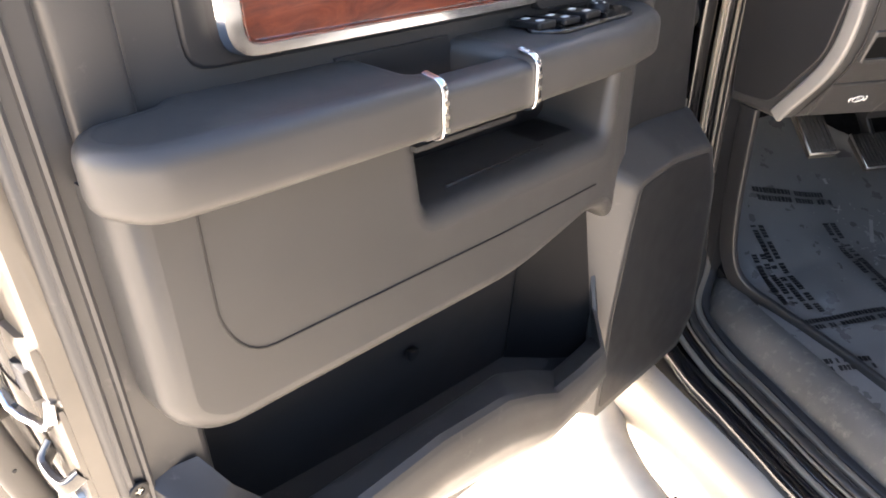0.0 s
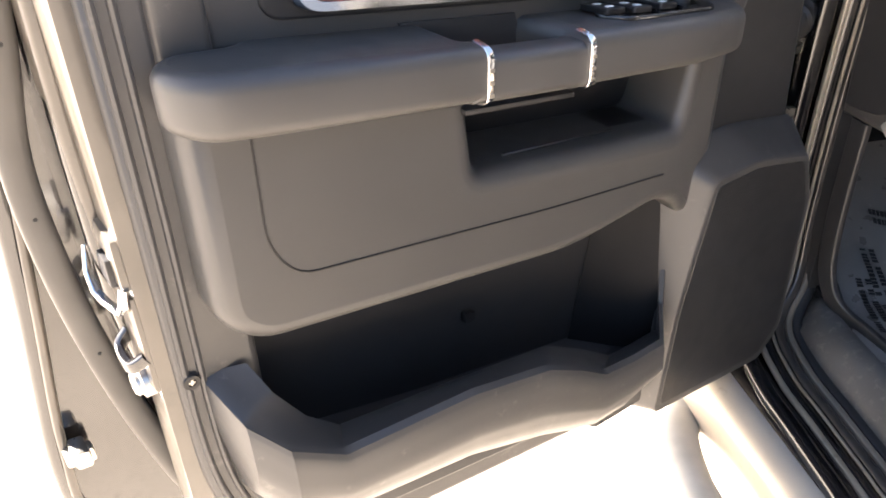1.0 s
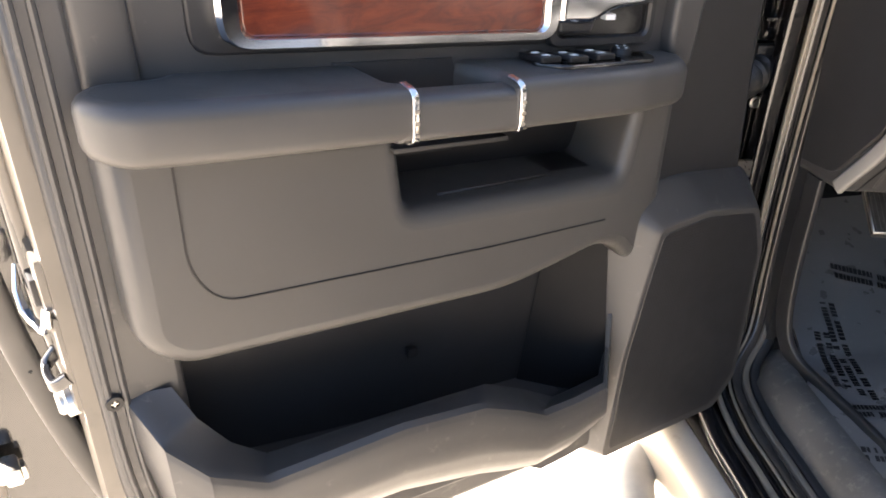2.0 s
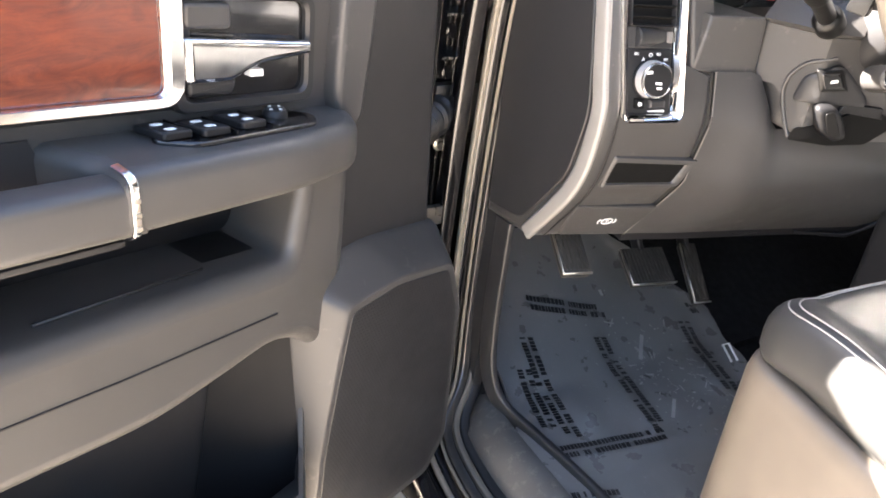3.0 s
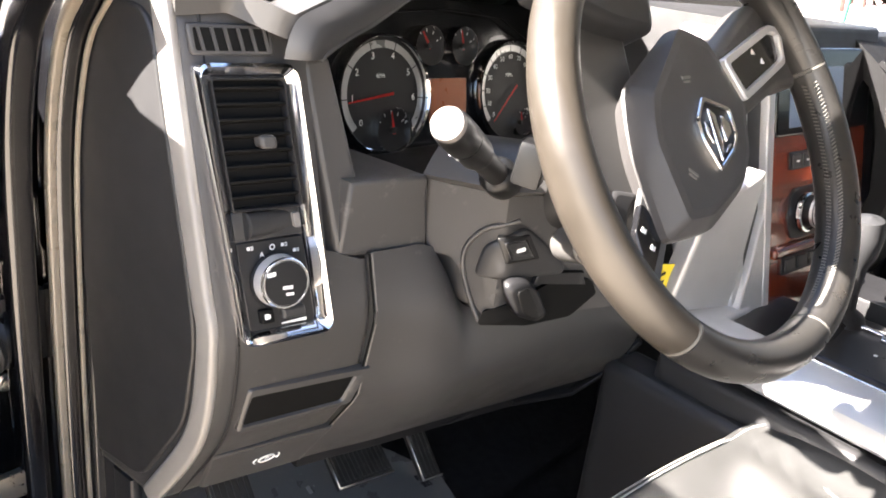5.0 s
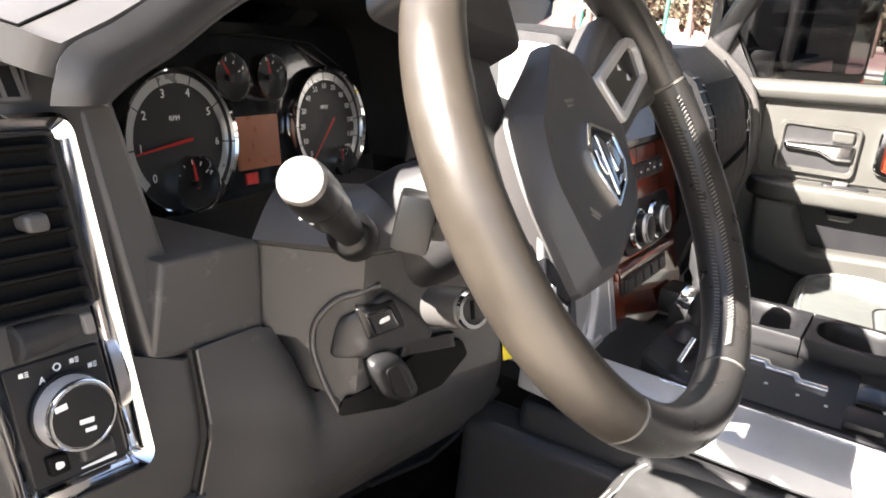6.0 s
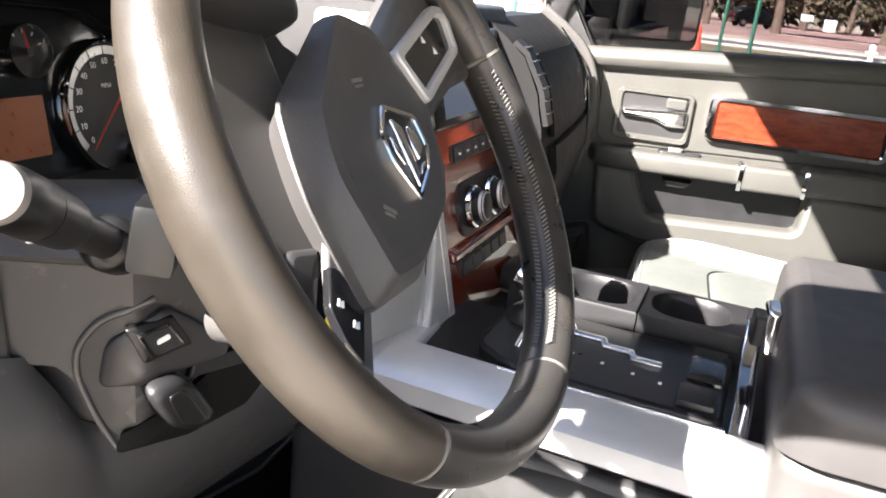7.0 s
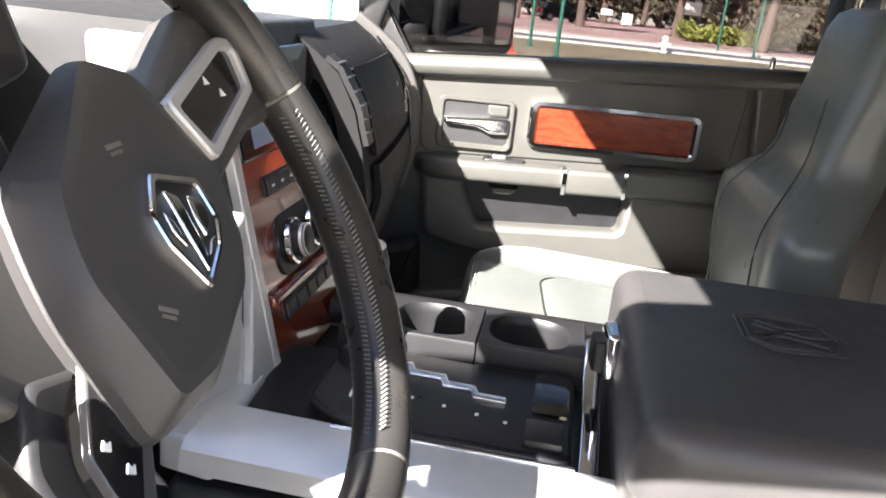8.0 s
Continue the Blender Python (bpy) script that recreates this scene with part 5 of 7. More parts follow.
kplate("connector_shelf", [(0.118, 1.178), (0.122, 1.190), (0.178, 1.186), (0.182, 1.172)], -0.01, 0.006, 0.002, black_plastic)

# ---- pedals ----
def pedal(name, c, w, h, tilt, label, arm_to, lean=0.0):
    t = thing(name, pose(*c), label, "pedal")
    m = pose(*c, 90 - tilt, 0, lean)
    part("pad", box(-w / 2, w / 2, 0, h, -0.011, 0.006, 0.005, 2, m), worn_rubber, t, "ribbed black rubber pad")
    n = int(w / 0.0075)
    for i in range(n):
        x = -w / 2 + 0.006 + (w - 0.012) * i / max(1, n - 1)
        part("rib", box(x - 0.0016, x + 0.0016, 0.006, h - 0.006, 0.005, 0.0082, 0, 1, m), worn_rubber, t)
    part("trim", join(box(-w / 2 - 0.001, w / 2 + 0.001, -0.0012, 0.0012, 0.002, 0.0072, 0.0008, 1, m), box(-w / 2 - 0.0012, -w / 2 + 0.0012, 0, h, 0.002, 0.0072, 0.0008, 1, m)), steel, t, "bright worn edge")
    top = m @ Vector((0, h * 0.8, -0.01))
    part("arm", sweep([top, (Vector(arm_to) + top) / 2 + Vector((0, 0.02, 0)), Vector(arm_to)], strip_profile(0.006, 0.011)), black_plastic, t)


pedal("parking_brake_pedal", (-0.660, 0.332, 0.868), 0.047, 0.085, 60, "black parking brake pedal with worn ribbed pad", (-0.66, 0.50, 1.02), -16)
pedal("brake_pedal", (-0.383, 0.408, 0.744), 0.090, 0.078, 62, "wide black brake pedal with ribbed rubber pad", (-0.38, 0.58, 0.98), -14)
pedal("accelerator_pedal", (-0.222, 0.412, 0.664), 0.036, 0.125, 50, "tall narrow black accelerator pedal", (-0.22, 0.60, 0.95), -14)

# kick panel at the pillar foot
setting("kick_panel", box(-0.738, -0.712, 0.44, 0.72, 0.52, 0.932, 0.006), plastic_dark, "dark grey kick panel below the dash", "trim")
setting("kick_trim", sweep(smooth_path([(-0.738, 0.425, 0.93), (-0.738, 0.42, 0.75), (-0.735, 0.405, 0.65), (-0.722, 0.37, 0.60), (-0.708, 0.30, 0.588), (-0.695, 0.18, 0.584), (-0.69, 0.02, 0.582)], 8), strip_profile(0.018, 0.006), up=(1, 0, 0)), plastic_dark, "grey kick panel edge moulding", "trim")
setting("pillar_trim", sweep(smooth_path([(-0.722, 0.425, 0.93), (-0.722, 0.415, 1.1), (-0.722, 0.40, 1.28), (-0.722, 0.385, 1.35), (-0.722, 0.375, 1.385)], 8), strip_profile(0.018, 0.012), up=(1, 0, 0)), plastic, "grey pillar edge trim beside the dash", "trim")
setting("dash_filler", box(-0.728, -0.60, 0.40, 0.70, 0.93, 1.36), plastic_dark, "dark wall behind the dash end", "trim")

# ---- floor mat under its clear film ----
mat_thing = thing("floor_mat", pose(-0.42, 0.2, 0.565), "black floor mat under wrinkled clear protective film", "floor mat")


def mat_z(x, y):
    base = 0.590 + 0.004 * noise.noise(Vector((x * 6, y * 6, 0.3))) + 0.0025 * noise.noise(Vector((x * 19, y * 19, 1.3)))
    t = max(0, y - 0.38)
    return base + 0.25 * t + 0.9 * t * t


def mat_place(u, v):
    y = -0.12 + 0.80 * v
    x0 = -0.682 - 0.062 * ease((0.46 - y) / 0.22)
    x1 = -0.152 - 0.30 * (0.45 - y) if y < 0.45 else -0.152 - 0.75 * (y - 0.45)
    x = x0 + (x1 - x0) * u + 0.008 * noise.noise(Vector((u, v * 4, 5)))
    curl = 0.012 * ease((u - 0.93) / 0.07) * (0.6 + noise.noise(Vector((v * 14, 2, 0))))
    return Vector((x, y, mat_z(x, y) + curl))


part("mat", sheet(mat_place, 50, 64, 0.008), film, mat_thing)


def print_block(x, y, ang, n, w, gap=0.0):
    """A run of unreadable print: rows of small dark bars."""
    bm = bmesh.new()
    d = Vector((math.cos(ang), math.sin(ang)))
    nn = Vector((-d.y, d.x))
    rnd = random.Random(int(x * 1000 + y * 77))
    for row in (0, 1):
        s = 0.0
        while s < n:
            k = rnd.uniform(0.0035, 0.0075)
            if rnd.random() < 0.84:
                p = Vector((x, y)) + d * s + nn * (row * w * 1.5)
                q = []
                for a, b in ((0, 0), (k, 0), (k, w), (0, w)):
                    r = p + d * a + nn * b
                    q.append(bm.verts.new((r.x, r.y, mat_z(r.x, r.y) + 0.0022)))
                bm.faces.new(q)
            s += k + 0.0014
    part("print", bm, ink, mat_thing, "black printed bars", kind="stuff")


for x, y, a, n, w_ in ((-0.557, 0.536, -18, 0.165, 0.011), (-0.454, 0.455, -103, 0.24, 0.011), (-0.608, 0.490, -103, 0.22, 0.011), (-0.648, 0.436, -106, 0.13, 0.011),
                       (-0.690, 0.236, -11, 0.19, 0.011), (-0.245, 0.436, -107, 0.20, 0.011), (-0.200, 0.444, -7, 0.05, 0.010), (-0.740, 0.150, -18, 0.075, 0.011), (-0.60, 0.02, -18, 0.16, 0.011)):
    print_block(x, y, radians(a), n, w_)
# pale scratches and grit on the film
rnd = random.Random(31)
specks = bmesh.new()
for i in range(170):
    x, y = -0.36 + rnd.gauss(0, 0.055), 0.33 + rnd.gauss(0, 0.085)
    if not (-0.50 < x < -0.25 and 0.15 < y < 0.55):
        continue
    k, a = rnd.uniform(0.0008, 0.0022) * (3 if i % 14 == 0 else 1), rnd.uniform(0, 3.1)
    ln = k * rnd.choice((1, 1, 1.6, 5))
    d, e = Vector((math.cos(a), math.sin(a))) * ln, Vector((-math.sin(a), math.cos(a))) * k * 0.6
    c = Vector((x, y))
    specks.faces.new([specks.verts.new((*(c + q), mat_z(*(c + q)) + 0.0026)) for q in (-d - e, d - e, d + e, -d + e)])
part("grit", specks, grit, mat_thing, "pale grit and scratches", kind="stuff")
part("mat_hook", sweep([(-0.236, 0.30, 0.602), (-0.222, 0.338, 0.612), (-0.212, 0.333, 0.616), (-0.226, 0.296, 0.606)], circle(0.0022, 8)), white_mark, mat_thing, "bright mat clip")
part("mat_stud", lathe([(0, 0.004), (0.004, 0.003), (0.006, 0), (0.006, -0.004)], pose(-0.165, 0.452, 0.630), 12), chrome, mat_thing, "small bright mat stud")

# ---- steering wheel ----
WYAW, WTILT = -0.175, 0.557
wx = Vector((math.cos(WYAW), math.sin(WYAW), 0))
wy = Vector((-math.sin(WYAW), math.cos(WYAW), 0)) * math.sin(WTILT) + Vector((0, 0, 1)) * math.cos(WTILT)
WM = plane_at((-0.455, 0.0, 1.362), wx, wy) @ pose(0, 0, 0, 0, 0, -12)
wheel = thing("steering_wheel", WM, "worn black leather steering wheel with chrome emblem", "steering wheel")


def wp(u, v, h):
    return WM @ Vector((u, v, h))


RR = 0.184


def rim_run(a0, a1, r, n, bump=0.0):
    loops = []
    for i in range(n + 1):
        a = radians(a0 + (a1 - a0) * i / n)
        c, d = Vector((RR * math.cos(a), RR * math.sin(a), 0)), Vector((math.cos(a), math.sin(a), 0))
        k = r * (1 + bump * math.sin(math.pi * i / n))
        loops.append([WM @ (c + d * (k * 0.95 * math.cos(q * math.pi / 10)) + Vector((0, 0, k * 1.12 * math.sin(q * math.pi / 10)))) for q in range(20)])
    return rings(loops, True, True)


rim_thread = surface("dull_rim_thread", (0.11, 0.105, 0.095), 0.8, vary=0.2)
SEAMS = (-118, -62, 28, 152)
for a0, a1 in ((28.6, 151.4), (152.6, 241.4), (-117.4, -62.6), (-61.4, 27.4)):
    part("rim", rim_run(a0, a1, 0.0172, 40, 0.03), rim_worn_lit if a0 == 152.6 else rim_leather, wheel, "worn leather rim")
for a in SEAMS:
    part("rim_seam", rim_run(a - 0.45, a + 0.45, 0.0170, 2), rim_thread, wheel)
# stitching round the inner side of the rim
for a0, a1 in ((-58, 24),):
    st = bmesh.new()
    n = int((a1 - a0) * 0.85)
    for i in range(n):
        a = radians(a0 + (a1 - a0) * (i + 0.5) / n)
        d, t = Vector((math.cos(a), math.sin(a), 0)), Vector((-math.sin(a), math.cos(a), 0))
        for sgn in (-1, 1):
            p = d * (RR - 0.0165) + Vector((0, 0, 0.0030 + 0.0032 * (sgn + 1)))
            q = p + t * 0.0020 + Vector((0, 0, 0.0044)) * sgn
            ax_ = (q - p).normalized()
            s1 = ax_.cross(d).normalized() * 0.0007
            s2 = d * -0.0009
            vs = [st.verts.new(WM @ (w + o)) for w in (p, q) for o in (s1, s2, -s1)]
            st.faces.new((vs[0], vs[1], vs[4], vs[3]))
            st.faces.new((vs[1], vs[2], vs[5], vs[4]))
    part("stitching", st, rim_thread, wheel, kind="stuff")

# airbag pad: faceted shield
pad_o = [(-0.013, 0.097), (-0.083, 0.030), (-0.083, -0.003), (-0.080, -0.029), (-0.058, -0.092), (0.002, -0.078), (0.058, -0.036), (0.072, -0.008), (0.075, 0.042), (0.038, 0.088)]
pad_f = [(-0.026, 0.087), (-0.071, 0.022), (-0.074, -0.002), (-0.073, -0.019), (-0.047, -0.076), (-0.015, -0.069), (0.036, -0.034), (0.050, -0.010), (0.055, 0.040), (0.010, 0.084)]
pad_o, pad_f = pad_o[::-1], pad_f[::-1]


def ring_at(pts, h, r=0.010):
    return [wp(p.x, p.y, h) for p in rounded(pts, r, 3)]


def blend(k):
    return [(a[0] * (1 - k) + b[0] * k, a[1] * (1 - k) + b[1] * k) for a, b in zip(pad_o, pad_f)]


pad = part("airbag_pad", rings([ring_at([(x * 0.80, y * 0.80) for x, y in pad_o], -0.05), ring_at([(x * 0.95, y * 0.95) for x, y in pad_o], -0.030), ring_at(pad_o, -0.026), ring_at(blend(0.12), -0.019, 0.008), ring_at(blend(0.9), -0.0055, 0.006), ring_at(pad_f, -0.004, 0.006), ring_at([(x * 0.9 - 0.001, y * 0.9) for x, y in pad_f], -0.0028, 0.006)]), surface("grained_black_vinyl", (0.044, 0.042, 0.042), 0.46, vary=0.06, grain=0.22, grain_scale=700, kind="leather"), wheel, "faceted grained airbag cover", 22)
# chrome shield emblem, a plain badge
EM = pose(0.001, -0.001, -0.011, 0, 0, -5)


def ep(u, v, h):
    return WM @ (EM @ Vector((u, v, h)))


em_o = [(-0.019, 0.028), (0.019, 0.028), (0.028, 0.006), (0.022, -0.010), (0.0, -0.033), (-0.022, -0.010), (-0.028, 0.006)]
em_i = [(x * 0.84, y * 0.84) for x, y in em_o]
emb = part("emblem", ring_plate(em_o, em_i, ep, 0.007, 0.012, 0.001, 0.004, 0.003), chrome, pad, "chrome shield emblem")
part("emblem_field", prism(rounded(em_i, 0.003), ep, 0.006, 0.0092), dial_black, emb)
for pts, h in ((((-0.015, 0.019), (-0.004, 0.016), (0.004, -0.012), (0.001, -0.025), (-0.005, -0.010)), 0.0135), (((0.004, 0.018), (0.016, 0.013), (0.018, 0.004), (0.009, -0.006), (0.005, 0.004)), 0.013), (((-0.019, 0.008), (-0.013, 0.002), (-0.008, -0.012), (-0.016, -0.004)), 0.0125), (((0.012, -0.006), (0.018, -0.004), (0.012, -0.012), (0.006, -0.016)), 0.0125)):
    part("emblem_relief", prism(rounded(pts, 0.003), ep, 0.008, h, 0.002), chrome, emb)
for u, v, ang in ((-0.028, 0.041, 15), (-0.037, -0.039, -20)):
    part("pad_mark", join(box(-0.006, 0.006, 0.0006, 0.003, 0, 0.0006, 0, 1, WM @ pose(u, v, -0.0028, 0, 0, ang)), box(-0.005, 0.004, -0.0025, -0.0008, 0, 0.0006, 0, 1, WM @ pose(u, v, -0.0028, 0, 0, ang))), moulding, pad)
part("hub", lathe([(0.025, -0.09), (0.032, -0.05), (0.045, -0.03), (0.04, -0.02), (0, -0.02)], WM, 32), plastic_dark, wheel)

# spokes with their switch pods
for sx in (-1, 1):
    cu_ = -0.012  # the middle line of the hub

    def side(pts, k=sx):
        q = [(cu_ + k * (x - cu_), y) for x, y in pts]
        return q if k > 0 else q[::-1]

    part("spoke", prism(rounded([(-0.03, 0.088), (-0.03, 0.135), (-0.08, 0.155), (-0.15, 0.130), (-0.164, 0.095), (-0.085, 0.085)] if sx < 0 else side([(0.020, 0.075), (0.060, 0.112), (0.10, 0.146), (0.14, 0.148), (0.172, 0.095), (0.165, 0.075), (0.12, 0.062), (0.055, 0.022)]), 0.012), wp, -0.034 if sx > 0 else -0.05, -0.006 if sx > 0 else -0.022, 0.008), plastic if sx > 0 else plastic_dark, wheel, "upper spoke")
    fr_o, fr_i = side([(0.024, 0.068), (0.106, 0.120), (0.127, 0.121), (0.128, 0.086), (0.050, 0.035)]), side([(0.034, 0.066), (0.108, 0.1125), (0.1205, 0.1135), (0.1210, 0.089), (0.053, 0.045)])
    if sx > 0:
        fr = part("switch_frame", ring_plate(fr_o, fr_i, wp, -0.010, 0.001, 0.0015, 0.006, 0.004), silver, wheel, "silver switch frame")
        sw = part("switch_pad", prism(rounded(fr_i, 0.004), wp, -0.012, -0.003, 0.001), piano, fr)
        for u, v in ((0.078, 0.087), (0.092, 0.081)):
            part("arrow", prism(side([(u - 0.003, v - 0.002), (u + 0.003, v - 0.001), (u - 0.001, v + 0.0035)]), wp, -0.003, -0.0024), white_mark, sw)
    else:
        part("spoke_root", prism(rounded([(-0.052, -0.045), (-0.070, -0.062), (-0.078, -0.085), (-0.070, -0.112), (-0.094, -0.112), (-0.102, -0.080), (-0.088, -0.045)], 0.008), wp, -0.056, -0.040, 0.005), plastic_dark, wheel, "dark lower spoke")
        fl_o = [(-0.063, -0.035), (-0.034, -0.067), (-0.034, -0.081), (-0.046, -0.084), (-0.066, -0.128), (-0.0755, -0.117), (-0.0840, -0.084), (-0.0755, -0.057)]
        sp_ = part("lower_spoke", prism(rounded(fl_o, [.004, .004, .004, .004, .006, .010, .012, .010]), wp, -0.031, -0.0265, 0.002), spoke_silver_shaded, wheel, "silver lower spoke")
        pad_ = part("lower_pad", prism(rounded([(-0.0765, -0.060), (-0.071, -0.061), (-0.054, -0.083), (-0.072, -0.117), (-0.082, -0.102), (-0.0865, -0.083)], 0.004), wp, -0.03, -0.0250, 0.0012), piano, sp_, "gloss black switch pad")
        for u, v in ((-0.077, -0.081), (-0.069, -0.094)):
            part("symbol", prism(rounded([(u - 0.0030, v - 0.001), (u + 0.0012, v - 0.0032), (u + 0.0030, v + 0.0012), (u + 0.0004, v + 0.0006), (u - 0.0006, v + 0.0030)], 0.0006), wp, -0.0250, -0.0243), white_mark, pad_)
        blade = [(-0.112, 0.112), (-0.050, 0.118), (-0.040, 0.05), (-0.044, -0.03), (-0.060, -0.066), (-0.090, -0.060), (-0.116, -0.030), (-0.126, 0.03), (-0.122, 0.085)][::-1]
        part("spoke_blade", prism(rounded(blade, 0.010), wp, -0.056, -0.044, 0.004), plastic_soft, wheel, "flat grey side blade")

# ---- steering column ----
column = thing("steering_column", pose(-0.46, 0.2, 1.28), "dark grey steering column shroud", "steering column")
axis_back = -WM.col[2].xyz
c0 = WM.translation + axis_back * 0.075
sec = []
for t, w, hgt, dz in ((0, 0.034, 0.034, 0), (0.02, 0.040, 0.040, 0), (0.10, 0.052, 0.052, 0.0), (0.22, 0.056, 0.056, -0.01), (0.30, 0.05, 0.05, -0.02)):
    c = c0 + axis_back * t + Vector((0.018, 0, dz + 0.012))
    sec.append([c + wx * (w * math.copysign(abs(math.cos(a)) ** 0.7, math.cos(a))) + wy * (hgt * math.copysign(abs(math.sin(a)) ** 0.7, math.sin(a))) for a in [2 * math.pi * i / 28 for i in range(28)]])
part("shroud", rings(sec), plastic_dark, column)
part("collar", lathe([(0.028, -0.02), (0.032, 0.0), (0.032, 0.025), (0.028, 0.03)], Matrix.Translation(c0) @ WM.to_3x3().to_4x4(), 32), plastic_dark, column)
lock_m = plane_at((-0.488, 0.078, 1.243), (0.85, -0.5, 0.0), (0.1, 0.3, 1)) @ pose(0, 0, 0, 0, 0, 0)
lock_m = lock_m if lock_m.col[2].xyz.x < 0 else lock_m @ pose(0, 0, 0, 180)
lock = part("ignition_lock", lathe([(0.016, -0.04), (0.016, 0.002), (0.014, 0.004), (0, 0.004)], lock_m, 28), plastic_soft, column, "ignition lock barrel")
part("lock_ring", lathe([(0.0145, 0.003), (0.0138, 0.0075), (0.0110, 0.0075), (0.0105, 0.003)], lock_m, 28), chrome, lock, "bright ring round the key slot")
part("key_slot", box(-0.0015, 0.0015, -0.007, 0.007, 0.003, 0.0052, 0, 1, lock_m), deep_black, lock)
# multifunction stalk
s0, s1 = Vector((-0.515, 0.165, 1.290)), Vector((-0.640, 0.130, 1.357))
stalk = thing("turn_signal_stalk", Matrix.Translation(s0), "black control stalk with a sunlit round end", "control stalk")
sm = plane_at(s0, (s1 - s0).cross(Vector((0, 0, 1))), Vector((s1 - s0).cross(Vector((s1 - s0).cross(Vector((0, 0, 1)))))))
if sm.col[2].xyz.dot(s1 - s0) < 0:
    sm = sm @ pose(0, 0, 0, 180)
L_ = (s1 - s0).length
part("boot", lathe([(0.018, -0.02), (0.018, 0.001), (0.015, 0.006), (0.0105, 0.008)], sm, 24), stalk_black, stalk)
part("stem", lathe([(0.0108, 0.0), (0.0112, L_ * 0.40), (0.0135, L_ * 0.50)], sm, 24), stalk_black, stalk)
part("sleeve", lathe([(0.0138, L_ * 0.46), (0.0148, L_ * 0.50), (0.0154, L_ * 0.70), (0.0154, L_ * 0.73)], sm, 28), stalk_black, stalk)
part("grip", lathe([(0.0150, L_ * 0.732), (0.0158, L_ * 0.745), (0.0154, L_ * 0.92), (0.0142, L_ * 0.985)], sm, 32), stalk_black, stalk)
part("end_cap", lathe([(0.0140, L_ * 0.972), (0.0144, L_ * 0.985), (0.0130, L_ * 1.012), (0.006, L_ * 1.03), (0, L_ * 1.033)], sm, 32), moulding, stalk, "grey end button")
for i in range(5):
    a = radians(i * 26 - 20)
    p = sm @ Vector((0.0155 * math.cos(a), 0.0155 * math.sin(a), L_ * 0.70))
    part("mark", box(-0.0014, 0.0014, -0.0006, 0.0006, -0.0004, 0.0004, 0, 1, Matrix.Translation(p) @ sm.to_3x3().to_4x4() @ pose(0, 0, 0, 90, 0, 0) @ pose(0, 0, 0)), white_mark, stalk)
tl = thing("tilt_lever", pose(-0.60, 0.07, 1.33), "short grey-tipped tilt lever on the column", "lever")
part("arm", sweep([(-0.535, 0.085, 1.335), (-0.575, 0.072, 1.338), (-0.60, 0.066, 1.338)], strip_profile(0.009, 0.012)), black_plastic, tl)
part("tip", box(-0.016, 0.014, -0.011, 0.011, -0.017, 0.016, 0.004, 2, pose(-0.600, 0.078, 1.336, 8, 4, 24)), stalk_black, tl)
for q in (-0.009, -0.001, 0.007):
    part("tip_mark", box(-0.010, -0.004, -0.0115, -0.0108, q, q + 0.003, 0, 1, pose(-0.600, 0.078, 1.336, 8, 4, 24)), moulding, tl)
tag = thing("yellow_tag", pose(-0.32, 0.08, 1.19), "small yellow paper tag hanging below the column", "tag")
part("paper", sheet(lambda u, v: (-0.293 + 0.032 * u, 0.102 - 0.02 * u + 0.004 * math.sin(3 * v), 1.171 - 0.055 * v), 4, 6, 0.0008), yellow, tag)
part("print", join(*[box(-0.287, -0.271, 0.086, 0.087, 1.159 - 0.010 * i, 1.162 - 0.010 * i, 0, 1) for i in range(4)]), ink, tag)

# ---- centre stack and console; the group stands a little turned in the cab ----
CM = pose(-0.05, 0.045, 0, 0, 0, -9)


def cm(x, y, z):
    return CM @ Vector((x, y, z))


def cbox(x0, x1, y0, y1, z0, z1, bevel=0.003, seg=2):
    return box(x0, x1, y0, y1, z0, z1, bevel, seg, CM)


def cplan(pts, z0, z1, bevel=0.0, r=0.0, seg=3, both=False):
    """A plate seen from above, in the console's own axes."""
    return prism(rounded(pts, r) if r else [Vector(p) for p in pts], cm, z0, z1, bevel, seg, both)


stack = thing("centre_stack", pose(0.1, 0.1, 1.0), "red burl centre stack with round climate knobs", "centre stack")


def sk(u, v, h):
    """The leaning face of the stack."""
    return cm(u + 0.058, 0.008 + 0.24 * (v - 1.07) - h, v)


part("body", prism([(-0.085, 0.98), (0.36, 0.98), (0.36, 1.43), (-0.085, 1.43)], sk, -0.25, -0.006, 0.01), plastic_dark, stack)
part("wood_face", prism(rounded(rect(-0.005, 0.30, 1.030, 1.295), 0.008), sk, -0.008, 0.002, 0.003), wood, stack, "glossy red burl veneer")
part("left_frame", prism(rounded([(-0.022, 1.03), (-0.004, 1.03), (-0.004, 1.39), (-0.022, 1.39)], 0.004), sk, -0.02, 0.006, 0.003), silver, stack, "silver frame")
part("frame_foot", prism(rounded([(-0.105, 1.035), (-0.004, 1.035), (-0.004, 1.19), (-0.022, 1.19), (-0.06, 1.11)], [.004, .004, 0, 0, .02]), sk, -0.02, 0.0045, 0.003), silver, stack, "silver foot of the frame")
part("screen_housing", prism(rounded(rect(0.0, 0.30, 1.284, 1.40), 0.01), sk, -0.01, 0.006, 0.004), piano, stack)
part("screen", prism(rect(0.035, 0.20, 1.296, 1.375), sk, 0.004, 0.0065), lcd_blue, stack, "grey-blue display screen")
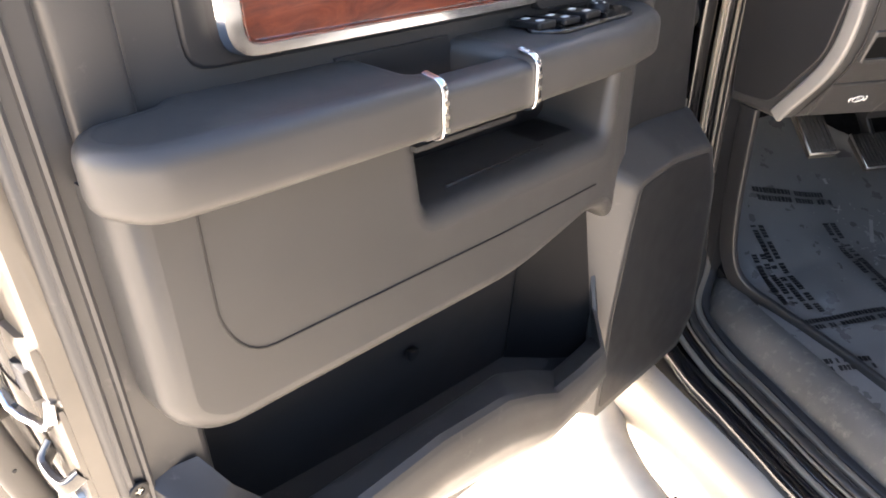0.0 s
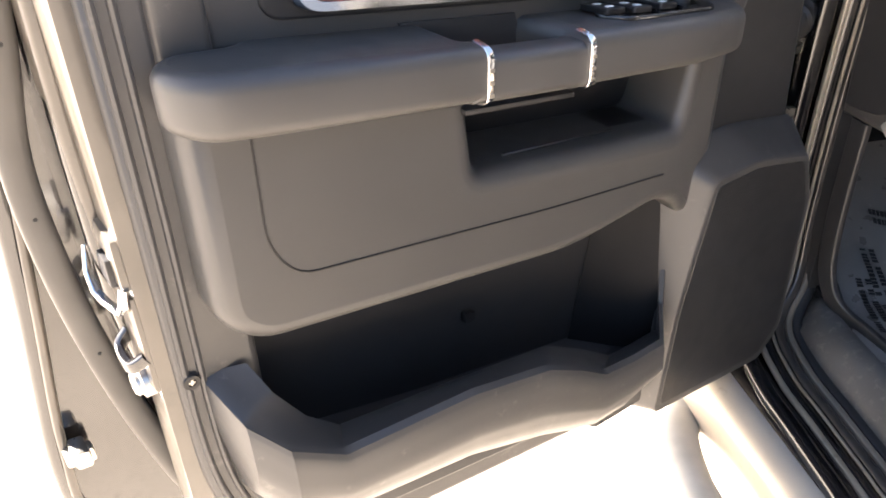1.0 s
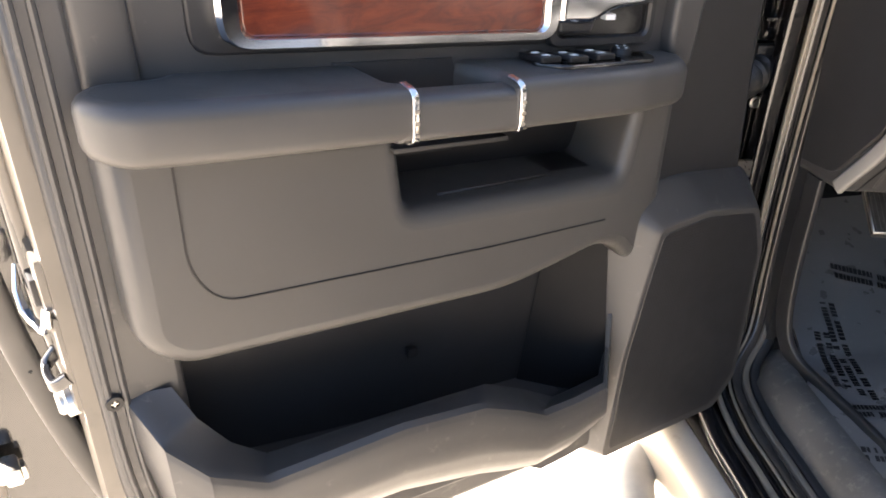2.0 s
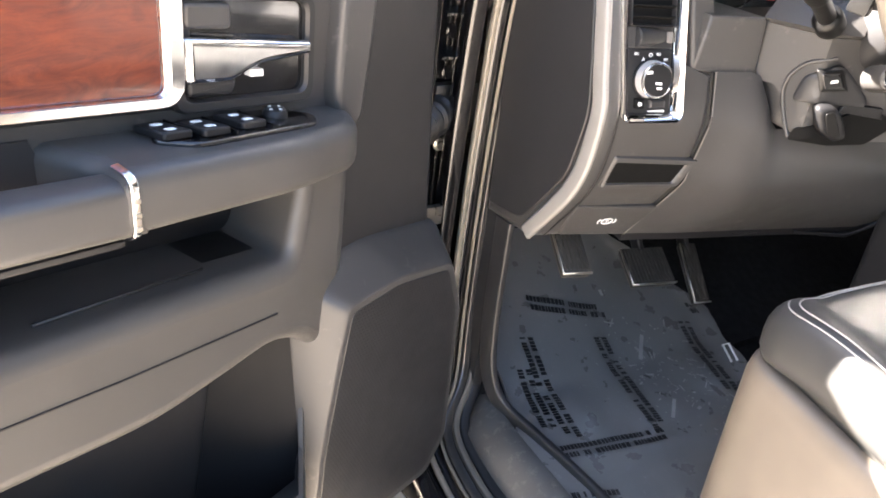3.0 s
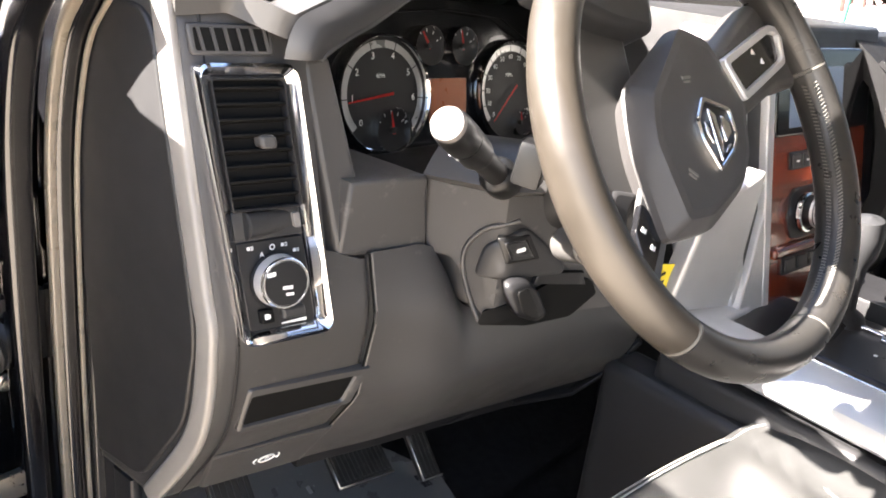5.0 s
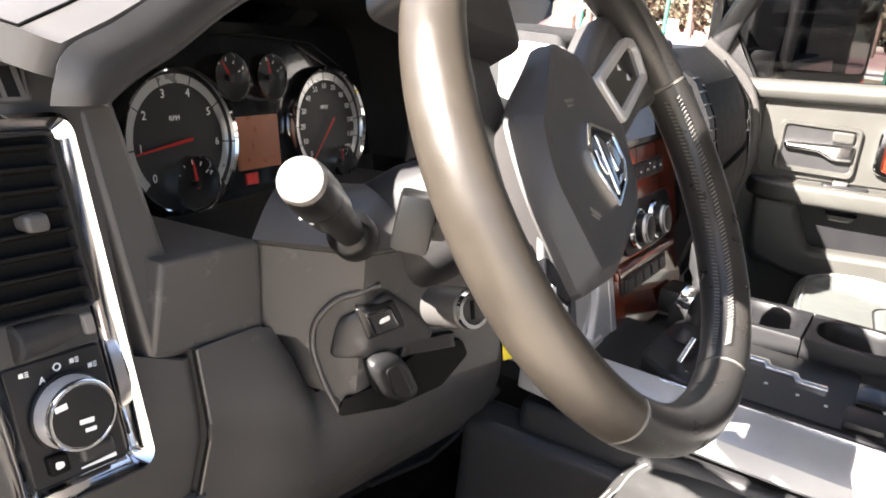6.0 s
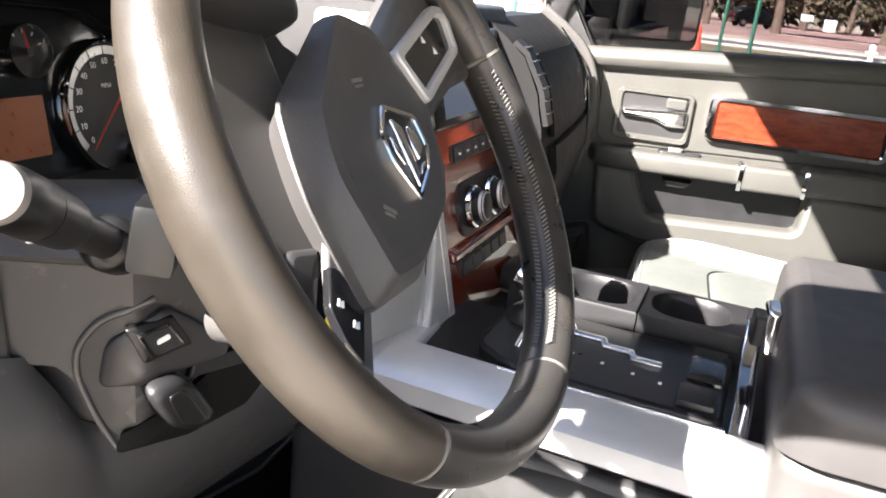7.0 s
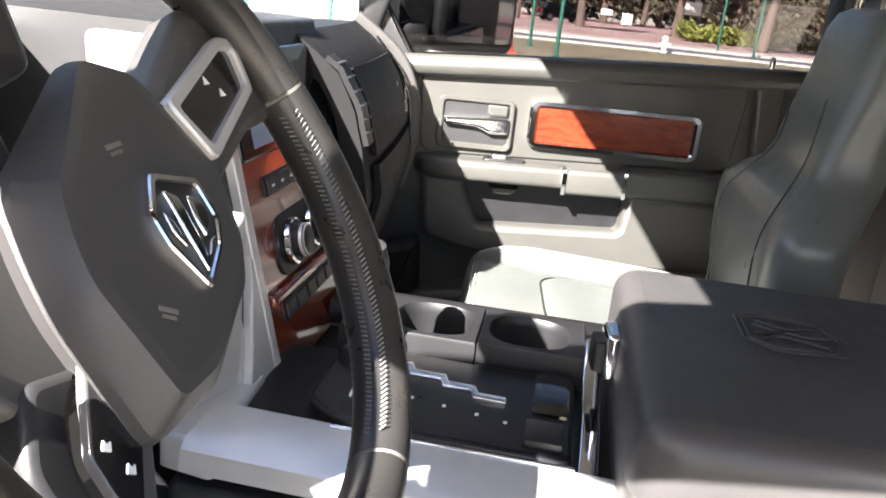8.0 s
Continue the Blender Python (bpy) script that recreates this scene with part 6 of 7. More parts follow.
# switch rows
part("switch_strip", prism(rounded(rect(0.045, 0.235, 1.238, 1.262), 0.004), sk, 0.0, 0.005, 0.002), black_plastic, stack)
for i in range(6):
    b = part("switch", prism(rounded(rect(0.051 + 0.03 * i, 0.075 + 0.03 * i, 1.241, 1.259), 0.003), sk, 0.003, 0.008, 0.002), plastic_dark, stack)
    part("mark", prism(rect(0.059 + 0.03 * i, 0.067 + 0.03 * i, 1.249, 1.252), sk, 0.008, 0.0084), white_mark, b)
part("climate_panel", prism(rounded(rect(0.045, 0.26, 1.140, 1.212), 0.03), sk, 0.0, 0.005, 0.002), black_plastic, stack)
for i in range(2):
    m = plane_at(sk(0.092 + 0.078 * i, 1.176, 0.005), CM.to_3x3() @ Vector((1, 0, 0)), Vector((0, 0.24, 1)))
    k = part("knob", lathe([(0.027, 0), (0.027, 0.006), (0.021, 0.008), (0.020, 0.022), (0.017, 0.024), (0, 0.024)], m, 32), black_plastic, stack)
    part("knob_ring", lathe([(0.0275, 0.0), (0.0295, 0.003), (0.0285, 0.008), (0.0255, 0.009), (0.0255, 0.005)], m, 36), chrome, k)
    part("knob_tip", lathe([(0.0178, 0.0236), (0.0195, 0.0225), (0.0207, 0.019), (0.0207, 0.017)], m, 32), silver, k)
part("key_strip", prism(rounded(rect(0.03, 0.22, 1.094, 1.120), 0.004), sk, 0.0, 0.006, 0.002), black_plastic, stack)
for i in range(5):
    part("key", prism(rounded(rect(0.037 + 0.036 * i, 0.066 + 0.036 * i, 1.098, 1.117), 0.003), sk, 0.004, 0.009, 0.002), plastic_dark, stack)
part("wood_bar", prism(rounded(rect(0.0, 0.25, 1.122, 1.137), 0.004), sk, 0.0, 0.012, 0.005), wood, stack)
# silver flank between the knee panel and the stack
part("flank", prism(rounded([(0.012, 1.06), (0.012, 1.42), (0.10, 1.42), (0.13, 1.25), (0.10, 1.05)], 0.015), lambda u, v, h: cm(-0.022 - h, u + 0.24 * (v - 1.07), v), -0.02, 0.006, 0.005), silver, stack, "satin silver flank panel")
part("flank_low", prism(rounded([(-0.10, 1.20), (-0.02, 1.26), (-0.022, 1.055), (-0.13, 1.055)], 0.01), lambda u, v, h: cm(u, 0.02 + 0.3 * (-0.02 - u) - h, v), -0.02, 0.004, 0.005), silver, stack)
part("pod", prism(rounded(rect(-0.095, -0.03, 1.16, 1.29), 0.006), lambda u, v, h: cm(u, 0.025 + 0.24 * (v - 1.07) - h, v), -0.01, 0.008, 0.003), piano, stack, "gloss black side switch pod")

console = thing("centre_console", pose(0.05, -0.25, 0.56), "black floor console with silver side rails", "centre console")
part("side_panel", cplan([(-0.15, 0.04), (-0.15, -0.62), (0.27, -0.62), (0.27, 0.04)], 0.56, 1.022, 0.01, 0.02), plastic_dark, console)
part("side_step", cplan([(-0.175, 0.10), (-0.165, -0.40), (-0.10, -0.40), (-0.10, 0.10)], 0.60, 0.99, 0.015, 0.02), plastic_dark, console)
# rail: a silver bar along the edge with a rolled outer side
rail_prof = [(-0.050, -0.016), (-0.046, 0.004), (-0.036, 0.012), (0.030, 0.014), (0.034, 0.008), (0.034, -0.02), (-0.04, -0.024)]
part("rail", sweep([cm(-0.105, 0.02, 1.060), cm(-0.108, -0.2, 1.058), cm(-0.112, -0.405, 1.056)], [(-x, y) for x, y in rail_prof]), silver, console, "satin silver side rail")
part("rail_front", cplan([(-0.15, -0.01), (-0.14, 0.05), (0.0, 0.035), (0.01, 0.0)], 1.035, 1.070, 0.008, 0.01), silver, console)
part("deck", cplan([(-0.075, 0.03), (-0.075, -0.36), (0.108, -0.36), (0.108, 0.03)], 1.02, 1.062, 0.004, 0.01), satin_black, console, "satin black deck")
gate = part("shift_plate", cplan([(-0.078, -0.11), (-0.078, -0.335), (0.10, -0.335), (0.10, -0.06), (-0.04, -0.06)], 1.06, 1.078, 0.006, 0.015), satin_black, console, "satin black shifter plate")
part("plate_edge", sweep([cm(-0.08, -0.10, 1.066), cm(-0.08, -0.337, 1.066)], strip_profile(0.003, 0.008)), chrome, gate)
slot = [(0.060, -0.10), (0.060, -0.15), (0.045, -0.155), (0.045, -0.19), (0.030, -0.195), (0.030, -0.225), (0.015, -0.23), (0.015, -0.262)]
part("gate_trim", sweep([cm(x, y, 1.0795) for x, y in slot], strip_profile(0.0065, 0.0030)), chrome, gate, "zigzag chrome shift gate")
part("gate_slot", sweep([cm(x + 0.007, y - 0.001, 1.0785) for x, y in slot], strip_profile(0.005, 0.0012)), black_plastic, gate)
for i, y in enumerate((-0.165, -0.20, -0.235, -0.265)):
    part("gate_mark", cbox(-0.010 - 0.006 * i, -0.005 - 0.006 * i, y - 0.0025, y + 0.0012, 1.078, 1.0786, 0), white_mark, gate)
part("rocker", cbox(-0.065, -0.02, -0.325, -0.285, 1.074, 1.086, 0.005), black_plastic, gate)
part("bin_lid", cbox(0.0, 0.095, -0.33, -0.29, 1.074, 1.082, 0.004), piano, gate)
shifter = thing("gear_shifter", pose(*cm(0.05, -0.11, 1.08)), "black gear shifter with chrome tip", "gear shifter")
part("boot", lathe([(0.03, 0), (0.024, 0.012), (0.012, 0.02), (0.009, 0.05), (0.012, 0.06)], Matrix.Translation(cm(0.06, -0.095, 1.078)), 20), black_plastic, shifter)
part("lever", lathe([(0.010, 0), (0.012, 0.04), (0.019, 0.055), (0.021, 0.085), (0.016, 0.105), (0, 0.11)], Matrix.Translation(cm(0.06, -0.095, 1.12)) @ pose(0, 0, 0, 0, -12, 0), 24), leather, shifter)
part("chrome_tip", lathe([(0.0145, 0), (0.016, 0.006), (0.012, 0.016), (0, 0.018)], Matrix.Translation((-0.03, -0.053, 1.135)) @ pose(0, 0, 0, -70, 20, 0), 20), chrome, shifter)
part("blade", sweep([(-0.1, -0.048, 1.046), (-0.075, -0.069, 1.102)], strip_profile(0.0035, 0.009)), chrome, gate)
# cup holders: two deep wells in a raised tray
for y0, y1, yc in ((-0.05, -0.2155, -0.158), (-0.2165, -0.345, -0.276)):
    x0, x1 = 0.109 + 0.004 * (y0 < -0.1), 0.226
    well = rounded(rect(x0 + 0.012, x1 - 0.012, yc - 0.049, yc + 0.049), 0.044, 8)
    c = Vector(((x0 + x1) / 2, yc))

    def border(p, x0=x0, x1=x1, y0=y0, y1=y1, c=c):
        """The tray's edge in the direction of a place on the well's lip."""
        d = p - c
        ks = [(lim - c[a]) / d[a] for a, lim in ((0, x0), (0, x1), (1, y0), (1, y1)) if abs(d[a]) > 1e-6]
        return c + d * min(k for k in ks if k > 0)

    hull = [border(p) for p in well]
    for a, b in ((x0, y0), (x0, y1), (x1, y0), (x1, y1)):
        i = min(range(len(hull)), key=lambda q: (hull[q] - Vector((a, b))).length)
        hull[i] = Vector((a, b))
    tray = [[cm(*p, 1.0) for p in hull], [cm(*p, 1.094) for p in hull], [cm(*(c + (p - c) * 0.975), 1.098) for p in hull],
            [cm(*(c + (p - c) * 1.03), 1.098) for p in well], [cm(*p, 1.0965) for p in well], [cm(*(c + (p - c) * 0.97), 1.085) for p in well], [cm(*(c + (p - c) * 0.90), 1.035) for p in well]]
    cup = part("cup_holder", rings(tray, caps=False), black_plastic, console, "deep cup holder in a raised tray", 40)
    # blackened bottom: the well's shade is put into its colour
    part("cup_well_shade", prism([c + (p - c) * 0.93 for p in well], cm, 1.03, 1.037), deep_black, cup)
part("rear_bin", cplan([(-0.07, -0.34), (-0.07, -0.39), (0.22, -0.39), (0.22, -0.34)], 1.0, 1.055, 0.003), black_plastic, console)
part("right_rail", sweep([cm(0.27, 0.0, 1.056), cm(0.272, -0.2, 1.056), cm(0.275, -0.40, 1.056)], rail_prof), black_plastic, console)
part("end_bar", sweep(smooth_path([cm(-0.084, -0.350, 1.064), cm(0.0, -0.352, 1.074), cm(0.09, -0.352, 1.084), cm(0.118, -0.352, 1.106), cm(0.135, -0.352, 1.112)], 5), strip_profile(0.010, 0.005), up=(0, 0, 1)), chrome, console, "bright end bar of the shifter plate")
# armrest bin and lid
bin_ = thing("console_armrest", pose(0.05, -0.62, 1.0), "black leather console armrest lid with embossed badge", "armrest")
part("base", cplan([(-0.175, -0.40), (-0.165, -0.375), (0.215, -0.375), (0.23, -0.40), (0.24, -1.05), (-0.175, -1.05)], 0.94, 1.115, 0.02, 0.04), plastic, bin_)
part("seam", cplan([(-0.180, -0.395), (0.222, -0.382), (0.236, -1.05), (-0.178, -1.05)], 1.112, 1.120, 0, 0.04), black_plastic, bin_)


def lid_at(u, v, h):
    return cm(u, v, h + 0.006 * math.sin(math.pi * min(1, max(0, (u + 0.19) / 0.42))) if h > 1.16 else h)


part("lid", prism(rounded([(-0.190, -0.40), (-0.175, -0.372), (0.212, -0.368), (0.228, -0.40), (0.24, -1.06), (-0.185, -1.06)], [.03, .03, .04, .04, 0, 0]), lid_at, 1.119, 1.186, 0.026, 5), lid_leather, bin_, "padded leather lid")
part("latch", cplan([(0.03, -0.374), (0.03, -0.356), (0.075, -0.352), (0.08, -0.372)], 1.118, 1.166, 0.008, 0.008), chrome, bin_, "chrome lid latch")
part("latch_pad", cplan([(0.035, -0.36), (0.035, -0.346), (0.07, -0.342), (0.07, -0.36)], 1.122, 1.155, 0.004, 0.004), black_plastic, bin_)
shield = ((-0.042, -0.046), (-0.050, 0.020), (-0.030, 0.045), (0.035, 0.045), (0.048, 0.015), (0.038, -0.046), (0.0, -0.060))
for k in (1.0, 0.86):
    part("embossing", sweep([cm(0.045 + k * x, -0.53 + k * y, 1.1926) for x, y in shield], circle(0.0013, 6), closed=True), leather, bin_)
for pts in (((-0.025, -0.035), (-0.010, 0.005), (-0.020, 0.025)), ((0.022, -0.035), (0.012, 0.0), (0.026, 0.025)), ((-0.012, 0.030), (0.0, 0.012), (0.014, 0.030)), ((0.0, -0.045), (-0.004, -0.02), (0.002, 0.0))):
    part("embossing", sweep(smooth_path([cm(0.045 + x, -0.53 + y, 1.1927) for x, y in pts], 4), circle(0.0018, 6)), leather, bin_)


# ---- seats ----
def seat(name, cx, y0, zt, w, label, yaw, back_y, lean, back_yaw=0.0, bulge=-0.03, neck=0.60, hide=None, step=0.0):
    """A bucket seat; cx, y0: the middle of the cushion's front edge; zt: the cushion's height."""
    S = pose(cx, y0, 0, 0, 0, yaw)
    hide = hide or seat_leather
    B = S @ pose(-back_y * math.tan(radians(-back_yaw)), 0, 0, 0, 0, back_yaw)
    t = thing(name, S @ pose(0, -0.25, 0.56), label, "seat", "front seats")

    def lift(x, y):
        """Height of the cushion's top; x across, y back from the front edge."""
        u, v = abs(x) / w, -y / 0.52
        bol = 0.024 * ease((u - 0.58) / 0.30) * (0.35 + 0.65 * ease((v - 0.02) / 0.25))
        seam_dip = -0.004 * math.exp(-((u - 0.63) / 0.025) ** 2)
        return zt - 0.040 * v + bol + seam_dip + 0.008 * math.cos(min(1.5, u * 2.0)) - 0.006 * max(0, 1 - v / 0.14)

    def outline(grow, r, y_back=-0.53):
        pts = rounded([(w * 0.95 + grow, 0.0 + grow), (-w * 0.95 - grow, 0.0 + grow), (-w * 1.02 - grow, y_back), (w * 1.02 + grow, y_back)], r, 10)
        res = []
        for a, b in zip(pts, pts[1:] + pts[:1]):
            n = max(1, int(math.dist(a, b) / 0.02))
            res += [(a[0] + (b[0] - a[0]) * i / n, a[1] + (b[1] - a[1]) * i / n) for i in range(n)]
        return [(x, y - 0.16 * x * x) for x, y in res]

    edge = outline(0.0, 0.052)
    mid = (0.0, -0.26)
    loops = []
    for drop, out_ in ((0.078, -0.010), (0.074, -0.002), (0.062, 0.003), (0.045, 0.004), (0.030, 0.003), (0.018, -0.001), (0.010, -0.006), (0.004, -0.013), (0.0005, -0.021)):
        ring = []
        for x, y in edge:
            d = Vector((x - mid[0], y - mid[1])).normalized()
            fx, fy = x + d.x * out_, y + d.y * out_
            ring.append(S @ Vector((fx, fy, min(lift(x, y), zt + 0.02) - drop)))
        loops.append(ring)
    for k in (0.86, 0.80, 0.73, 0.66, 0.6, 0.52, 0.4, 0.25, 0.1, 0.01):
        loops.append([S @ Vector((mid[0] + (x - mid[0]) * k, mid[1] + (y - mid[1]) * k, lift(mid[0] + (x - mid[0]) * k, mid[1] + (y - mid[1]) * k))) for x, y in edge])
    part("cushion", rings(loops), hide, t, "leather seat cushion", 75)

    def seam_run(grow, rise, y_end=-0.45):
        pts = []
        for x, y in outline(grow, 0.046):
            if y > y_end:
                pts.append((x, y))
        pts.sort(key=lambda p: (p[0] > 0, p[1] if p[0] < 0 else -p[1], p[0]) if abs(p[0]) > w * 0.9 else (0.5, p[0], 0))
        return [S @ Vector((x, y, min(lift(x, y), zt + 0.02) + rise)) for x, y in pts]

    for grow, rise in ((-0.019, 0.0005), (-0.011, -0.0045)):
        part("seam", sweep(seam_run(grow, rise), circle(0.0011, 6)), thread, t, "pale double stitching")
    for sgn in (-1, 1):
        run = [S @ Vector((sgn * (w * 0.63 + 0.035 * (1 - ease(i / 6)) ), -0.028 - 0.022 * i, lift(sgn * w * 0.63, -0.028 - 0.022 * i) + 0.002)) for i in range(19)]
        part("bolster_seam", sweep(smooth_path(run, 3), circle(0.0012, 6)), thread, t)
    pad_edge = rounded(rect(-w * 0.50, w * 0.50, -0.50, -0.145), 0.07, 8)
    pad_loops = []
    for k, rise in ((1.0, -0.004), (0.985, 0.002), (0.95, 0.005), (0.88, 0.007), (0.7, 0.007), (0.4, 0.005), (0.02, 0.004)):
        pad_loops.append([S @ Vector((x * k, -0.32 + (y + 0.32) * k, lift(x * k, -0.32 + (y + 0.32) * k) + rise)) for x, y in pad_edge])
    part("insert", rings(pad_loops), seat_perf if hide is seat_leather else hide, t, "perforated centre panel", 60)
    part("insert_seam", sweep([S @ Vector((x * 1.01, -0.32 + (y + 0.32) * 1.01, lift(x, y) + 0.0012)) for x, y in pad_edge], circle(0.0016, 6), closed=True), black_plastic, t)
    skirt = outline(0.006, 0.055)
    sk_loops = []
    for zz, g in ((0.60, -0.004), (zt - 0.16, 0.0), (zt - 0.10, 0.0), (zt - 0.082, -0.003), (zt - 0.076, -0.008), (zt - 0.074, -0.016), (zt - 0.076, -0.040)):
        ring = []
        for x, y in skirt:
            d = Vector((x - mid[0], y - mid[1])).normalized()
            ring.append(S @ Vector((x + d.x * g, y + d.y * g, zz + 0.014 * y / 0.5 * (zz > 0.7))))
        sk_loops.append(ring)
    part("valance", rings(sk_loops), valance_bounce, t, "moulded side valance, beige for bounced light", 60)
    part("base", prism(rounded(rect(-w * 0.86, w * 0.86, -0.48, -0.05), 0.03), lambda u, v, h: S @ Vector((u, v, h)), 0.562, 0.61, 0.01), plastic_dark, t, "dark seat track base")
    # backrest
    bl = []
    for j in range(25):
        v = j / 24
        zz = zt - 0.06 + 0.62 * v
        yy = back_y - lean * v + bulge * math.sin(math.pi * v) - step * ease((v - neck) / 0.13)
        ww = w * (0.98 + 0.06 * math.sin(math.pi * v) - 0.40 * ease((v - neck) / 0.13))
        ring = []
        for i in range(36):
            a = 2 * math.pi * i / 36
            c, s = math.cos(a), math.sin(a)
            x = ww * math.copysign(abs(c) ** 0.55, c)
            fwd = 0.055 * math.copysign(abs(s) ** 0.6, s)
            if s > 0:
                fwd += 0.045 * max(0, (abs(x) / ww - 0.5) / 0.5) ** 1.3 * math.sin(math.pi * min(1, v * 1.25)) * abs(s) ** 0.5
            rnd_ = min(1, (1 - v) / 0.06) ** 0.5 if v > 0.94 else 1
            ring.append(B @ Vector((x * (0.75 + 0.25 * rnd_), yy - y0 * 0 + fwd * rnd_, zz)))
        bl.append(ring)
    part("backrest", rings(bl), hide, t, "black leather backrest", 60)
    for sgn in (-1, 1):
        pts = []
        for j in range(2, 22):
            v = j / 24
            zz = zt - 0.06 + 0.62 * v
            yy = back_y - lean * v + bulge * math.sin(math.pi * v) - step * ease((v - neck) / 0.13)
            ww = w * (0.98 + 0.06 * math.sin(math.pi * v) - 0.40 * ease((v - neck) / 0.13))
            pts.append(B @ Vector((sgn * ww * 0.60, yy + 0.068, zz)))
        part("seam", sweep(smooth_path(pts[::4], 5), circle(0.0016, 6)), leather, t)
    part("head_post", lathe([(0.007, 0), (0.007, 0.12)], B @ Matrix.Translation((0.06, back_y - lean - 0.02, zt + 0.54)), 12), chrome, t)
    part("head_post", lathe([(0.007, 0), (0.007, 0.12)], B @ Matrix.Translation((-0.06, back_y - lean - 0.02, zt + 0.54)), 12), chrome, t)
    part("headrest", prism(rounded(rect(-0.13, 0.13, zt + 0.62, zt + 0.80), 0.05), lambda u, v, h: B @ Vector((u, back_y - lean - 0.02 - h, v)), -0.05, 0.05, 0.03, 4, True), leather, t)
    return t


seat("bucket_seat", -0.412, 0.016, 1.0, 0.250, "grey leather driver seat with pale stitching", -9, -0.56, 0.13)
seat("bucket_seat", 0.52, -0.19, 0.985, 0.262, "grey-green leather passenger seat beside the console", -3, -0.535, 0.035, -6.0, 0.02, 0.44, seat_green, 0.05)

# ---- passenger door, closed ----
pdoor = thing("passenger_door", pose(0.86, -0.4, 0.6), "slate trimmed passenger door with red burl panel, closed", "vehicle door")


def pv(y, z, h):
    """A place on the passenger door's inner face; h proud of it, into the cab."""
    return Vector((0.85 - h, y, z))


def ppl(pts, h0, h1, bevel=0.0, r=0.0, seg=3):
    return prism(rounded(pts, r) if r else [Vector(p) for p in pts], pv, h0, h1, bevel, seg)


part("panel", ppl([(0.02, 1.35), (0.03, 0.62), (-0.98, 0.62), (-0.90, 1.0), (-0.86, 1.405)], -0.06, 0.0, 0.008, [.02, .05, .03, .03, .01]), door_trim, pdoor)
part("belt_roll", sweep(smooth_path([pv(0.02, 1.335, 0.004), pv(-0.3, 1.355, 0.008), pv(-0.6, 1.372, 0.008), pv(-0.86, 1.385, 0.004)], 8), strip_profile(0.022, 0.022, 0.9), up=(1, 0, 0)), door_trim, pdoor)
part("upper_pad", ppl([(-0.07, 1.33), (-0.08, 1.16), (-0.74, 1.18), (-0.755, 1.365)], 0.0, 0.004, 0.004, 0.03), door_trim, pdoor)
part("rear_edge", ppl([(-0.76, 1.39), (-0.79, 1.15), (-0.83, 1.15), (-0.82, 1.40)], 0.0, 0.02, 0.006, 0.01), door_trim, pdoor)
wpn = part("wood_panel", ppl(rect(-0.650, -0.320, 1.206, 1.282), 0.008, 0.014, 0.003, 0.010), wood, pdoor, "red burl veneer panel")
part("chrome_frame", ring_plate(rect(-0.666, -0.303, 1.196, 1.293), rect(-0.650, -0.320, 1.206, 1.283), pv, 0.006, 0.020, 0.004, 0.02, 0.010), chrome, wpn, "chrome frame")
part("handle_bezel", ring_plate(rect(-0.272, -0.112, 1.178, 1.285), rect(-0.262, -0.124, 1.190, 1.276), pv, 0.006, 0.016, 0.003, 0.014, 0.010), door_trim, pdoor)
part("handle_cup", ppl(rect(-0.262, -0.124, 1.190, 1.276), -0.02, 0.0102, 0, 0.01), plastic_dark, pdoor)
part("release_lever", ppl([(-0.262, 1.215), (-0.225, 1.213), (-0.195, 1.226), (-0.126, 1.228), (-0.126, 1.242), (-0.2, 1.246), (-0.262, 1.25)], 0.010, 0.026, 0.006, 0.006), chrome, pdoor, "chrome release lever")
part("lock_tab", ppl(rect(-0.258, -0.215, 1.252, 1.274), 0.010, 0.018, 0.004, 0.006), door_trim, pdoor)


def parm(u, v, h):
    return Vector((0.85 - v, u, h - 0.02 * (u + 0.4)))


part("armrest", prism(rounded([(-0.07, 0.0), (-0.09, 0.045), (-0.14, 0.065), (-0.384, 0.07), (-0.384, 0.0)], [0, .02, .03, .003, 0]), parm, 1.122, 1.165, 0.012, 4, True), door_trim, pdoor, "padded armrest")
part("armrest_rear", prism(rounded([(-0.512, 0.0), (-0.512, 0.07), (-0.73, 0.07), (-0.76, 0.03), (-0.76, 0.0)], [0, .003, .03, .02, 0]), parm, 1.115, 1.172, 0.012, 4, True), door_trim, pdoor, "padded armrest")
part("pull_grip", prism(rounded([(-0.386, 0.035), (-0.386, 0.072), (-0.510, 0.072), (-0.510, 0.035)], 0.004), parm, 1.112, 1.165, 0.010, 4, True), door_trim, pdoor)
for y in (-0.385, -0.511):
    part("bracket", prism(rect(y - 0.004, y + 0.004, 0.036, 0.075), parm, 1.112, 1.168, 0.002, 2, True), chrome, pdoor, "chrome bracket")
part("window_switch", prism(rounded([(-0.215, 0.015), (-0.215, 0.045), (-0.305, 0.045), (-0.305, 0.015)], 0.01), parm, 1.16, 1.170, 0.003), black_plastic, pdoor)
part("switch_key", prism(rounded([(-0.235, 0.02), (-0.235, 0.04), (-0.265, 0.04), (-0.265, 0.02)], 0.004), parm, 1.17, 1.178, 0.003), steel, pdoor)
bol = [(-0.09, 1.12), (-0.10, 0.985), (-0.20, 0.955), (-0.56, 0.95), (-0.80, 0.96), (-0.80, 1.12), (-0.53, 1.12), (-0.522, 1.035), (-0.218, 1.022), (-0.185, 1.095), (-0.18, 1.12)]
part("bolster", ppl(bol, 0.0, 0.045, 0.014, [0, .03, .04, .02, .03, 0, 0, .015, .015, .01, 0]), door_trim, pdoor, "padded bolster with an open slot")
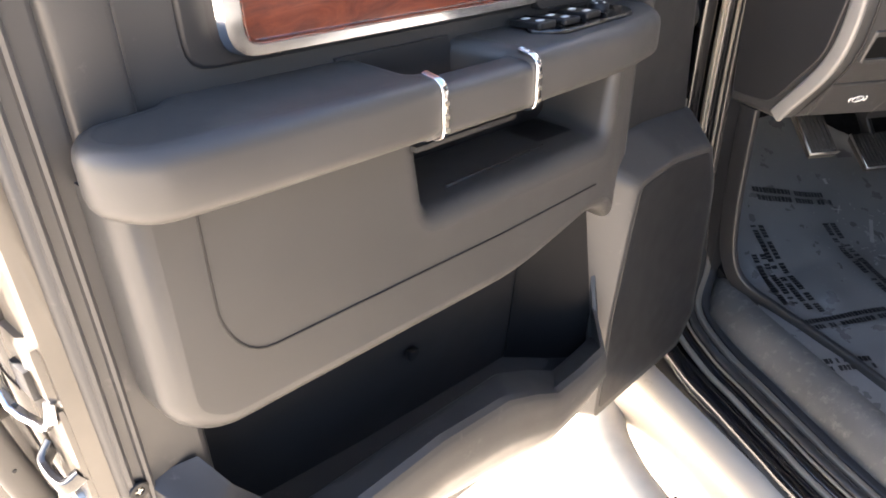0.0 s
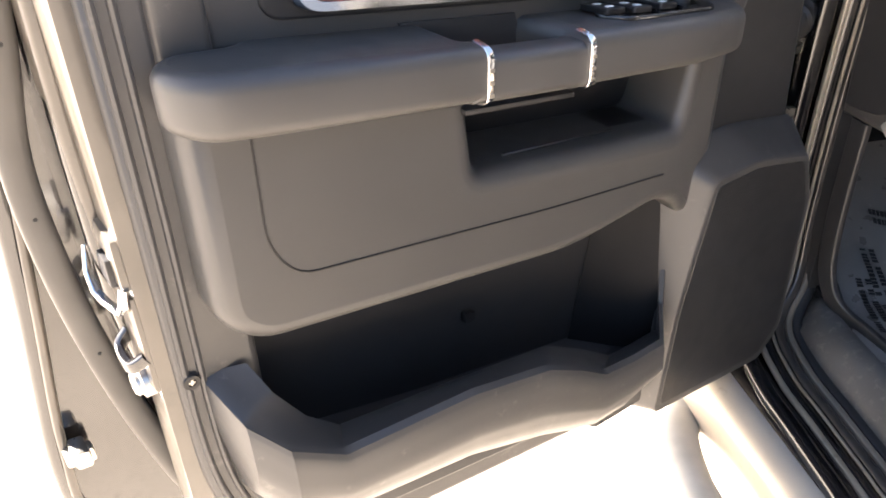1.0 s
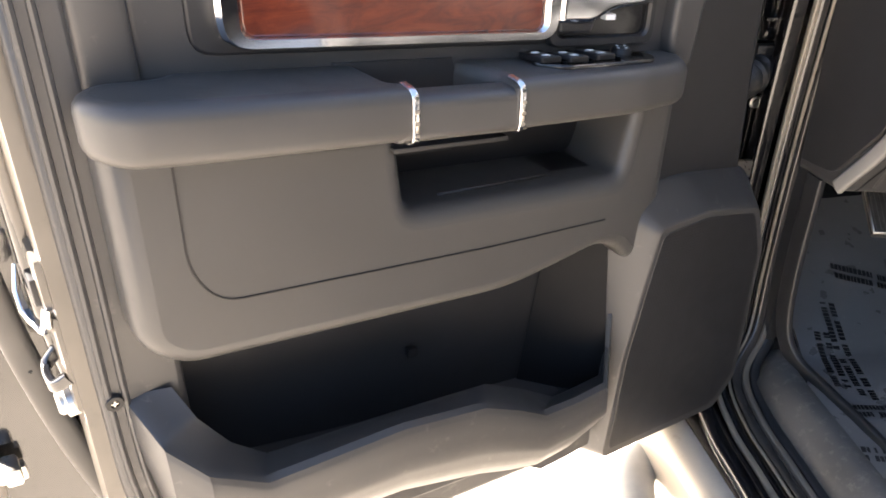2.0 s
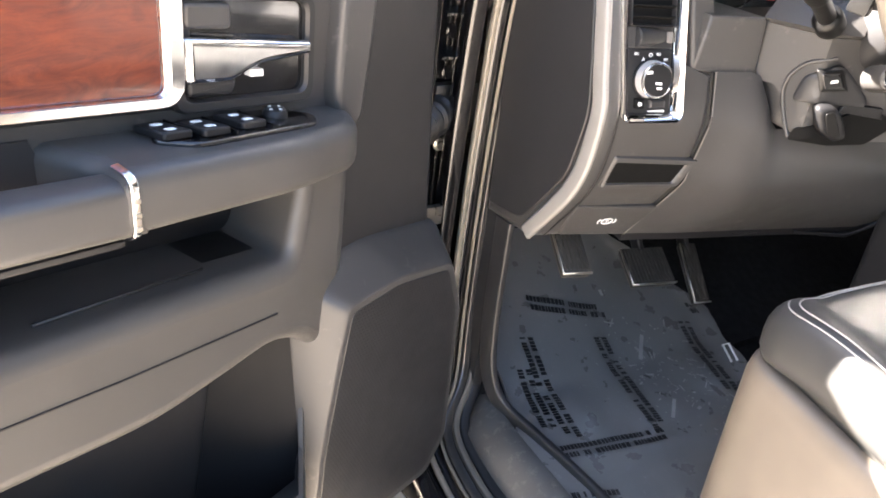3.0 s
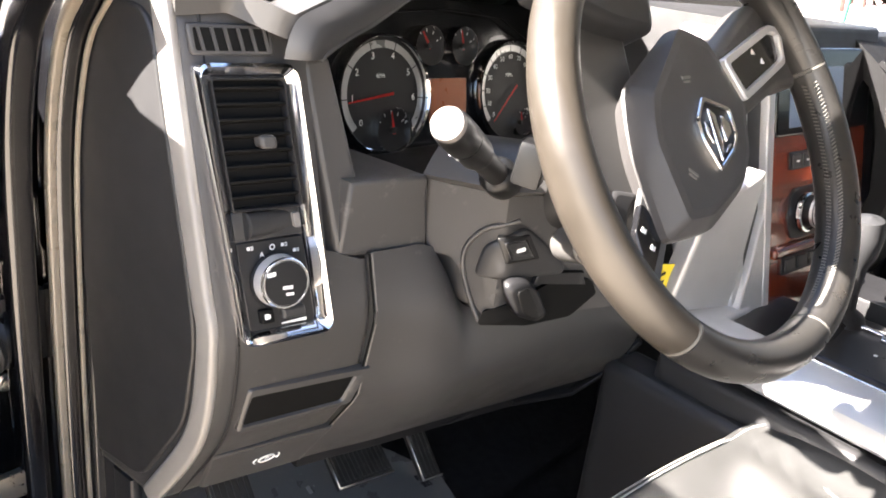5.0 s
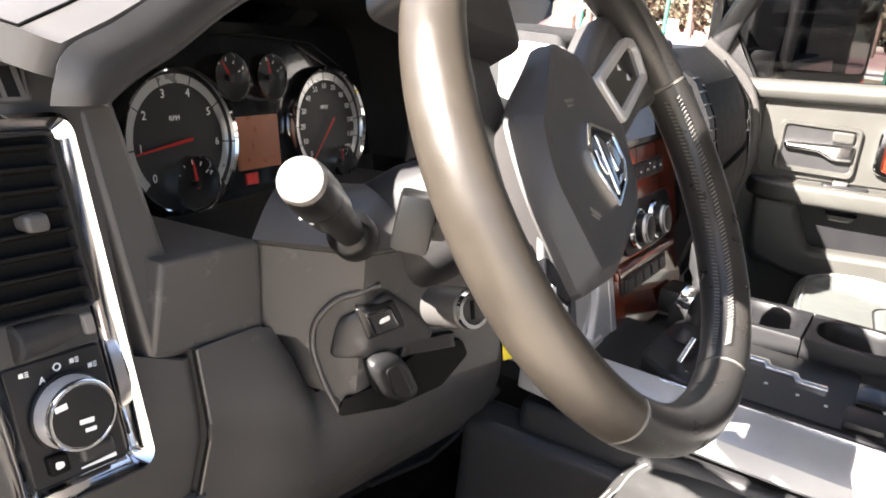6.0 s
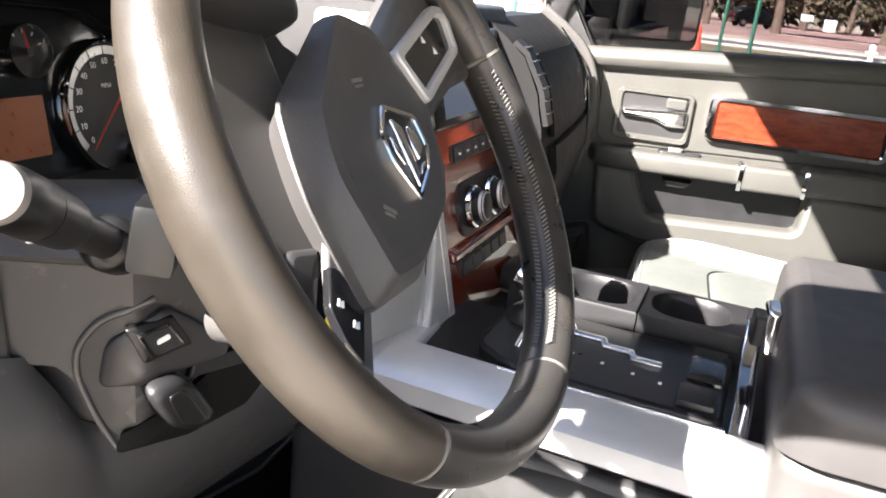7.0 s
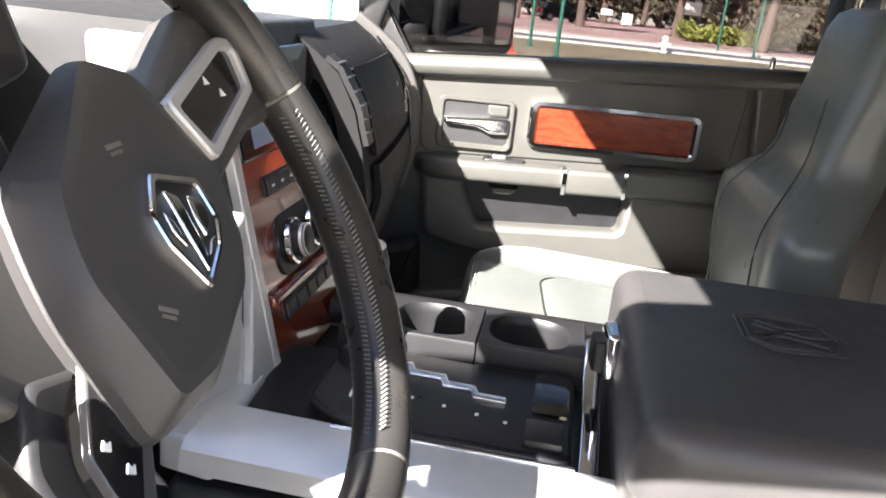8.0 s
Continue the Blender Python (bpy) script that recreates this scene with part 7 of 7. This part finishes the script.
# black plate for the shade at the back of the slot
part("slot_liner", ppl(rect(-0.53, -0.18, 1.015, 1.12), 0.0, 0.004), black_plastic, pdoor)
part("slot_catch", ppl([(-0.235, 1.106), (-0.30, 1.106), (-0.285, 1.090), (-0.245, 1.090)], 0.0, 0.03, 0.004, 0.004), door_trim, pdoor)
part("pocket", ppl([(-0.08, 0.86), (-0.12, 0.72), (-0.80, 0.70), (-0.84, 0.86), (-0.7, 0.88), (-0.2, 0.88)], 0.0, 0.07, 0.015, 0.02), door_trim, pdoor)
part("speaker_pod", ppl([(0.0, 0.95), (-0.10, 0.98), (-0.12, 0.70), (0.0, 0.68)], 0.0, 0.05, 0.02, 0.02), plastic_dark, pdoor)
part("outer_skin", prism([(0.10, 1.335), (0.10, 0.5), (-0.98, 0.5), (-0.98, 1.39)], pv, -0.16, -0.12, 0.01), paint, pdoor)
part("window_channel", ppl([(0.01, 1.352), (-0.30, 1.372), (-0.60, 1.388), (-0.88, 1.400), (-0.88, 1.388), (-0.6, 1.372), (-0.3, 1.356), (0.01, 1.335)], -0.14, -0.05, 0.004), rubber, pdoor)
part("lock_pin", lathe([(0.006, 0), (0.006, 0.02), (0.005, 0.026), (0, 0.028)], Matrix.Translation(pv(-0.795, 1.40, -0.02)), 14), chrome, pdoor)
pw = part("window_glass", sheet(lambda u, v: (0.90 - 0.10 * v, 0.05 - 0.95 * u, 1.35 + 0.37 * v + 0.04 * u * (1 - v)), 6, 4, 0.004), tinted, pdoor, "lightly tinted side glass")
pw.visible_shadow = False
part("window_frame", sweep(smooth_path([(0.885, 0.06, 1.33), (0.86, 0.02, 1.48), (0.82, -0.10, 1.66), (0.80, -0.25, 1.72), (0.795, -0.6, 1.735), (0.80, -0.90, 1.71)], 6), strip_profile(0.022, 0.016), up=(1, 0, 0)), plastic_dark, pdoor)
# mirror sail, mirror
mir = thing("side_mirror", pose(1.15, -0.12, 1.32), "black door mirror with a dark glass", "mirror")
def ma(u, v, h):
    """u from the inner edge of the mirror face outwards, v the height, h proud of the glass."""
    return Vector((1.08 + 0.623 * u - 0.782 * h, -0.101 - 0.782 * u - 0.623 * h, v))


part("housing", prism(rounded(rect(-0.012, 0.238, 1.352, 1.62), 0.03), ma, -0.10, 0.0, 0.02, 4, True), black_plastic, mir)
part("glass", prism(rounded(rect(0.008, 0.216, 1.378, 1.60), 0.02), ma, -0.001, 0.003), surface("mirror_glass", (0.30, 0.30, 0.31), 0.03, 1.0, 0.02, rough_vary=0.01), mir)
part("inner_shell", prism(rounded(rect(-0.11, 0.0, 1.345, 1.54), 0.03), ma, -0.10, -0.02, 0.02, 4, True), black_plastic, mir)
part("arm", box(0.90, 1.09, -0.07, -0.01, 1.34, 1.42, 0.015), black_plastic, mir)
part("sail", prism(rounded([(0.07, 1.345), (0.075, 1.56), (-0.02, 1.40), (-0.055, 1.345)], 0.01), lambda u, v, h: Vector((0.89 - h, u, v)), -0.03, 0.02, 0.006), plastic_dark, mir)
setting("pillar_back", box(0.80, 0.88, -1.10, -0.88, 0.55, 1.74, 0.02), plastic_dark, "dark trim of the middle roof pillar", "pillar")
setting("wall_side", box(0.86, 0.90, -1.9, -1.08, 0.5, 1.74), plastic_dark, "dark rear side wall of the cab", "wall")
setting("wall_driver_rear", box(-0.78, -0.74, -1.9, -0.98, 0.55, 1.72), plastic_dark, "dark rear side wall behind the driver", "wall")
setting("sill_right", box(0.76, 0.92, -1.2, 0.75, 0.42, 0.60, 0.01), plastic_dark, "dark sill under the passenger door", "sill")
setting("wall_right_front", box(0.80, 0.92, 0.06, 0.75, 0.5, 1.30, 0.01), plastic_dark, "dark kick panel ahead of the passenger door", "wall")

# ---- passenger side of the dash ----
pdash = thing("passenger_dash", pose(0.5, 0.3, 0.95), "dark padded passenger side of the dashboard with glove box", "dashboard")


def pdf(u, v):
    """Its rounded face: u across, v from the top edge round and down."""
    x = 0.285 + 0.50 * u
    a = v * 1.0
    k = (0.0, 0.10, 0.22, 0.36, 0.5, 0.7, 1.0)
    d = (0.065, 0.0, -0.028, -0.044, -0.054, -0.035, 0.02)
    n = max(q for q in range(6) if k[q] <= v)
    w = (v - k[n]) / (k[n + 1] - k[n])
    w = w * w * (3 - 2 * w) * 0.4 + w * 0.6
    y = d[n] + (d[n + 1] - d[n]) * w + 0.03 * (1 - u) ** 2
    z = 1.415 - 0.46 * v
    return Vector((x, y, z))


# far blacker than the driver's side: its shade is put into the colour
part("face", sheet(pdf, 16, 18, -0.03), trim_shaded, pdash)
part("top", sheet(lambda u, v: pdf(u, 0) + Vector((0, 0.40 * v, -0.09 * v * v)), 12, 6, 0.02), trim_shaded, pdash)
part("glove_lid", sheet(lambda u, v: pdf(0.10 + 0.76 * u, 0.40 + 0.45 * v) + Vector((0, -0.012, 0)), 12, 10, -0.01), trim_shaded, pdash, "glove box lid")
part("upper_lid", sheet(lambda u, v: pdf(0.10 + 0.76 * u, 0.10 + 0.27 * v) + Vector((0, -0.010, 0)), 12, 8, -0.008), trim_shaded, pdash, "upper glove box lid")
part("script_badge", sweep(smooth_path([pdf(0.62 + 0.02 * i, 0.30 - 0.012 * i + 0.012 * math.sin(i * 2.1)) + Vector((0, -0.022, 0)) for i in range(9)], 4), circle(0.0022, 6)), chrome, pdash, "small bright script badge")
part("end_trim", sweep(smooth_path([pdf(1.0, 0.0) + Vector((0.01, 0.0, 0.01)), pdf(1.0, 0.15) + Vector((0.015, -0.02, 0)), pdf(1.0, 0.4) + Vector((0.015, -0.02, 0)), pdf(1.0, 0.7) + Vector((0.015, -0.01, 0))], 6), strip_profile(0.012, 0.010), up=(1, 0, 0)), plastic, pdash)
part("end_chrome", sweep(smooth_path([pdf(0.97, 0.05) + Vector((0.0, -0.012, 0)), pdf(0.97, 0.2) + Vector((0.0, -0.012, 0)), pdf(0.97, 0.4) + Vector((0.0, -0.012, 0)), pdf(0.97, 0.55) + Vector((0, -0.012, 0))], 6), circle(0.0025, 8)), chrome, pdash)
part("side_vent", sheet(lambda u, v: pdf(0.0 + 0.07 * u, 0.06 + 0.26 * v) + Vector((0, -0.011, 0)), 4, 8, -0.008), black_plastic, pdash)
for i in range(6):
    a, b = pdf(0.0, 0.08 + 0.04 * i), pdf(0.07, 0.08 + 0.04 * i)
    part("slat", sweep([a + Vector((0, -0.0125, 0)), b + Vector((0, -0.0125, 0))], strip_profile(0.003, 0.001)), black_plastic, pdash)
part("lower_box", box(0.30, 0.62, 0.10, 0.40, 0.60, 0.92, 0.02), black_plastic, pdash)

# ---- beyond the passenger window ----
earth = surface("red_mulch", (0.34, 0.20, 0.19), 0.95, vary=0.3, scale=0.4, grain=0.6, grain_scale=15, wear=(0.50, 0.36, 0.35), wear_amount=0.3, wear_scale=0.25)
asphalt = surface("grey_asphalt", (0.11, 0.10, 0.12), 0.9, vary=0.15, scale=0.6)
pink_walk = surface("pale_pink_paving", (0.42, 0.33, 0.30), 0.9, vary=0.15, scale=0.5)
grass_m = surface("dry_grass", (0.17, 0.135, 0.085), 0.95, vary=0.4, scale=0.5, wear=(0.09, 0.085, 0.05), wear_amount=0.3, wear_scale=0.4)
kerb_m = surface("pale_kerb", (0.5, 0.46, 0.42), 0.85, vary=0.1, scale=2)
lot_m = surface("lot_asphalt", (0.16, 0.14, 0.15), 0.9, vary=0.15, scale=0.6)


def strip(name, x0, x1, mat_, label, z=0.01, wob=0.3):
    bm = sheet(lambda u, v: (x0 + (x1 - x0) * u + wob * noise.noise(Vector((u * 3, v * 40, x0))), -70 + 150 * v, z + 0.01 * noise.noise(Vector((u * 5, v * 90, 3)))), 4, 90)
    return setting(name, bm, mat_, label, "ground")


strip("lot", 6.0, 19.6, lot_m, "grey asphalt of the neighbouring lane", 0.02)
strip("verge_1", 19.8, 34.0, grass_m, "strip of dry brownish grass beyond the kerb", 0.06)
strip("road", 34.4, 41.0, asphalt, "purple-grey asphalt road in the sun", 0.03)
strip("pavement", 41.3, 47.0, pink_walk, "pale pinkish pavement beyond the road", 0.12)
strip("verge_2", 47.2, 140.0, earth, "reddish mulch bed under the trees", 0.14)
for x0, nm in ((19.6, "kerb_1"), (34.1, "kerb_2"), (41.0, "kerb_3")):
    setting(nm, box(x0, x0 + 0.3, -70, 80, 0, 0.15, 0.02), kerb_m, "pale concrete kerb", "kerb")
setting("verge_3", sheet(lambda u, v: (-40 + 59 * u, -30 - 40 * v + 0.4 * noise.noise(Vector((u * 30, v * 3, 1))), 0.07), 60, 6), earth, "reddish mulch bed behind the lot", "ground")
for i, (x, w_) in enumerate(((58, 2.5), (68, 3.0))):
    strip("path_%d" % (i + 1), x, x + w_, pink_walk, "pale path across the mulch", 0.17, 1.0)

bark = surface("brown_bark", (0.12, 0.085, 0.07), 0.95, vary=0.35, scale=6, grain=0.8, grain_scale=40, stretch=(1, 1, 0.25))
leaf_m = surface("olive_foliage", (0.085, 0.072, 0.045), 0.7, vary=0.5, scale=0.8)
hedge_m = surface("green_foliage", (0.16, 0.17, 0.03), 0.7, vary=0.4, scale=1.0)


def leaves(centres, count, size, rnd):
    bm = bmesh.new()
    for _ in range(count):
        c, r = centres[rnd.randrange(len(centres))]
        d = Vector((rnd.gauss(0, 1), rnd.gauss(0, 1), rnd.gauss(0, 0.8)))
        p = Vector(c) + d.normalized() * r * rnd.random() ** 0.45
        n = Vector((rnd.gauss(0, 1), rnd.gauss(0, 1), rnd.gauss(0, 1))).normalized()
        t = n.orthogonal().normalized()
        b = n.cross(t)
        s = size * rnd.uniform(0.6, 1.5)
        bm.faces.new([bm.verts.new(p + t * s), bm.verts.new(p + b * s * 0.5), bm.verts.new(p - t * s), bm.verts.new(p - b * s * 0.5)])
    return bm


def tree(x, y, h, seed, low=0.22, w=None):
    rnd = random.Random(seed)
    t = thing("tree", pose(x, y, 0.1), "tree with a dark brown trunk and loose olive crown", "tree", "trees beyond the road")
    lean = Vector((rnd.uniform(-0.4, 0.4), rnd.uniform(-0.8, 0.8), 0))
    pth = [Vector((x, y, 0.05)), Vector((x, y, h * 0.25)) + lean * 0.3, Vector((x, y, h * 0.55)) + lean, Vector((x, y, h * 0.85)) + lean * 1.5]
    w = w or h * 0.03
    part("trunk", sweep(smooth_path(pth, 4), circle(w, 9), up=(1, 0, 0), scale=lambda q: 1.25 - q), bark, t)
    cs = []
    for i in range(8):
        a = rnd.uniform(0, 6.28)
        z0 = h * rnd.uniform(low, 0.6)
        s = Vector((x, y, z0)) + lean * (z0 / h)
        e = s + Vector((math.cos(a), math.sin(a), rnd.uniform(0.1, 0.9))) * h * rnd.uniform(0.18, 0.3)
        part("limb", sweep([s, (s + e) / 2 + Vector((0, 0, h * 0.03)), e], circle(w * 0.42, 6), up=(0.3, 0.2, 1), scale=lambda q: 1.1 - 0.8 * q), bark, t)
        cs += [(e, h * 0.13), ((s + e) / 2 + Vector((0, 0, h * 0.04)), h * 0.11)]
    cs.append((Vector((x, y, h * 0.88)) + lean * 1.5, h * 0.16))
    part("crown", leaves(cs, 900, 0.035 * h, rnd), leaf_m, t)


rt = random.Random(4)
for i in range(24):
    tree(82 + rt.uniform(0, 22), -48 + 4.2 * i + rt.uniform(-1.2, 1.2), rt.uniform(9, 13), 20 + i, 0.10)
for i in range(12):
    tree(56 + rt.uniform(0, 18), -40 + 7.0 * i + rt.uniform(-2, 2), rt.uniform(8, 11), 60 + i, 0.24)
for i in range(7):
    tree(-16 + 6 * i + rt.uniform(-1.5, 1.5), -44 - rt.uniform(0, 10), rt.uniform(8, 12), 140 + i, 0.12)
tree(47.5, -18.6, 10, 91, 0.25, 0.27)
for i in range(7):
    tree(18 + 7 * i, 42 + rt.uniform(-4, 10), rt.uniform(8, 11), 100 + i, 0.12)


def shrubs(name, x, y0, y1, h, count, size, mat_, label, category, rnd):
    hd = thing(name, pose(x, (y0 + y1) / 2, 0.1), label, category)
    n = max(4, int((y1 - y0) / 0.6))
    cs = [((x + rnd.uniform(-0.6, 0.6), y0 + (y1 - y0) * (i + 0.5) / n, h * rnd.uniform(0.35, 0.62)), h * 0.42) for i in range(n)]
    part("leaves", leaves(cs, count, size, rnd), mat_, hd, kind="stuff")
    part("stems", join(*[sweep([(x, y0 + (y1 - y0) * (i + 0.5) / 6, 0.08), (x + 0.1, y0 + (y1 - y0) * (i + 0.6) / 6, h * 0.6)], circle(0.05, 6)) for i in range(6)]), bark, hd, kind="stuff")


rh = random.Random(9)
shrubs("hedge", 54.0, -21.5, -15.5, 1.6, 3500, 0.14, hedge_m, "clipped yellow-green hedge beside the path", "hedge", rh)
shrubs("hedge", 57.0, -27.0, -21.0, 1.7, 3000, 0.14, leaf_m, "dark olive hedge beside the path", "hedge", rh)
for i in range(6):
    shrubs("undergrowth", 108.0 + 3 * (i % 2), -62 + 22 * i, -38 + 22 * i, 7.0, 3000, 0.55, leaf_m, "dense dark undergrowth behind the trees", "shrubs", rh)


def far_car(x, y, yaw):
    c = thing("parked_car", pose(x, y, 0.15, 0, 0, yaw), "dark parked sport utility car with red tail lamps", "car")
    M = HOME[c]
    at_ = lambda u, v, h: M @ Vector((h, u, v))
    body = [(-2.3, 0.35), (-2.3, 0.95), (-1.5, 1.05), (-0.9, 1.10), (2.1, 1.12), (2.25, 0.9), (2.25, 0.35)]
    part("body", prism(rounded(body, 0.12), at_, -0.9, 0.9, 0.08, 3, True), paint, c)
    cabin = [(-1.0, 1.08), (-0.35, 1.62), (1.7, 1.66), (2.1, 1.10)]
    part("cabin", prism(rounded(cabin, 0.12), at_, -0.78, 0.78, 0.1, 3, True), piano, c)
    for u in (-1.45, 1.45):
        for h in (-0.82, 0.82):
            wh = part("wheel", lathe([(0.0, -0.1), (0.30, -0.11), (0.36, -0.07), (0.36, 0.07), (0.30, 0.11), (0, 0.1)], M @ pose(h, u, 0.36, 0, 90, 0), 24), rubber, c)
            part("rim", lathe([(0.0, 0), (0.22, 0.0), (0.22, 0.01), (0, 0.03)], M @ pose(h * 1.12, u, 0.36, 0, 90 if h > 0 else -90, 0), 20), steel, wh)
    for h in (-0.7, 0.7):
        part("tail_lamp", prism(rounded(rect(h - 0.12, h + 0.12, 0.80, 1.02), 0.03), lambda u, v, w: M @ Vector((u, 2.27 + w, v)), -0.02, 0.02, 0.01), needle_red, c)
        part("head_lamp", prism(rounded(rect(h - 0.14, h + 0.14, 0.78, 0.92), 0.03), lambda u, v, w: M @ Vector((u, -2.31 - w, v)), -0.02, 0.02, 0.01), chrome, c)


far_car(77.0, -10.5, 15)
# green posts, a cone, pale signs
green_m = surface("green_paint", (0.015, 0.10, 0.07), 0.5, vary=0.15, scale=5)
for x, y in ((22.9, -3.3), (28.0, -3.0), (24.0, 6.0), (40.0, -15.4), (42.0, -14.2), (24.0, 1.6), (23.5, 3.4)):
    pst = thing("fence_post", pose(x, y, 0), "slim green painted metal post", "post", "green posts by the lane")
    part("shaft", lathe([(0.06, 0.0), (0.06, 3.4), (0.04, 3.45), (0, 3.46)], Matrix.Translation((x, y, 0)), 14), green_m, pst)
    part("foot", lathe([(0.12, 0.0), (0.12, 0.12), (0.07, 0.15)], Matrix.Translation((x, y, 0)), 14), green_m, pst)
cone_m = surface("orange_red_plastic", (0.8, 0.07, 0.04), 0.5, vary=0.08)
cone = thing("traffic_cone", pose(23.0, -1.9, 0.06), "orange-red traffic cone on the verge", "cone")
part("body", lathe([(0.16, 0.04), (0.05, 0.88), (0.0, 0.90)], Matrix.Translation((23.0, -1.9, 0.06)), 20), cone_m, cone)
part("foot", box(22.75, 23.25, -2.15, -1.65, 0.06, 0.11, 0.01), cone_m, cone)
white_m = surface("white_panel", (0.8, 0.8, 0.78), 0.6, vary=0.05)
for x, y, w, h0, h1 in ((76.0, -16.5, 1.0, 0.5, 1.5), (66.0, -19.5, 1.4, 1.9, 2.9), (70.0, -13.4, 1.0, 1.2, 1.7), (66.0, 9.0, 1.2, 0.6, 1.6)):
    sg = thing("lot_sign", pose(x, y, 0.1), "white sign panel on a post", "sign", "white signs")
    part("panel", box(x, x + 0.03, y - w / 2, y + w / 2, h0, h1, 0.008), white_m, sg)
    part("post", lathe([(0.05, 0.08), (0.05, h1)], Matrix.Translation((x + 0.09, y, 0)), 10), steel, sg)
hyd = thing("hydrant", pose(34.9, -9.2, 0.06), "small pale blue-white hydrant by the kerb", "hydrant")
part("barrel", lathe([(0.16, 0.05), (0.16, 0.12), (0.11, 0.14), (0.11, 0.55), (0.14, 0.57), (0.14, 0.62), (0.09, 0.72), (0, 0.76)], Matrix.Translation((33.6, -9.2, 0.03)), 18), white_m, hyd)
part("outlet", box(33.45, 33.75, -9.42, -8.98, 0.40, 0.50, 0.03), white_m, hyd)
